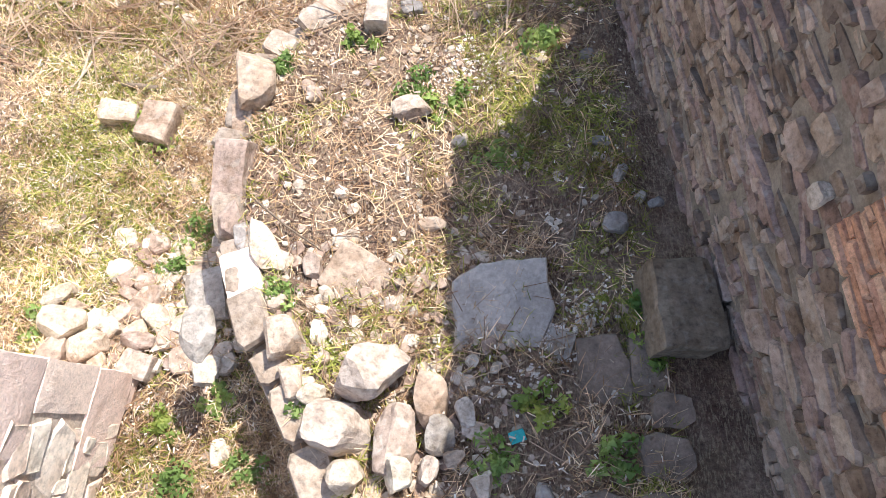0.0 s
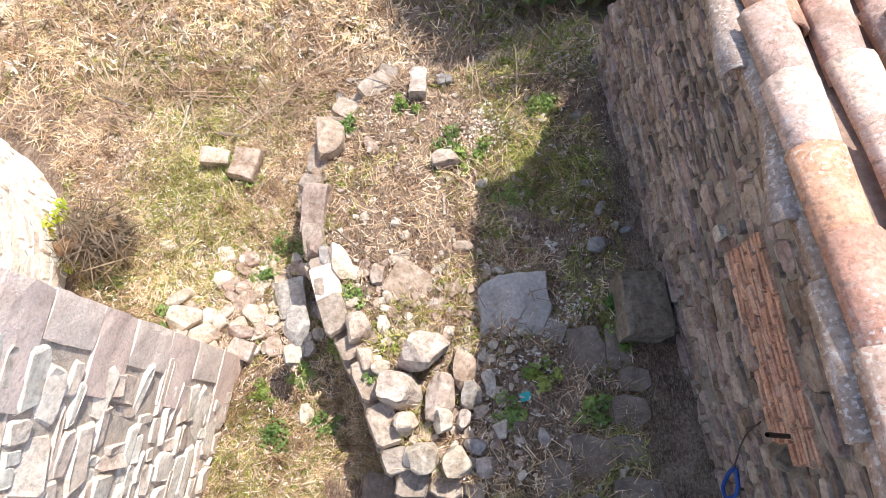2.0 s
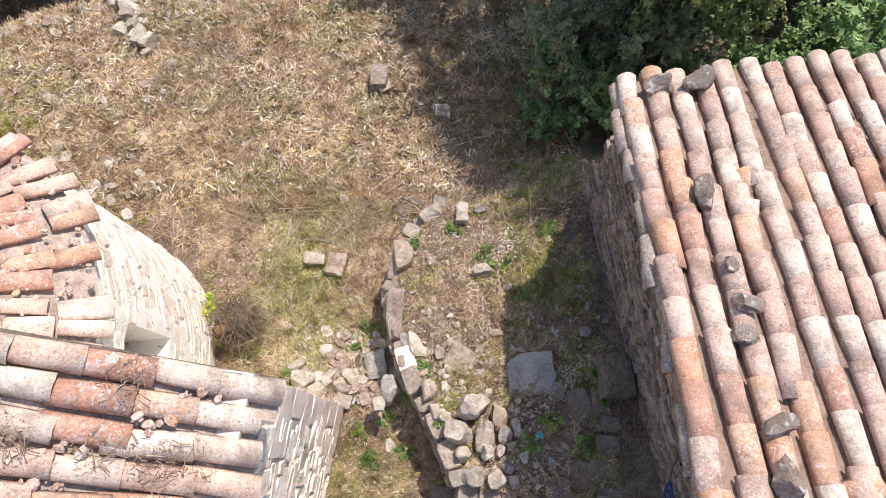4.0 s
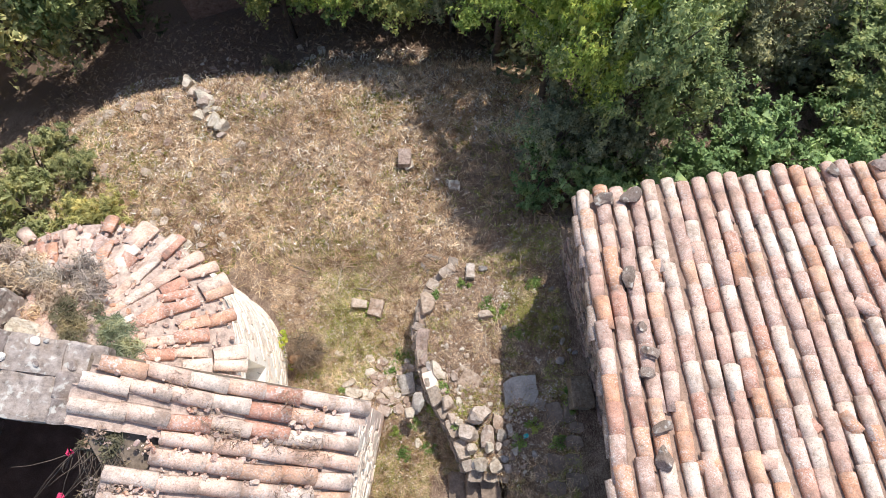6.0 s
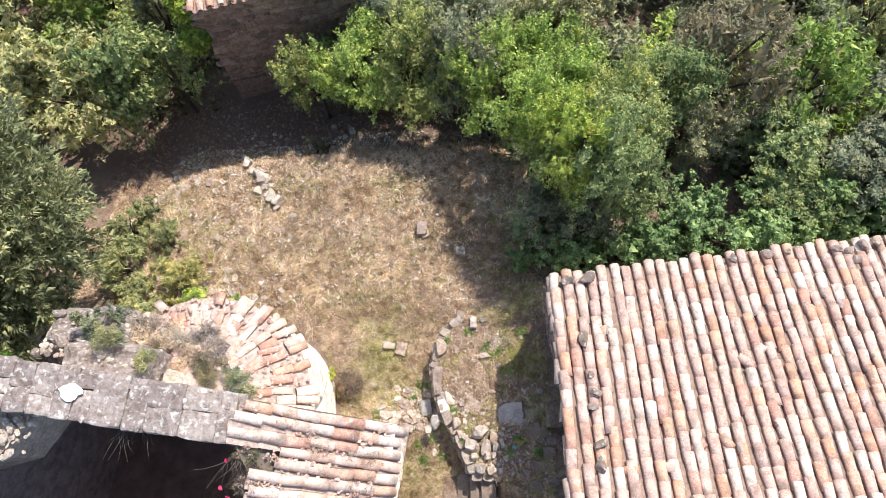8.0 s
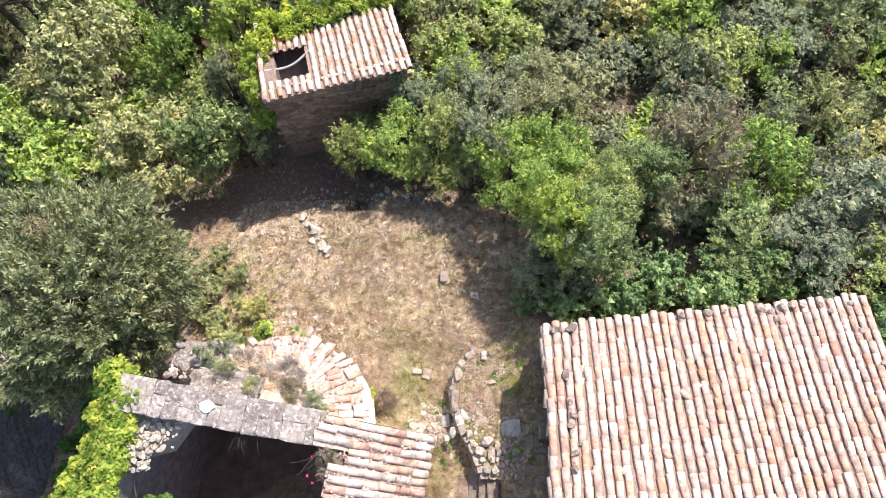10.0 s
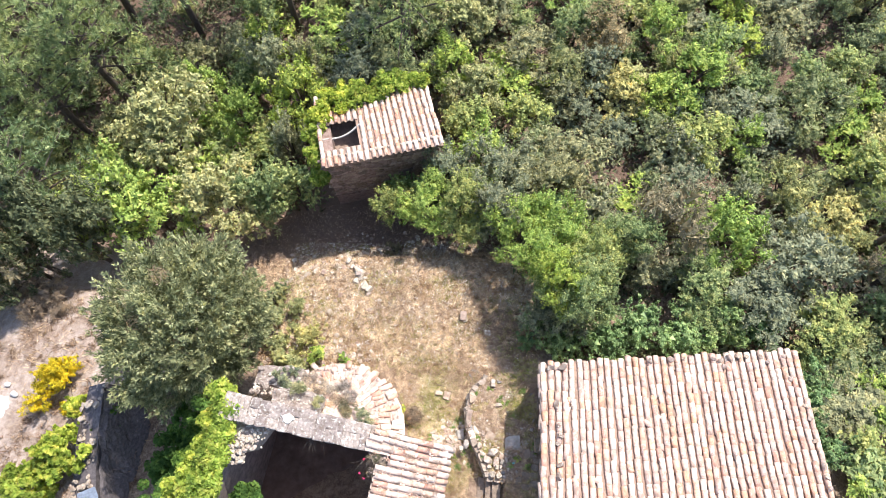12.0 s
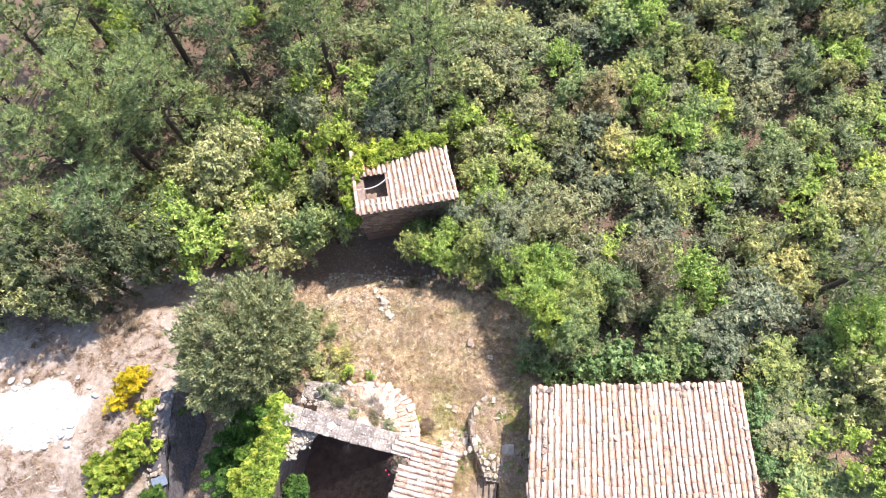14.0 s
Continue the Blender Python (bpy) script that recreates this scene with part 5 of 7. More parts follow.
ivy("ivy", 2, "dark green ivy hanging on the chapel's outer wall", [(-8.3, 0.6, 2.2, 0.9, 60), (-8.9, -0.6, 1.4, 0.9, 60), (-9.4, 0.6, 0.2, 0.9, 50), (-7.9, 0.2, 3.2, 0.5, 30), (-9.4, -1.6, 0.8, 0.9, 60), (-10.5, -0.3, -0.8, 0.9, 50), (-10.4, -1.7, -0.8, 1.0, 60), (-10.0, 0.8, -0.6, 0.8, 40), (-11.2, -1.0, -1.8, 0.7, 36), (-6.85, -1.4, 3.5, 0.35, 30), (-6.9, -1.9, 3.4, 0.45, 30)], 120, 0.06, M_DIVY)
ivy("ivy", 3, "bright ivy creeping over the hut's fallen roof corner", [(-3.8, 13.9, -1.05, 0.35, 14), (-4.5, 13.8, -1.0, 0.5, 26), (-5.3, 13.4, -0.9, 0.6, 34), (-6.1, 13.1, -0.9, 0.65, 38), (-6.9, 12.8, -0.9, 0.7, 40), (-7.4, 12.0, -0.9, 0.6, 34), (-7.4, 11.2, -0.9, 0.5, 28), (-7.3, 10.4, -0.9, 0.45, 24), (-7.2, 9.8, -1.4, 0.4, 20)], 130, 0.06, M_IVY)


def bush(name, seed, x, y, h, r, leaf, label, size=0.09, n=110, per=60, category="bush", slim=0.5):
    t = tree(name, seed, label, category, h, r, h * 0.55, n, per, size, leaf, slim, stem=0.04)
    t.matrix_basis = pose(x, y, gz(x, y) - 0.05)
    return t


bush("broom_bush", 51, -15.3, 1.5, 1.5, 1.15, M_BROOM, "rounded broom bush full of yellow flowers", 0.05, 260, 60, slim=0.3)
bush("bush", 52, -14.5, -0.8, 1.7, 1.25, M_IVY, "bright green bush against the ruined wall")
bush("bush", 53, -15.5, -2.0, 1.4, 1.05, M_IVY, "bright green bush on the dry slope")
bush("bush", 62, -13.5, 0.4, 1.5, 0.6, M_DIVY, "dark ivy bush on top of the ruined wall", 0.07)
bush("bush", 63, -13.3, -2.6, 1.5, 0.6, M_DIVY, "dark green bush at the foot of the ruin", 0.07)
bush("bush", 54, -14.1, 0.6, 1.4, 0.6, M_IVY, "yellow-green bush on top of the ruined wall")
bush("bush", 61, -14.2, -0.9, 1.9, 0.7, M_IVY, "bright ivy bush over the ruined wall")
bush("brushwood", 55, -17.5, 4.9, 1.1, 1.4, M_DRY, "heap of bare purple-grey brushwood", 0.26, 90, 34, "brushwood", 0.035)
bush("bush", 56, -6.5, 3.0, 0.9, 0.5, M_BRIGHT, "small yellow-green bush beside the apse", 0.05, 70, 50)
bush("scrub", 57, -7.1, 3.6, 0.9, 0.75, M_SCRUB, "dry grey-green scrub beside the apse", 0.09, 70, 40, slim=0.1)
bush("scrub", 58, -7.4, 4.6, 0.7, 0.6, M_SCRUB, "dry straw-coloured scrub at the clearing's edge", 0.09, 60, 40, slim=0.08)
bush("scrub", 59, -8.2, 5.6, 0.6, 0.45, M_SAGE, "small dry scrub by the stone ledge", 0.08, 40, 40, slim=0.1)
bush("bush", 60, -4.4, 7.6, 0.7, 0.35, M_DUSTY, "small half-dry shrub in the shade", 0.05, 50, 40, slim=0.3)


bush("scrub", 67, -8.3, 3.9, 1.1, 0.85, M_SCRUB, "grey-green scrub under the oak", 0.05, 150, 44, slim=0.3)
bush("scrub", 68, -8.5, 4.9, 0.8, 0.7, M_SCRUB, "dry grey-green scrub at the clearing's edge", 0.05, 120, 44, slim=0.25)
bush("scrub", 69, -7.6, 2.8, 1.2, 0.85, M_SCRUB, "grey-green scrub behind the apse", 0.05, 150, 44, slim=0.3)
bush("bush", 70, -5.95, 2.2, 1.5, 0.4, M_BRIGHT, "small yellow-green bush against the apse", 0.05, 70, 50)
bush("bush", 71, -5.5, 3.0, 0.5, 0.22, M_BRIGHT, "little yellow-green bush among fallen stones", 0.045, 40, 40)


def ruined_wall():
    t = thing("ruined_wall", "ruined rubble wall in deep shade below the chapel", "wall")
    rng = random.Random(33)
    outline = [(-13.25, 1.55), (-13.75, 1.4), (-13.85, -0.2), (-13.9, -1.4), (-13.3, -3.6), (-12.75, -3.6), (-13.15, -1.2), (-13.15, 0.2)]
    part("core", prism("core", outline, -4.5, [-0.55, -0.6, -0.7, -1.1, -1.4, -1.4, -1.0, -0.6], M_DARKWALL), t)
    foot = [(-12.5, 1.2, -3.4), (-12.35, -0.4, -3.4), (-12.2, -1.8, -3.4), (-11.9, -3.8, -3.4)]
    crest = [(-13.2, 1.5, -0.6), (-13.1, 0.0, -0.6), (-13.05, -1.2, -1.0), (-12.7, -3.6, -1.4)]
    nu, nv = 36, 22
    v, f = [], []
    for i in range(nu):
        k = i / (nu - 1) * 2.999
        j, fr = int(k), k - int(k)
        top, low = Vector(crest[j]).lerp(Vector(crest[j + 1]), fr), Vector(foot[j]).lerp(Vector(foot[j + 1]), fr)
        for q in range(nv):
            p = top.lerp(low, q / (nv - 1))
            v.append(tuple(p + noise.noise_vector(p * 1.6) * 0.16 + noise.noise_vector(p * 5) * 0.06))
    f = [(i * nv + q, i * nv + q + 1, (i + 1) * nv + q + 1, (i + 1) * nv + q) for i in range(nu - 1) for q in range(nv - 1)]
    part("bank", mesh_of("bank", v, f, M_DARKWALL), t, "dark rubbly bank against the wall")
    for i in range(120):
        k = rng.uniform(0.06, 0.22) * (1.5 if i % 9 == 0 else 1)
        s = rng.random()
        x, y = -13.5 + rng.uniform(-0.4, 0.3), 1.5 - 5.0 * s
        part("stone", boulder(300 + i, k, k * 0.8, k * 0.6, M_DARKPALE, 0.6, 0.2, 2), t, m=pose(x, y, -0.56 - 0.75 * s + rng.uniform(-0.12, 0.02), 0, 0, rng.uniform(0, 180)))


ruined_wall()
drum = thing("metal_sheet", "bent blue-grey metal sheet on the ground", "scrap", pose(-13.2, -2.0, -0.95, 14, 20, 30))
part("sheet", slab_mesh(5, 0.55, 0.4, 0.05, plain_mat("blue_grey_metal", (0.2, 0.24, 0.32), 0.5)), drum)
outcrop = thing("limestone_outcrop", "bare white limestone outcrop on the slope", "rock")
out_rng = random.Random(8)


def outcrop_bed():
    """The bare bed: a low broken dome of rock that comes through the soil."""
    n = 44
    v = []
    for j in range(n):
        for i in range(n):
            x, y = -21.9 + 4.6 * i / (n - 1), -1.6 + 3.3 * j / (n - 1)
            r = math.hypot((x + 19.7) / 2.15, (y - 0.05) / 1.5) + 0.28 * noise.noise(Vector((x * 1.1, y * 1.1, 6))) + 0.12 * noise.noise(Vector((x * 4, y * 4, 6)))
            h = 0.17 * max(-1.2, 1 - r ** 3) + 0.05 * noise.noise(Vector((x * 3, y * 3, 1))) + 0.045 * noise.noise(Vector((x * 9, y * 9, 2)))
            v.append((x, y, gz(x, y) + h))
    f = [(j * n + i, j * n + i + 1, (j + 1) * n + i + 1, (j + 1) * n + i) for j in range(n - 1) for i in range(n - 1)]
    part("bedrock", mesh_of("bedrock", v, f, M_CHALK), outcrop)


outcrop_bed()
for i in range(90):
    x, y = -19.7 + out_rng.gauss(0, 1.05), 0.0 + out_rng.gauss(0, 0.75)
    sx = out_rng.uniform(0.12, 0.42)
    part("rock", boulder(400 + i, sx, sx * out_rng.uniform(0.6, 0.9), sx * 0.35, M_CHALK, 0.5, 0.3, 2), outcrop, m=pose(x, y, gz(x, y) + 0.06, 0, 0, 40 * i))

scrub_spot = CH @ Vector((-5.0, 0.75, 2.35))
scrub = tree("scrub", 66, "dry olive scrub growing on the broken masonry", "bush", 0.7, 0.5, 0.35, 80, 40, 0.06, M_OLIVE, 0.15, stem=0.02)
scrub.matrix_basis = pose(*scrub_spot)


# ---- loose stones of the terrace edge and the clearing ----
ROCKS = {}


def rock(material, x, y, sx, sy, h, turn, boxy):
    """A loose stone bedded in the ground; its colour and size give its label."""
    k = len(ROCKS)
    word = {"white_limestone": "whitish limestone", "tan_sandstone": "brown sandstone", "pale_rubble": "pale worn", "grey_flagstone": "grey", "dark_sandstone": "large dark squared sandstone", "pink_sandstone": "flat pink sandstone"}[material.name]
    rim = abs(x - np.interp(y, RIM_Y, RIM_X)) < 0.28 and -0.5 < y < 2.6
    size = "large" if max(sx, sy) > 0.3 else "small" if max(sx, sy) < 0.12 else "rough"
    z = min(gz(x - sx / 3, y), gz(x + sx / 3, y), gz(x, y))
    if rim:
        z = gz(max(x, np.interp(y, RIM_Y, RIM_X) + 0.16), y) - 0.03
    m = slab_mesh(k, sx, sy, h, material, 6) if boxy > 0.78 else boulder(k + 1, sx * 1.08, sy * 1.08, h * 1.1, material, min(0.9, boxy + 0.15), 0.2, 3 if max(sx, sy) > 0.1 else 2)
    rng = random.Random(k)
    ROCKS[k] = thing("stone", f"{size} {word} stone {'on the terrace edge' if rim else 'lying on the dry ground'}", "stone", pose(x, y, z - 0.02, rng.gauss(0, 5), rng.gauss(0, 5), turn), data=m)


rock(M_TAN, -1.03, 1.90, 0.23, 0.34, 0.22, -14, 0.75)
rock(M_TAN, -1.10, 1.68, 0.16, 0.19, 0.06, 5, 0.9)
rock(M_TAN, -1.10, 1.32, 0.17, 0.36, 0.16, -4, 0.85)
rock(M_TAN, -1.10, 1.03, 0.12, 0.21, 0.12, 0, 0.7)
rock(M_WHITE, -0.90, 0.88, 0.15, 0.34, 0.14, 36, 0.75)
rock(M_QUOIN, -0.99, 0.74, 0.19, 0.25, 0.09, 20, 0.8)
rock(M_GREY, -1.34, 0.75, 0.24, 0.30, 0.16, 10, 0.85)
rock(M_GREY, -1.16, 0.43, 0.17, 0.26, 0.1, 0, 0.6)
rock(M_WHITE, -0.76, 0.42, 0.18, 0.28, 0.18, 10, 0.7)
rock(M_WHITE, -0.69, 0.21, 0.13, 0.17, 0.14, 20, 0.6)
rock(M_WHITE, -0.60, 0.14, 0.13, 0.11, 0.16, 0, 0.6)
rock(M_PALE, -0.47, -0.01, 0.29, 0.23, 0.26, -8, 0.7)
rock(M_PALE, -0.33, 0.22, 0.35, 0.24, 0.28, 6, 0.35)
rock(M_PALE, -0.23, -0.05, 0.17, 0.30, 0.2, -8, 0.6)
rock(M_TAN, -0.07, 0.13, 0.17, 0.27, 0.14, 8, 0.6)
rock(M_GREY, -0.01, -0.02, 0.14, 0.17, 0.15, 0, 0.6)
rock(M_WHITE, 0.09, 0.06, 0.09, 0.13, 0.1, 10, 0.6)
rock(M_WHITE, 0.16, -0.02, 0.16, 0.09, 0.08, -8, 0.6)
rock(M_TAN, -0.43, 0.73, 0.30, 0.26, 0.07, -30, 0.8)
rock(M_PALE, -0.64, 0.78, 0.11, 0.16, 0.08, 10, 0.6)
rock(M_WHITE, -0.50, 0.94, 0.17, 0.10, 0.05, 18, 0.7)
rock(M_PALE, -0.57, 0.63, 0.09, 0.10, 0.07, 0, 0.5)
rock(M_PALE, -0.59, 0.45, 0.09, 0.12, 0.06, 20, 0.5)
rock(M_WHITE, -0.81, 0.59, 0.12, 0.11, 0.1, 0, 0.6)
rock(M_GREY, 0.54, 0.39, 0.16, 0.14, 0.04, -20, 0.9)
rock(M_DARK, 1.09, 0.53, 0.31, 0.44, 0.24, 2, 0.9)
rock(M_WHITE, -0.16, 1.71, 0.21, 0.14, 0.14, 0, 0.75)
rock(M_WHITE, 0.10, 1.52, 0.10, 0.07, 0.05, 20, 0.7)
rock(M_WHITE, -2.15, 2.03, 0.26, 0.14, 0.16, -4, 0.9)
rock(M_TAN, -1.88, 1.95, 0.22, 0.28, 0.17, -12, 0.85)
rock(M_PALE, -2.15, 0.58, 0.24, 0.22, 0.16, -10, 0.75)
rock(M_WHITE, -2.00, 0.45, 0.22, 0.19, 0.14, 20, 0.7)
rock(M_PALE, -2.19, 0.42, 0.18, 0.16, 0.12, 0, 0.7)
rock(M_WHITE, -1.99, 0.62, 0.15, 0.15, 0.1, 30, 0.7)
rock(M_TAN, -2.13, 0.68, 0.13, 0.10, 0.1, 0, 0.7)
rock(M_WHITE, -2.23, 0.74, 0.20, 0.11, 0.12, 20, 0.5)
rock(M_TAN, -1.73, 0.47, 0.18, 0.12, 0.11, 0, 0.6)
rock(M_WHITE, -1.59, 0.57, 0.32, 0.17, 0.07, -28, 0.6)
rock(M_PALE, -1.68, 0.34, 0.17, 0.15, 0.12, -20, 0.85)
rock(M_WHITE, -1.30, 0.31, 0.16, 0.17, 0.12, 10, 0.5)
rock(M_WHITE, -1.70, 0.80, 0.31, 0.21, 0.05, 30, 0.6)
rock(M_WHITE, -1.57, 1.01, 0.10, 0.25, 0.06, 10, 0.6)
rock(M_WHITE, -1.15, -0.12, 0.08, 0.10, 0.08, 0, 0.5)
rock(M_WHITE, -2.40, 1.20, 0.15, 0.09, 0.05, 0, 0.6)
rock(M_GREY, 0.88, 1.01, 0.13, 0.11, 0.1, 0, 0.3)
rock(M_GREY, 0.85, 1.52, 0.12, 0.08, 0.06, 0, 0.5)
rock(M_GREY, 0.94, 1.31, 0.07, 0.12, 0.06, -20, 0.6)
rock(M_GREY, 1.03, 1.17, 0.06, 0.07, 0.06, 0, 0.4)
rock(M_GREY, 1.11, 1.14, 0.09, 0.07, 0.05, 0, 0.4)
rock(M_GREY, 0.85, 2.14, 0.10, 0.10, 0.05, 0, 0.5)
rock(M_WHITE, 0.58, 2.09, 0.08, 0.07, 0.05, 0, 0.5)
rock(M_WHITE, 0.18, 0.83, 0.11, 0.06, 0.06, 0, 0.5)
rock(M_TAN, -0.05, 1.01, 0.14, 0.08, 0.06, 0, 0.5)
rock(M_PALE, -0.38, 2.40, 0.14, 0.24, 0.16, -3, 0.9)
rock(M_GREY, -0.19, 2.48, 0.12, 0.12, 0.1, 0, 0.7)
rock(M_WHITE, -1.88, 2.89, 0.10, 0.14, 0.07, 0, 0.7)
rock(M_WHITE, -1.71, 2.88, 0.09, 0.09, 0.06, 0, 0.7)
rock(M_TAN, -0.76, 1.86, 0.08, 0.13, 0.06, 0, 0.5)
rock(M_PALE, -0.07, -0.19, 0.08, 0.15, 0.12, -20, 0.6)
rock(M_WHITE, 0.03, -0.13, 0.11, 0.08, 0.1, 20, 0.6)
rock(M_WHITE, 0.16, -0.23, 0.10, 0.12, 0.1, 0, 0.6)
rock(M_PALE, -0.19, -0.21, 0.12, 0.15, 0.2, 0, 0.6)
rock(M_PALE, -0.26, 0.58, 0.09, 0.08, 0.06, 0, 0.5)
rock(M_WHITE, -0.46, 1.10, 0.08, 0.07, 0.07, 20, 0.5)
rock(M_WHITE, -0.53, 1.19, 0.07, 0.06, 0.06, 0, 0.5)
rock(M_PALE, -0.76, 1.24, 0.07, 0.08, 0.05, 0, 0.5)
rock(M_WHITE, -0.33, 1.34, 0.05, 0.06, 0.04, 0, 0.5)
rock(M_PALE, -1.58, 1.52, 0.07, 0.10, 0.05, 0, 0.6)
rock(M_GREY, -1.01, 0.93, 0.07, 0.18, 0.1, 0, 0.6)
rock(M_PALE, -0.73, 1.83, 0.10, 0.11, 0.08, 0, 0.5)
rock(M_PALE, -1.44, 4.79, 0.18, 0.35, 0.16, 20, 0.8)
rock(M_PALE, -0.62, 4.26, 0.20, 0.18, 0.12, 0, 0.8)
rock(M_WHITE, -1.15, 3.93, 0.09, 0.09, 0.05, 0, 0.5)
rock(M_WHITE, -2.45, 1.22, 0.13, 0.09, 0.06, 0, 0.5)
rock(M_PALE, -1.17, -0.12, 0.08, 0.15, 0.08, 0, 0.5)
rock(M_GREY, 0.01, -0.33, 0.17, 0.11, 0.08, -10, 0.7)
rock(M_GREY, 0.43, -0.28, 0.08, 0.13, 0.06, 10, 0.7)
rock(M_PALE, -0.29, -0.40, 0.21, 0.18, 0.2, 0, 0.6)
rock(M_PALE, -0.10, -0.42, 0.17, 0.18, 0.16, 0, 0.6)
rock(M_WHITE, -0.42, -0.20, 0.16, 0.15, 0.2, 0, 0.6)
rock(M_GREY, -0.94, 2.86, 0.43, 0.09, 0.06, -15, 0.5)
rock(M_GREY, -1.12, 2.68, 0.10, 0.27, 0.06, 30, 0.5)
rock(M_WHITE, -0.40, -0.39, 0.09, 0.12, 0.12, 0, 0.5)
rock(M_PALE, 0.07, -0.46, 0.13, 0.12, 0.1, 0, 0.6)
rock(M_WHITE, -5.87, 6.81, 0.24, 0.24, 0.35, 0, 0.6)
rock(M_PALE, -5.49, 6.33, 0.34, 0.40, 0.3, 30, 0.6)
rock(M_PALE, -5.14, 5.80, 0.28, 0.31, 0.25, 0, 0.6)
rock(M_PALE, -5.51, 5.97, 0.20, 0.24, 0.2, 0, 0.6)
ledge_rng = random.Random(17)
for i in range(34):
    lx = -8.9 + 3.2 * (i + ledge_rng.uniform(0, 0.8)) / 34
    size = ledge_rng.uniform(0.1, 0.32)
    rock(M_WHITE if i % 4 == 0 else M_PALE, lx, float(ledge_y(lx)) + ledge_rng.uniform(-0.16, 0.06), size, size * ledge_rng.uniform(0.5, 0.8), size * 0.35, ledge_rng.uniform(0, 60), 0.6)
for i in range(15):
    k = i / 14
    size = ledge_rng.uniform(0.15, 0.34)
    rock(M_PALE if i % 3 else M_WHITE, -6.05 + 1.1 * k + ledge_rng.gauss(0, 0.07), 7.0 - 1.4 * k + ledge_rng.gauss(0, 0.07), size, size * 0.75, size * 0.8, ledge_rng.uniform(0, 90), 0.6)
for i in range(26):
    size = ledge_rng.uniform(0.08, 0.2)
    rock(M_PALE, ledge_rng.uniform(-7.2, -3.2), ledge_rng.uniform(7.2, 8.4), size, size * 0.7, size * 0.5, ledge_rng.uniform(0, 90), 0.6)
rock(M_TAN, -1.49, 4.79, 0.22, 0.33, 0.25, 0, 0.8)
rock(M_TAN, -0.59, 4.25, 0.19, 0.17, 0.12, 0, 0.6)


def slab_poly(name, outline, thick, z, material, label, seed):
    """A flat flagstone with an uneven outline, a worn top and broken edges."""
    bm = bmesh.new()
    pts = []
    k = len(outline)
    for i, (x, y) in enumerate(outline):
        nx, ny = outline[(i + 1) % k]
        for s in (0, 0.34, 0.67):
            q = Vector((x + (nx - x) * s, y + (ny - y) * s, 0))
            q += noise.noise_vector(q * 14 + Vector((seed, 0, 0))) * 0.014
            pts.append((q.x, q.y))
    cx, cy = sum(p[0] for p in pts) / len(pts), sum(p[1] for p in pts) / len(pts)
    rings = [[bm.verts.new((cx + (x - cx) * r, cy + (y - cy) * r, z + dz + (0.008 * noise.noise(Vector((x * 6, y * 6, r * 3 + seed))) if dz > -0.01 else 0))) for x, y in pts] for r, dz in ((1.0, -thick), (1.0, -0.012), (0.96, 0.0), (0.66, 0.004), (0.33, 0.006))]
    for a, b in zip(rings, rings[1:]):
        for i in range(len(pts)):
            j = (i + 1) % len(pts)
            bm.faces.new((a[i], a[j], b[j], b[i]))
    bm.faces.new(rings[-1])
    bmesh.ops.recalc_face_normals(bm, faces=bm.faces)
    thing(name, label, "flagstone", data=from_bm(bm, name, material))


slab_poly("flagstone", [(0.04, 0.69), (0.06, 0.38), (0.12, 0.25), (0.32, 0.32), (0.42, 0.29), (0.54, 0.56), (0.52, 0.63), (0.51, 0.81), (0.32, 0.80), (0.18, 0.78)], 0.12, 0.02, M_SLAB, "large smooth grey flagstone set in the terrace", 1)
slab_poly("flagstone", [(0.63, 0.41), (0.63, 0.17), (0.80, 0.05), (0.87, 0.10), (0.87, 0.30), (0.82, 0.44)], 0.1, 0.05, M_SLABB, "worn brownish flagstone flush with the earth", 2)
for i, (x, y, a, b) in enumerate(((0.96, 0.28, 0.12, 0.2), (1.04, 0.08, 0.14, 0.12), (0.98, -0.12, 0.17, 0.14), (0.93, -0.36, 0.2, 0.14), (0.72, -0.4, 0.16, 0.2), (0.5, -0.52, 0.14, 0.18), (0.98, -0.62, 0.2, 0.16), (0.7, -0.72, 0.18, 0.16))):
    slab_poly("flagstone", [(x - a / (1.3 + 0.2 * (i % 3)), y - b / 1.7), (x + a / 4, y - b / 1.3), (x + a / (1.3 + 0.15 * (i % 2)), y - b / 3), (x + a / 1.6, y + b / 1.8), (x - a / 5, y + b / 1.35), (x - a / 1.4, y + b / (1.6 + 0.4 * (i % 2)))], 0.08, gz(x, y) + 0.022, M_SLABB, "earth-covered flagstone along the barn wall", 5 + i)


def stair():
    t = thing("stone_stair", "short stair of worn grey stone treads", "stair")
    for i, (x, z) in enumerate(((-0.14, -0.02), (-0.36, -0.16), (-0.62, -0.30), (-0.88, -0.44))):
        part("tread", slab_mesh(20 + i, 0.27, 1.3, 0.3, M_SLABB, 6), t, m=pose(x, -1.2 + 0.02 * i, z - 0.28, 0, 0, 3 - 2 * i))


stair()


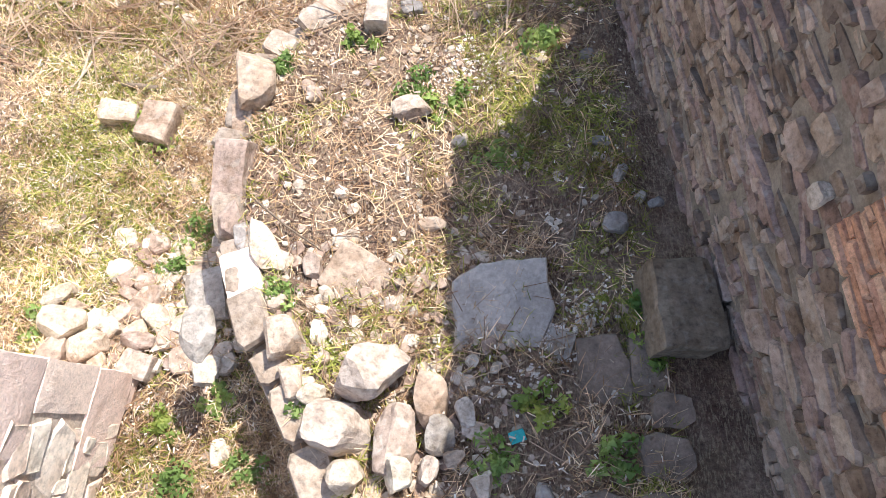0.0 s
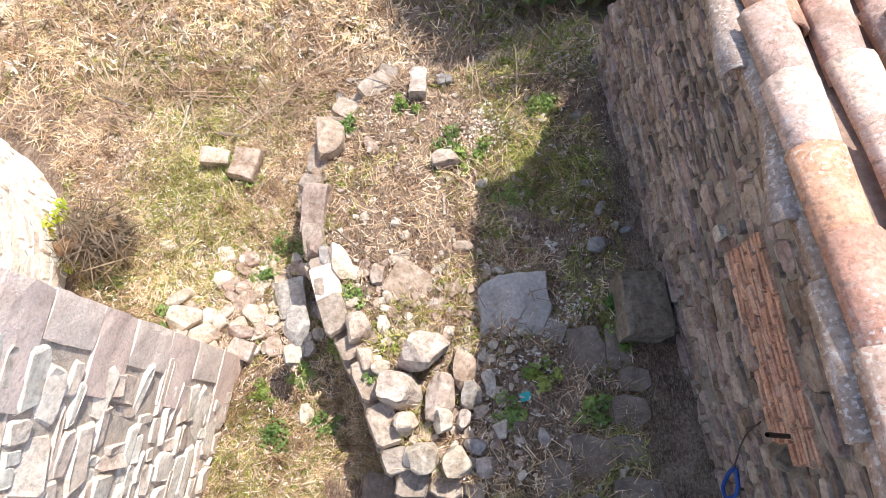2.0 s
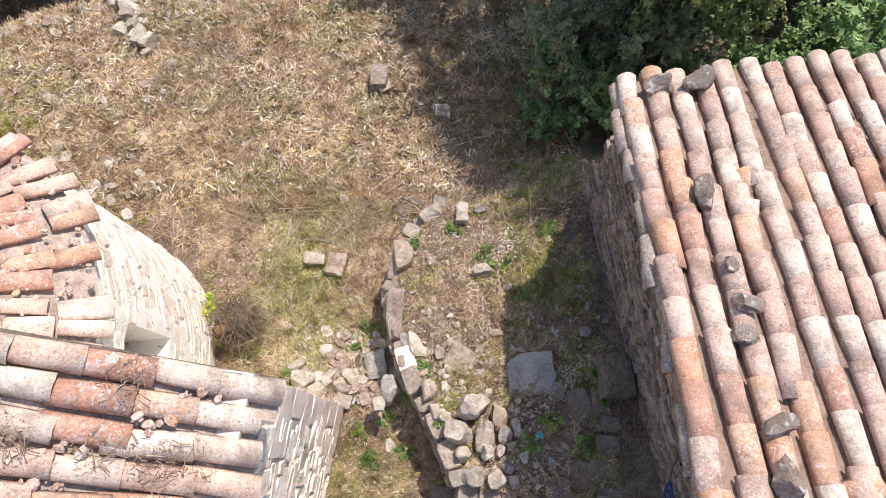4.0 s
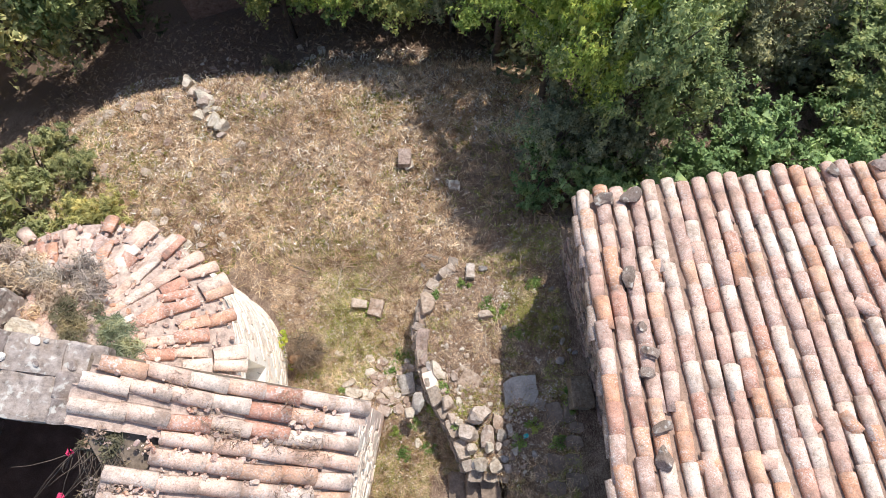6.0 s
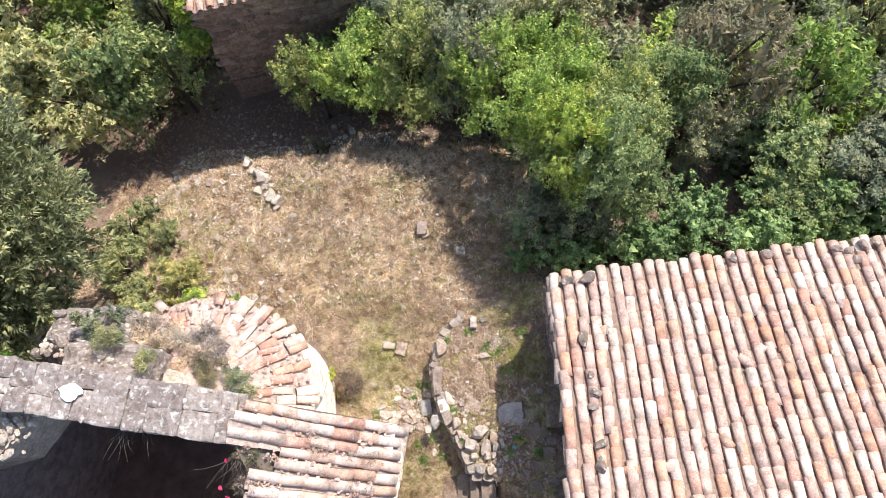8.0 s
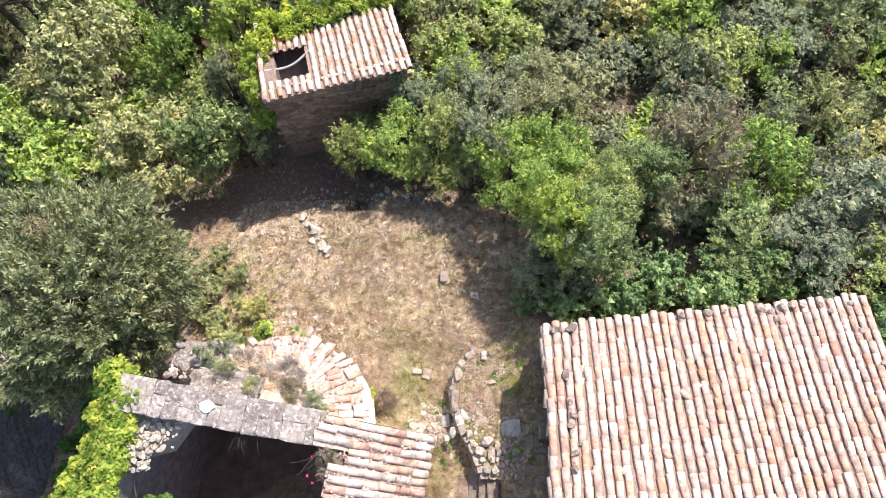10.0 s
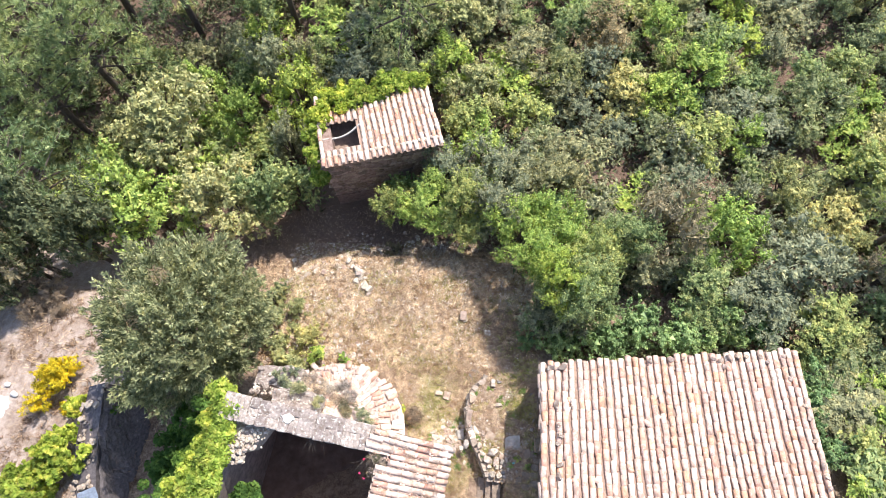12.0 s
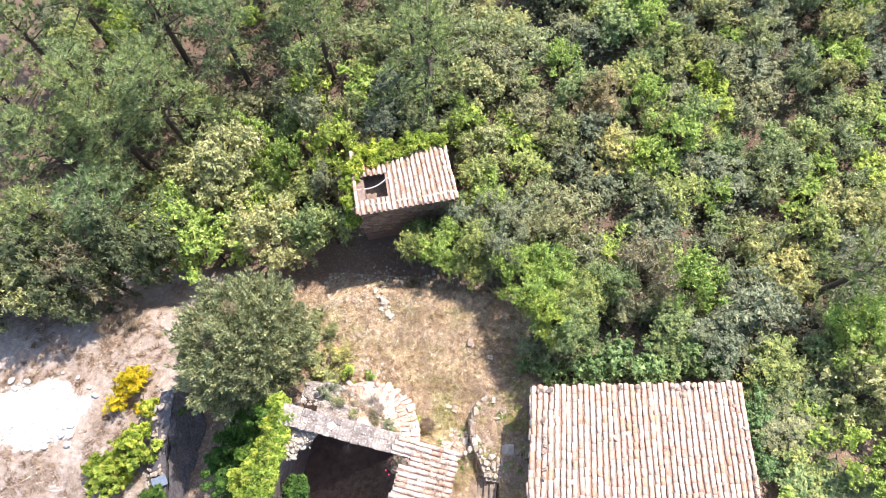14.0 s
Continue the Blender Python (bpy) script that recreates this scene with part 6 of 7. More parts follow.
def terrace_face():
    """Dry-stone facing under the terrace edge."""
    rng = random.Random(44)
    t = thing("terrace_wall", "low curved dry-stone wall holding the terrace", "wall", kind="structure")
    shapes = [mesh_of("stone", block_verts(rng, 0.96, 0.9, 1.0, 0.2, 0.14), BLOCK_FACES, M_DARKPALE) for _ in range(10)]
    for row in range(5):
        y = -0.5
        while y < 2.45:
            w = rng.uniform(0.12, 0.3)
            x = np.interp(y + w / 2, RIM_Y[1:], RIM_X[1:])
            dx = np.interp(y + w / 2 + 0.05, RIM_Y, RIM_X) - np.interp(y + w / 2 - 0.05, RIM_Y, RIM_X)
            top = -0.05 - 0.2 * (y - 0.7)
            z = top - 0.05 - row * 0.115
            if y > -0.45 or row < 4:
                part("stone", rng.choice(shapes), t, m=pose(x + 0.05 - 0.012 * row + rng.uniform(-0.02, 0.02), y + w / 2, z, rng.gauss(0, 3), rng.gauss(0, 3), -math.degrees(math.atan2(dx, 0.1)) + 90) @ Matrix.Diagonal((w, 0.2, 0.12, 1)))
            y += w
    x = -0.48
    while x < 0.0:
        w = rng.uniform(0.14, 0.24)
        for row in range(4):
            part("stone", rng.choice(shapes), t, m=pose(x + w / 2, -0.53 + rng.uniform(-0.02, 0.02), 0.08 - row * 0.13, 0, 0, rng.gauss(0, 4)) @ Matrix.Diagonal((w, 0.2, 0.13, 1)))
        x += w


terrace_face()


# ---- stones and broken tiles lying on the barn's roof ----
def roof_pos(x, y):
    return EAVE_Z - SLOPE * (y - EAVE_Y) + 0.12


for i, (x, y, k) in enumerate(((1.17, 2.76, 0.26), (1.47, 2.78, 0.27), (1.27, 1.66, 0.26), (1.32, 1.05, 0.14), (1.36, 0.77, 0.2), (1.30, 0.54, 0.18), (1.35, -0.01, 0.2), (1.32, -0.28, 0.24), (4.13, 3.16, 0.2), (4.74, 3.26, 0.22), (5.13, 3.30, 0.15))):
    thing("roof_stone", "dark lichen-spotted stone weighing down the tiles", "stone", pose(x, y, roof_pos(x, y) - 0.035, 14, 0, 37 * i), group="stones on the barn roof", data=boulder(500 + i, k * 1.02, k * 0.75, k * 0.55, M_BLACK if i < 9 else M_TAN, 0.85, 0.3))
for i, (x, y, k) in enumerate(((6.02, 3.37, 0.2), (6.23, 3.34, 0.22), (6.5, 3.4, 0.26), (6.76, 3.48, 0.24), (7.02, 3.5, 0.2), (6.31, 3.13, 0.22), (7.45, 3.53, 0.2), (7.64, 3.4, 0.18), (8.15, 3.6, 0.18), (8.16, 2.88, 0.16), (8.43, 2.1, 0.18), (8.46, 1.75, 0.2))):
    thing("roof_stone", "brown stone laid along the roof's edge", "stone", pose(x, y, roof_pos(x, y) - 0.035, 14, 0, 51 * i), group="stones on the barn roof", data=boulder(520 + i, k, k * 0.7, k * 0.5, M_TAN, 0.6, 0.24))
for i, (x, y, k) in enumerate(((8.44, 1.16, 0.2), (8.5, 0.94, 0.16), (8.5, 0.49, 0.2), (8.52, 0.2, 0.2), (8.52, -0.1, 0.18))):
    thing("roof_stone", "brown stone laid along the roof's edge", "stone", pose(x, y, roof_pos(x, y) - 0.035, 14, 0, 51 * i), group="stones on the barn roof", data=boulder(540 + i, k, k * 0.7, k * 0.5, M_TAN, 0.6, 0.24))
for i, (x, y) in enumerate(((4.15, 0.57), (3.28, -0.05), (3.94, 1.21), (2.39, -0.34), (1.85, -0.34), (2.9, 0.05), (4.22, 1.57), (1.62, 1.62), (1.62, 1.9))):
    src = tile_mesh(0.2 + 0.03 * (i % 3), 0.17, 0.15, 0.016, M_TILE, 600 + i)
    thing("tile_shard", "broken piece of clay tile on the roof", "tile", pose(x, y, roof_pos(x, y) - 0.05, -18 + 4 * (i % 3), 12 * (i % 2), 25 * i), group="broken tiles on the barn roof", data=src)


# ---- barn wall oddments ----
thing("wall_stone", "single white stone proud of the barn wall", "stone", pose(1.27, 0.76, 0.98, 0, 0, -8), data=boulder(90, 0.07, 0.1, 0.13, M_WHITE, 0.5, 0.2))


def cord(name, pts, r, material, label, category):
    c = bpy.data.curves.new(name, "CURVE")
    c.dimensions, c.bevel_depth, c.bevel_resolution = "3D", r, 2
    sp = c.splines.new("BEZIER")
    sp.bezier_points.add(len(pts) - 1)
    for bp, co in zip(sp.bezier_points, pts):
        bp.co, bp.handle_left_type, bp.handle_right_type = co, "AUTO", "AUTO"
    c.materials.append(material)
    return thing(name, label, category, data=c)


iron = plain_mat("rusty_iron", (0.09, 0.06, 0.05), 0.6, 0.3)
bar = cord("iron_bar", [(1.5, -0.27, 1.16), (1.36, -0.265, 1.24), (1.28, -0.26, 1.3)], 0.012, iron, "rusty iron bar sticking out of the barn wall", "bar")
loop = thing("blue_handle", "blue plastic loop hanging on a thin chain", "handle")
c1 = cord("loop", [(1.42, -0.43, 0.56), (1.42, -0.50, 0.42), (1.42, -0.58, 0.36), (1.42, -0.60, 0.46), (1.42, -0.55, 0.56), (1.42, -0.44, 0.57)], 0.012, plain_mat("blue_plastic", (0.03, 0.08, 0.30), 0.5, 0.1), "", "")
c2 = cord("chain", [(1.40, -0.2, 0.98), (1.40, -0.26, 0.8), (1.41, -0.43, 0.57)], 0.005, iron, "thin rusty chain", "")
c1.parent = c2.parent = loop
thing("wall_stone", "round dark stone set below the bricks", "stone", pose(1.44, -0.36, 1.0, 0, 0, -8), data=boulder(91, 0.16, 0.17, 0.2, M_DARK, 0.4, 0.15))
scrap = slab_mesh(2, 0.075, 0.05, 0.012, plain_mat("turquoise_plastic", (0.05, 0.45, 0.45), 0.4, 0.1), 3)
thing("plastic_scrap", "small turquoise plastic scrap on the ground", "litter", pose(0.33, -0.03, gz(0.33, -0.03) + 0.015, 5, 0, 20), data=scrap)


# ---- sticks and the cut log ----
def stick(pts, r, label, material, name="stick"):
    t = thing(name, label, "branch", data=limb_mesh(name, [[((x, y, gz(x, y) + dz), r * (1 - 0.6 * i / len(pts))) for i, (x, y, dz) in enumerate(pts)]], material))
    return t


stick([(-2.44, 2.86, 0.02), (-2.49, 2.6, 0.05), (-2.52, 2.35, 0.04), (-2.54, 2.1, 0.02)], 0.012, "thin bleached stick on the dry grass", M_PALEWOOD)
stick([(-2.47, 2.5, 0.03), (-2.52, 2.35, 0.05), (-2.62, 2.2, 0.02)], 0.009, "thin bleached stick on the dry grass", M_PALEWOOD)
stick([(-1.87, 2.52, 0.03), (-1.95, 2.4, 0.03), (-2.06, 2.33, 0.03)], 0.018, "short grey weathered branch", M_PALEWOOD)
stick([(-1.97, 2.27, 0.03), (-2.1, 2.29, 0.04), (-2.24, 2.31, 0.03)], 0.026, "thick brown weathered branch", M_WOOD)
stick([(0.76, 1.34, 0.02), (0.71, 1.12, 0.03), (0.65, 0.88, 0.02)], 0.008, "thin dry stalk on the shaded ground", M_WOOD)
stick([(-0.19, 1.42, 0.02), (-0.185, 1.34, 0.03), (-0.19, 1.26, 0.02)], 0.012, "short pale stick on the terrace", M_PALEWOOD)
stick([(-1.68, 3.55, 0.02), (-1.62, 3.3, 0.04), (-1.56, 3.0, 0.02)], 0.008, "thin dry stalk on the grass", M_PALEWOOD)
stick([(-3.4, 2.75, 0.04), (-3.1, 2.62, 0.04), (-2.9, 2.6, 0.03)], 0.02, "curved brown branch on the grass", M_WOOD)
stick([(-0.95, 1.12, 0.1), (-0.8, 1.0, 0.04), (-0.6, 0.86, 0.03)], 0.007, "dead stalk across the terrace stones", M_WOOD)
log = thing("cut_log", "short cut log with fibrous roots beside the apse", "log", pose(-3.02, 1.12, -0.42, -62, 0, 130))
part("log", limb_mesh("log", [[((0, 0, -0.35), 0.085), ((0, 0, 0), 0.07), ((0, 0, 0.1), 0.06), ((0, 0, 0.102), 0.001)]], plain_mat("brown_rotten_wood", (0.27, 0.155, 0.085), 0.9, 0.5, 20)), log)
stalk_rng = np.random.default_rng(71)
part("root_mass", quads_mesh("root_mass", leaves(np.array([(0.0, 0.05, -0.1), (0.05, 0.1, -0.25), (-0.1, 0.1, -0.2)]), np.array([0.22, 0.27, 0.27]), 330, 0.17, stalk_rng, slim=0.03, tri=False), M_DRY), log, "shaggy brown root fibres")


# ---- weeds: leafy green tufts ----

def weed(x, y, r, h, leaf, label, seed, size=0.022, n=10, per=26, z=None, slim=0.55):
    rng = np.random.default_rng(seed)
    cs = np.array([(rng.normal() * r * 0.45, rng.normal() * r * 0.45, rng.uniform(0.2, 1) * h) for _ in range(n)])
    t = thing("weed", label, "plant", pose(x, y, (gz(x, y) if z is None else z) - 0.01))
    part("stem", limb_mesh("stem", [[((0, 0, -0.02), 0.006), (tuple(c * 0.5), 0.004), (tuple(c), 0.002)] for c in cs], M_WOOD if slim < 0.2 else leaf), t)
    part("leaves", quads_mesh("leaves", leaves(cs, np.full(n, r * 0.42), per, size, rng, slim=slim, flat=0.6), leaf), t)
    return t


for i, (x, y, r) in enumerate(((-0.16, 1.86, 0.13), (0.02, 1.78, 0.14), (-1.53, 1.1, 0.16), (-0.80, 0.65, 0.1), (-2.01, 1.88, 0.2), (0.6, 2.21, 0.13), (0.29, 1.43, 0.12), (-0.90, 0.6, 0.1), (-0.5, 2.2, 0.08), (-0.93, 2.02, 0.09), (1.0, 0.35, 0.1), (0.78, -0.12, 0.12), (0.45, 0.1, 0.1))):
    weed(x, y, r, 0.07, M_WEED, "low leafy green weed between the stones", 100 + i)
for i, (x, y, r) in enumerate(((-0.97, 0.34, 0.1), (0.24, -0.12, 0.12), (-1.6, 0.95, 0.12), (-1.4, -0.3, 0.14), (-1.0, -0.2, 0.12), (-2.95, 1.3, 0.16), (-2.8, 0.95, 0.14), (-2.3, 0.6, 0.12), (-1.25, 0.15, 0.1), (0.95, 0.6, 0.08), (-0.6, 0.1, 0.09), (-1.5, 0.0, 0.1))):
    weed(x, y, r, 0.07, M_WEED, "low leafy green weed on the dry ground", 120 + i)
weed(-3.36, 1.24, 0.24, 0.3, M_IVY, "fresh green shoots growing beside the cut log", 140, 0.045, 16, 26)
CHT = lambda x, y, z: CH @ Vector((x, y, z))
for i, (x, y, z, r, m) in enumerate(((-1.85, -0.6, 3.98, 0.18, M_DUSTY), (-1.7, -1.0, 3.9, 0.18, M_DRY), (-1.75, -0.6, 3.82, 0.16, M_OLIVE), (-1.3, -0.5, 3.6, 0.15, M_DRY), (-0.95, -0.72, 3.42, 0.16, M_DRY), (-0.4, -0.45, 3.15, 0.18, M_DRY), (-1.25, -1.0, 3.55, 0.14, M_DRY), (-2.35, 0.2, 3.05, 0.2, M_OLIVE), (-3.0, 0.75, 2.75, 0.16, M_TWIG), (-3.9, 0.9, 2.5, 0.2, M_TWIG), (-4.3, 0.55, 3.6, 0.2, M_OLIVE), (-3.7, 0.35, 3.6, 0.16, M_OLIVE), (-4.7, 0.9, 2.35, 0.3, M_OLIVE), (-2.6, 0.35, 2.9, 0.14, M_OLIVE), (-3.4, 0.5, 2.75, 0.3, M_TWIG), (-3.7, 0.75, 2.6, 0.3, M_TWIG), (-4.0, 0.5, 2.75, 0.3, M_TWIG), (-3.3, 0.95, 2.5, 0.28, M_TWIG), (-4.2, 0.95, 2.4, 0.3, M_TWIG), (-4.5, 0.7, 2.5, 0.3, M_TWIG), (-3.0, 0.35, 2.9, 0.2, M_DUSTY))):
    p = CHT(x, y, z)
    w = weed(p.x, p.y, r, 0.1, m, "dry wispy weed growing on the ruin", 150 + i, 0.075, 14, 70, p.z - 0.06, 0.07)
    if i < 7:
        fr = np.random.default_rng(40 + i)
        part("flower_heads", quads_mesh("flower_heads", leaves(fr.normal(size=(9, 3)) * (r * 0.5, r * 0.5, 0.04) + (0, 0, 0.13), np.full(9, 0.05), 26, 0.02, fr), M_FLOWER), w, "faded pink flower heads", kind="stuff")


# ---- straw, grass and stone chips ----
def strands(name, n, region, length, width, material, seed, label, accept, lean=0.25, kind="stuff"):
    rng = np.random.default_rng(seed)
    x0, x1, y0, y1 = region
    px, py = rng.uniform(x0, x1, n), rng.uniform(y0, y1, n)
    keep = [i for i in range(n) if accept(px[i], py[i])]
    px, py = px[keep], py[keep]
    n = len(px)
    pz = np.array([gz(a, b) for a, b in zip(px, py)])
    ln = rng.uniform(*length, n) / 2
    clump = np.array([noise.noise(Vector((a * 1.3, b * 1.3, 7))) for a, b in zip(px, py)])
    yaw = rng.uniform(0, 2 * math.pi, n) * 0.9 + clump * 3
    pit = np.abs(rng.normal(0, lean, n))
    w = rng.uniform(0.6, 1.4, n) * width / 2
    d = np.stack([np.cos(yaw) * np.cos(pit), np.sin(yaw) * np.cos(pit), np.sin(pit)], 1)
    s = np.stack([-np.sin(yaw), np.cos(yaw), rng.normal(0, 0.4, n)], 1)
    tuft = np.array([max(0.0, noise.noise(Vector((a * 3.1, b * 3.1, 17)))) for a, b in zip(px, py)])
    p = np.stack([px, py, pz + 0.006 + ln * np.sin(pit) + rng.uniform(0, 1, n) ** 2 * (0.04 + 10 * width * tuft)], 1)
    a, b = p - d * ln[:, None], p + d * ln[:, None]
    sw = s * w[:, None]
    thing(name, label, name.replace("_", " "), kind=kind, data=quads_mesh(name, np.stack([a - sw, a + sw, b + sw * 0.5, b - sw * 0.5], 1), material))


def bare(x, y):
    """Where the ground is taken up by walls."""
    c = CH.inverted() @ Vector((x, y, 0))
    return (-6.1 < c.x < 0.03 and c.y < 0.02) or (c.x + 3.25) ** 2 + (c.y + 0.09) ** 2 < 3.5 or x > 1.06 and y < 2.8 or (-1.02 < x < 0 and y < -0.55)


def dry(x, y):
    t = noise.noise(Vector((x * 0.9, y * 0.9, 2))) + 0.5 * noise.noise(Vector((x * 3, y * 3, 4)))
    on = x > np.interp(y, RIM_Y, RIM_X) and y < 2.5
    return not bare(x, y) and random_at(x, y) < ((0.14 if x > 0.05 or y < 0.75 else 0.36) if on else 0.2 if mossy_shade(x, y) else 0.66) * (0.75 + 0.6 * t)


def mossy_shade(x, y):
    """Mossy ground between the terrace, the barn's corner and the trees; pale straw is thinned here to deepen its
    shade.
    """
    return x > -0.35 - 0.5 * (y - 2.6) / 2.4 and 2.4 < y < 5.2


def random_at(x, y):
    return (math.sin(x * 127.1 + y * 311.7) * 43758.5453) % 1.0


def green(x, y):
    t = noise.noise(Vector((x * 1.1, y * 1.1, 12))) + 0.5 * noise.noise(Vector((x * 4, y * 4, 14)))
    side = 0.4 if (x > 0.05 and y > 0.75) or x < -1.5 or mossy_shade(x, y) else 0.0
    return not bare(x, y) and random_at(x, y) < t * 1.3 + 0.05 + side


def tufts(name, n, per, region, length, width, material, seed, label, accept, spread=0.7):
    """Grass tufts: blades that fan out from one root."""
    rng = np.random.default_rng(seed)
    x0, x1, y0, y1 = region
    root = []
    while len(root) < n:
        x, y = rng.uniform(x0, x1), rng.uniform(y0, y1)
        if accept(x, y):
            root.append((x, y, gz(x, y)))
    root = np.array(root)
    big = rng.uniform(0.5, 1.3, n)
    c = np.repeat(root, per, 0)
    k = np.repeat(big, per)[:, None]
    m = len(c)
    c[:, :2] += rng.normal(size=(m, 2)) * length[1] * 0.22 * k
    lean = np.repeat(rng.normal(size=(n, 3)) * (0.5, 0.5, 0), per, 0)
    d = rng.normal(size=(m, 3)) * (spread, spread, 0.2) + (0, 0, 0.55) + lean
    d[:, 2] = np.abs(d[:, 2])
    d /= np.linalg.norm(d, axis=1, keepdims=True)
    side = np.cross(d, rng.normal(size=(m, 3)))
    side /= np.linalg.norm(side, axis=1, keepdims=True) + 1e-9
    w = width * rng.uniform(0.6, 1.3, (m, 1))
    tip = c + d * rng.uniform(*length, (m, 1)) * k
    thing(name, label, name.replace("_", " "), kind="stuff", data=quads_mesh(name, np.stack([c - side * w, c + side * w, tip], 1), material))


def open_ground(x, y):
    on = x > np.interp(y, RIM_Y, RIM_X) and y < 2.5
    t = noise.noise(Vector((x * 0.8, y * 0.8, 31))) + 0.5 * noise.noise(Vector((x * 2.6, y * 2.6, 33)))
    return not bare(x, y) and random_at(x, y) < (0.12 if on else 0.1 if mossy_shade(x, y) else 0.45) + 0.7 * t


def green_patch(x, y):
    t = noise.noise(Vector((x * 1.1, y * 1.1, 12))) + 0.6 * noise.noise(Vector((x * 4, y * 4, 14)))
    on = np.interp(y, RIM_Y, RIM_X) < x < 0.1 and y < 2.5
    return not bare(x, y) and random_at(x, y) < (0.06 if on else 0.42 if x < -1.2 else 0.28) + t * 0.9


tufts("straw_tufts", 2600, 30, (-8.6, 1.0, 2.6, 7.6), (0.06, 0.2), 0.0075, M_STRAW, 61, "tangled golden tufts of dry grass over the clearing", open_ground)
tufts("straw_tufts", 2200, 22, (-3.6, 1.0, -1.2, 3.2), (0.04, 0.15), 0.0028, M_STRAW, 62, "tangled dry grass tufts on the near ground", open_ground)
tufts("grass_tufts", 5000, 16, (-3.6, 1.0, -1.2, 3.2), (0.02, 0.07), 0.004, M_GRASS, 63, "low yellow-green grass tufts near the terrace", green_patch, 0.9)
tufts("grass_tufts", 2000, 18, (-8.5, 1.0, 2.6, 6.4), (0.04, 0.12), 0.008, M_GRASS, 64, "low green grass tufts in the clearing", green_patch, 0.9)
tufts("dry_tufts", 900, 22, (-23, -12.4, -3.5, 5.0), (0.1, 0.35), 0.012, M_DRYSTALK, 65, "dead brown grass tufts on the slope", lambda x, y: noise.noise(Vector((x * 0.6, y * 0.6, 8))) > -0.1)
strands("straw", 72000, (-3.6, 1.1, -1.4, 3.4), (0.02, 0.12), 0.0045, M_STRAW, 1, "matted dry straw over the near ground", dry)
strands("straw", 62000, (-10.2, 1.1, 3.2, 7.3), (0.05, 0.2), 0.0095, M_STRAW, 2, "matted dry straw over the clearing", dry)
strands("fallen_leaves", 5500, (-10.5, 1.0, 6.5, 9.8), (0.03, 0.12), 0.03, M_DRYSTALK, 91, "brown fallen leaves and twigs under the trees", lambda x, y: not bare(x, y), 0.4)
strands("straw", 14000, (-8.0, -3.2, 2.2, 4.2), (0.06, 0.24), 0.007, M_STRAW, 3, "matted dry straw beside the apse", dry)
strands("dry_litter", 34000, (-3.6, 1.1, -1.4, 3.2), (0.008, 0.035), 0.008, M_LITTER, 81, "bleached leaf litter and grit over the near ground", lambda x, y: not bare(x, y) and random_at(y, x) < (0.25 if x > np.interp(y, RIM_Y, RIM_X) and y < 2.6 else 1.0), 0.4)
strands("dry_litter", 22000, (-8.6, 1.1, 3.0, 8.0), (0.03, 0.09), 0.02, M_LITTER, 82, "bleached leaf litter over the clearing", lambda x, y: not bare(x, y) and not mossy_shade(x, y), 0.4)
strands("grass", 50000, (-3.6, 1.1, -1.4, 3.4), (0.03, 0.1), 0.0045, M_GRASS, 4, "short green grass among the straw", green, 0.6)
strands("grass", 12000, (-8.6, 1.3, 3.2, 8.0), (0.05, 0.16), 0.008, M_GRASS, 5, "short green grass over the clearing", green, 0.5)
strands("brush_stalks", 5200, (-6.4, -0.4, 2.3, 6.6), (0.2, 0.55), 0.011, M_DRYSTALK, 7, "tangle of dead brown stalks in the clearing", lambda x, y: not bare(x, y) and noise.noise(Vector((x * 0.9, y * 0.9, 40))) + 0.5 * noise.noise(Vector((x * 3, y * 3, 41))) > (-0.1 if (x + 3.0) ** 2 + (y - 3.9) ** 2 < 2.5 else 0.2), 0.2)
strands("brush_stalks", 900, (-0.9, 1.1, 2.4, 5.0), (0.2, 0.5), 0.008, M_DRYSTALK, 8, "dead stalks in the shade of the trees", lambda x, y: not bare(x, y), 0.25)
strands("brush_stalks", 700, (-1.0, 0.9, -0.5, 2.4), (0.1, 0.35), 0.004, M_DRYSTALK, 9, "dead brown stalks on the terrace", lambda x, y: not bare(x, y), 0.15)
strands("dry_grass", 9000, (-24, -12, -4, 7), (0.1, 0.4), 0.012, M_STRAW, 6, "thin dry grass on the lower slope", lambda x, y: random_at(x, y) < 0.35 + noise.noise(Vector((x * 0.5, y * 0.5, 3))), 0.5)


def chips(name, n, region, size, seed, label, accept, material):
    rng = random.Random(seed)
    v, f = [], []
    x0, x1, y0, y1 = region
    for _ in range(n):
        x, y = rng.uniform(x0, x1), rng.uniform(y0, y1)
        if bare(x, y) or not accept(x, y, rng):
            continue
        k = rng.uniform(0.4, 1.0) ** 2 * size
        m = pose(x, y, gz(x, y) + k * 0.15, rng.uniform(-20, 20), rng.uniform(-20, 20), rng.uniform(0, 360))
        k0 = len(v)
        v += [tuple(m @ Vector(p)) for p in block_verts(rng, k, k * rng.uniform(0.5, 1), k * rng.uniform(0.3, 0.6), 0.3, 0.2)]
        f += [tuple(k0 + i for i in q) for q in BLOCK_FACES]
    thing(name, label, "pebbles", kind="stuff", data=mesh_of(name, v, f, material))


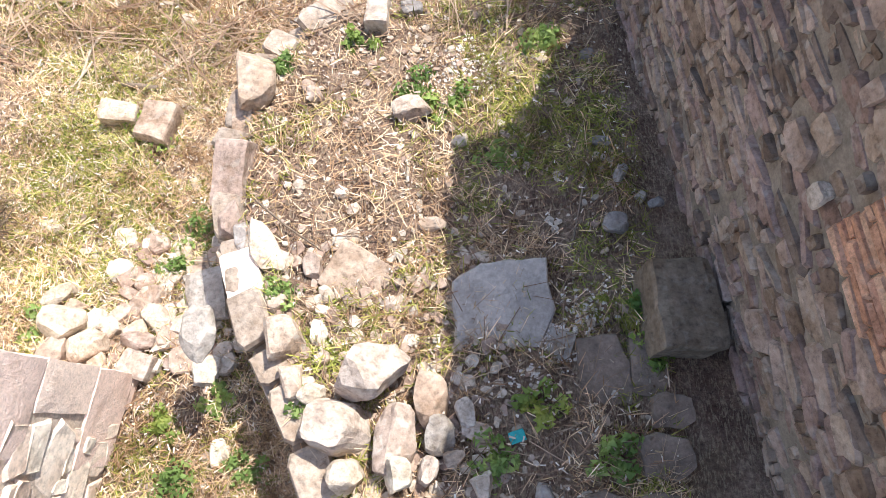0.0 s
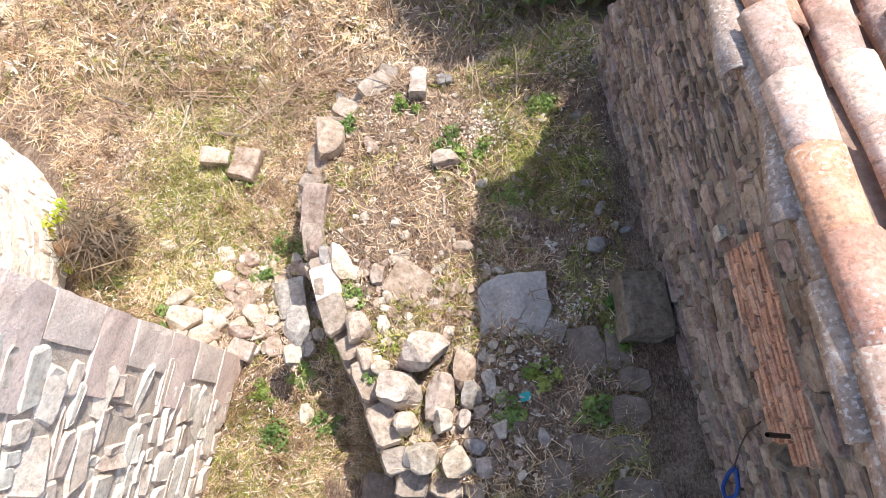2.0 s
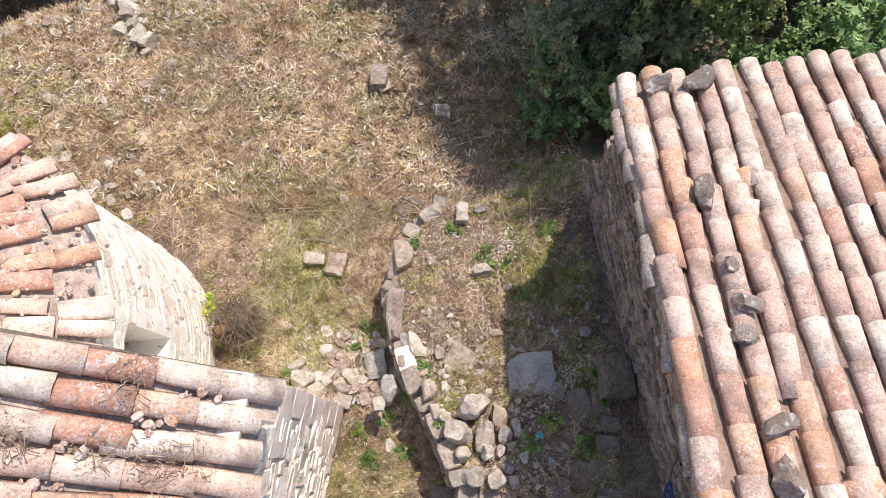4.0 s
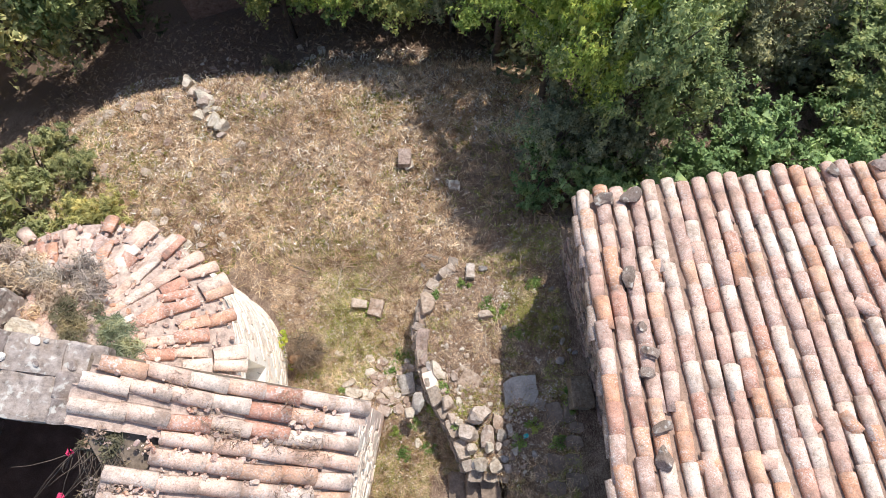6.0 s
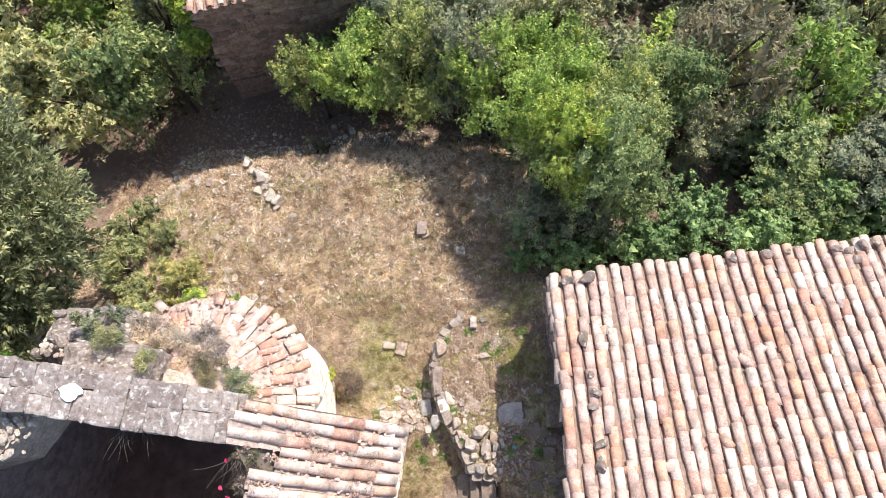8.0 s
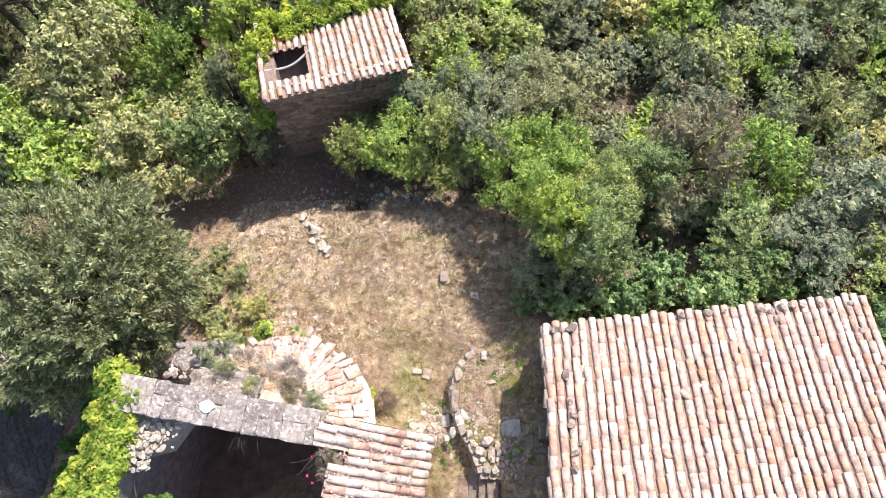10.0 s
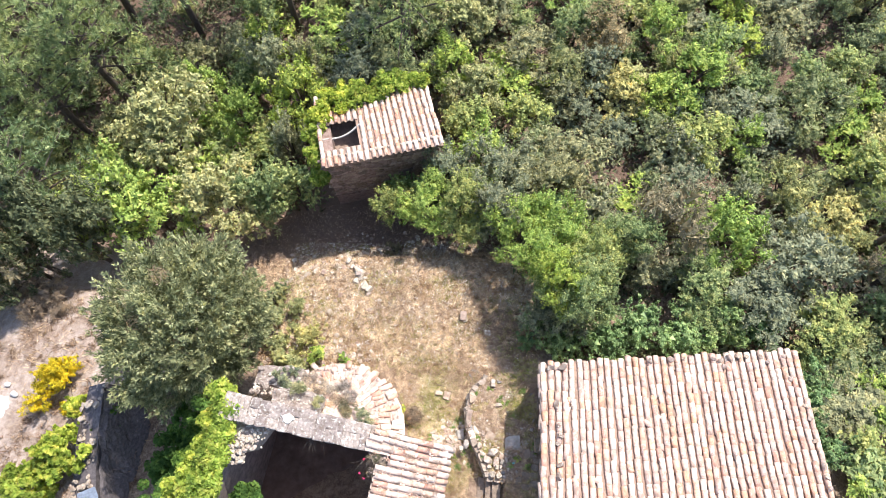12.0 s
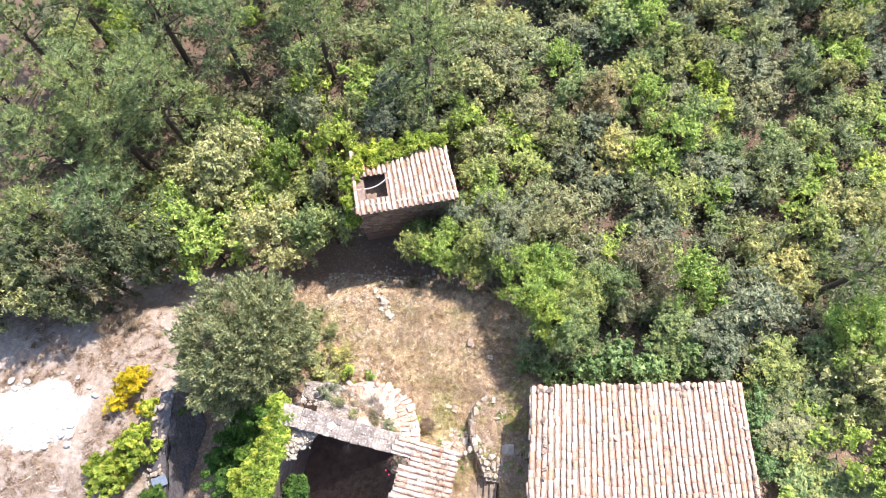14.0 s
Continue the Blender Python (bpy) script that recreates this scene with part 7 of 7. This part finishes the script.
chips("pebbles", 1300, (-1.1, 0.95, -0.6, 2.6), 0.05, 1, "small pale stone chips on the terrace", lambda x, y, r: x > np.interp(y, RIM_Y, RIM_X) + 0.08 and r.random() < (1.0 if x < 0.1 else 0.55), M_CHIP)
chips("pebbles", 700, (-0.95, 0.3, -0.55, 0.9), 0.075, 2, "rubble between the terrace stones", lambda x, y, r: x > np.interp(y, RIM_Y, RIM_X) + 0.05, M_CHIP)
chips("pebbles", 1500, (-3.6, -1.2, -0.8, 3.4), 0.05, 3, "scattered white stone chips in the straw", lambda x, y, r: r.random() < (0.8 if y < 1.2 else 0.4), M_CHIP)
chips("rubble", 360, (-8.4, -4.6, 2.2, 4.6), 0.2, 4, "fallen rubble and tile beside the apse", lambda x, y, r: r.random() < 1.2 - abs(y - 3.1) / 1.2, M_CHIP)
chips("rubble", 260, (-8.9, -3.6, 4.6, 8.6), 0.2, 5, "scattered stones at the clearing's edge", lambda x, y, r: r.random() < 0.4 + 0.5 * (6.2 < y < 7.8), M_CHIP)
chips("rubble", 700, (-6.5, 0.8, 3.0, 7.5), 0.07, 6, "scattered small stones in the clearing", lambda x, y, r: r.random() < 0.5, M_CHIP)


def tile_rubble():
    """Crumbled tile and mortar between the fanned tiles of the apse."""
    rng = random.Random(6)
    v, f = [], []
    for _ in range(900):
        q, s = math.pi * rng.random(), math.sqrt(rng.random()) * 1.75
        z = 1.99 + (1.85 - s) / 1.85 * 0.97
        p = CH @ Vector((-3.25 + s * math.cos(q), -0.09 + s * math.sin(q), z))
        if (CH.inverted() @ p).y < 0.02:
            continue
        k = rng.uniform(0.3, 1) ** 2 * 0.075
        m = pose(*p, rng.uniform(-30, 30), rng.uniform(-30, 30), rng.uniform(0, 360))
        k0 = len(v)
        v += [tuple(m @ Vector(c)) for c in block_verts(rng, k, k * 0.7, k * 0.4, 0.3, 0.2)]
        f += [tuple(k0 + i for i in c) for c in BLOCK_FACES]
    thing("tile_rubble", "crumbled clay tile and mortar on the apse roof", "rubble", kind="stuff", data=mesh_of("tile_rubble", v, f, M_TILE_J))


tile_rubble()
chips("pebbles", 700, (-23, -12.5, -3.5, 5.5), 0.16, 9, "pale stones scattered over the dry slope", lambda x, y, r: r.random() < 0.3 + 0.8 * noise.noise(Vector((x * 0.5, y * 0.5, 5))), M_CHIP)


def roof_debris():
    """Broken tile, mortar and dead weeds lying in the channels of the chapel's roof."""
    rng = random.Random(16)
    v, f = [], []
    for _ in range(2200):
        row = rng.randrange(1, 23)
        x = rng.uniform(-1.9 if row < 3 else -1.6, -0.1)
        if noise.noise(Vector((x * 1.6, row * 2.3, 5))) < -0.05:
            continue
        y = -0.06 - 0.176 * (row - 0.5) + rng.gauss(0, 0.03)
        p = CH @ Vector((x, y, 3.0 - 0.55 * x + 0.06 + rng.uniform(0, 0.07)))
        k = rng.uniform(0.3, 1) ** 2 * 0.07
        m = pose(*p, rng.uniform(-40, 40), rng.uniform(-40, 40), rng.uniform(0, 360))
        k0 = len(v)
        v += [tuple(m @ Vector(c)) for c in block_verts(rng, k, k * 0.7, k * 0.4, 0.3, 0.2)]
        f += [tuple(k0 + i for i in c) for c in BLOCK_FACES]
    thing("roof_debris", "crumbled tile and mortar in the roof channels", "rubble", kind="stuff", data=mesh_of("roof_debris", v, f, M_TILE_J))
    fr = np.random.default_rng(77)
    c = []
    for _ in range(150):
        row, x = fr.integers(1, 23), fr.uniform(-1.6, -0.1)
        if noise.noise(Vector((x * 1.3, row * 1.9, 15))) > 0:
            c.append(tuple(CH @ Vector((x, -0.06 - 0.176 * (row - 0.5), 3.0 - 0.55 * x + 0.13))))
    thing("dead_weeds", "brown dead weeds matted in the roof channels", "weeds", kind="stuff", data=quads_mesh("dead_weeds", leaves(np.array(c), np.full(len(c), 0.14), 60, 0.05, fr, slim=0.07, flat=0.45), M_DRYSTALK))


roof_debris()


def hanging_twigs(x, y, z, n, seed, label):
    """Dead twigs that hang over the broken edge of the nave."""
    rng = random.Random(seed)
    paths = []
    for _ in range(n):
        p = Vector((x + rng.uniform(-0.2, 0.2), y, z))
        d = Vector((rng.uniform(-0.5, 0.5), -0.6 - rng.random() * 0.5, rng.uniform(-0.3, 0.5)))
        path = []
        for i in range(5):
            path.append((tuple(CH @ p), 0.005 * (1 - i / 6)))
            p = p + d * 0.09
            d = d + Vector((rng.gauss(0, 0.25), rng.gauss(0, 0.25), rng.gauss(0, 0.2) - 0.15))
        paths.append(path)
    thing("dead_twigs", label, "twigs", kind="stuff", data=limb_mesh("dead_twigs", paths, M_BARK))


hanging_twigs(-3.35, -0.5, 4.0, 22, 1, "grey dead twigs hanging from the gable coping")
hanging_twigs(-1.85, -0.75, 3.95, 34, 2, "bare twigs at the broken roof edge")
pink = np.random.default_rng(5)
for px, py, pz in ((-2.05, -0.8, 4.0), (-2.1, -1.15, 3.85), (-1.95, -1.25, 3.92)):
    q = CH @ Vector((px, py, pz))
    thing("pink_flower", "small bright pink flower on a bare twig", "flower", pose(*q), data=quads_mesh("pink_flower", leaves(np.zeros((1, 3)), np.array([0.03]), 16, 0.022, pink), plain_mat("pink_petal", (0.7, 0.06, 0.16), 0.6, 0.1)))
chips("rubble", 170, (-1.95, -1.0, 0.3, 1.15), 0.15, 12, "broken white stones fallen beside the terrace", lambda x, y, r: x < np.interp(y, RIM_Y, RIM_X) - 0.05, M_CHIP)
M_LIME = stone_mat("lime_crumbs", [(0.74, 0.70, 0.66), (0.66, 0.60, 0.55), (0.80, 0.77, 0.73)], 0.2, True)
for i, (x, y, r, n) in enumerate(((0.12, 2.04, 0.16, 420), (0.70, 0.54, 0.11, 160), (0.54, 0.41, 0.10, 120), (0.45, 3.37, 0.26, 260), (0.42, 0.2, 0.1, 90))):
    chips("lime_crumbs", n * 4, (x - 2 * r, x + 2 * r, y - 2 * r, y + 2 * r), 0.026, 30 + i, "patch of crumbled white lime on the ground", lambda a, b, rg, x=x, y=y, r=r: rg.random() < 1.1 * math.exp(-((a - x) ** 2 + (b - y) ** 2) / (r * r)), M_LIME)
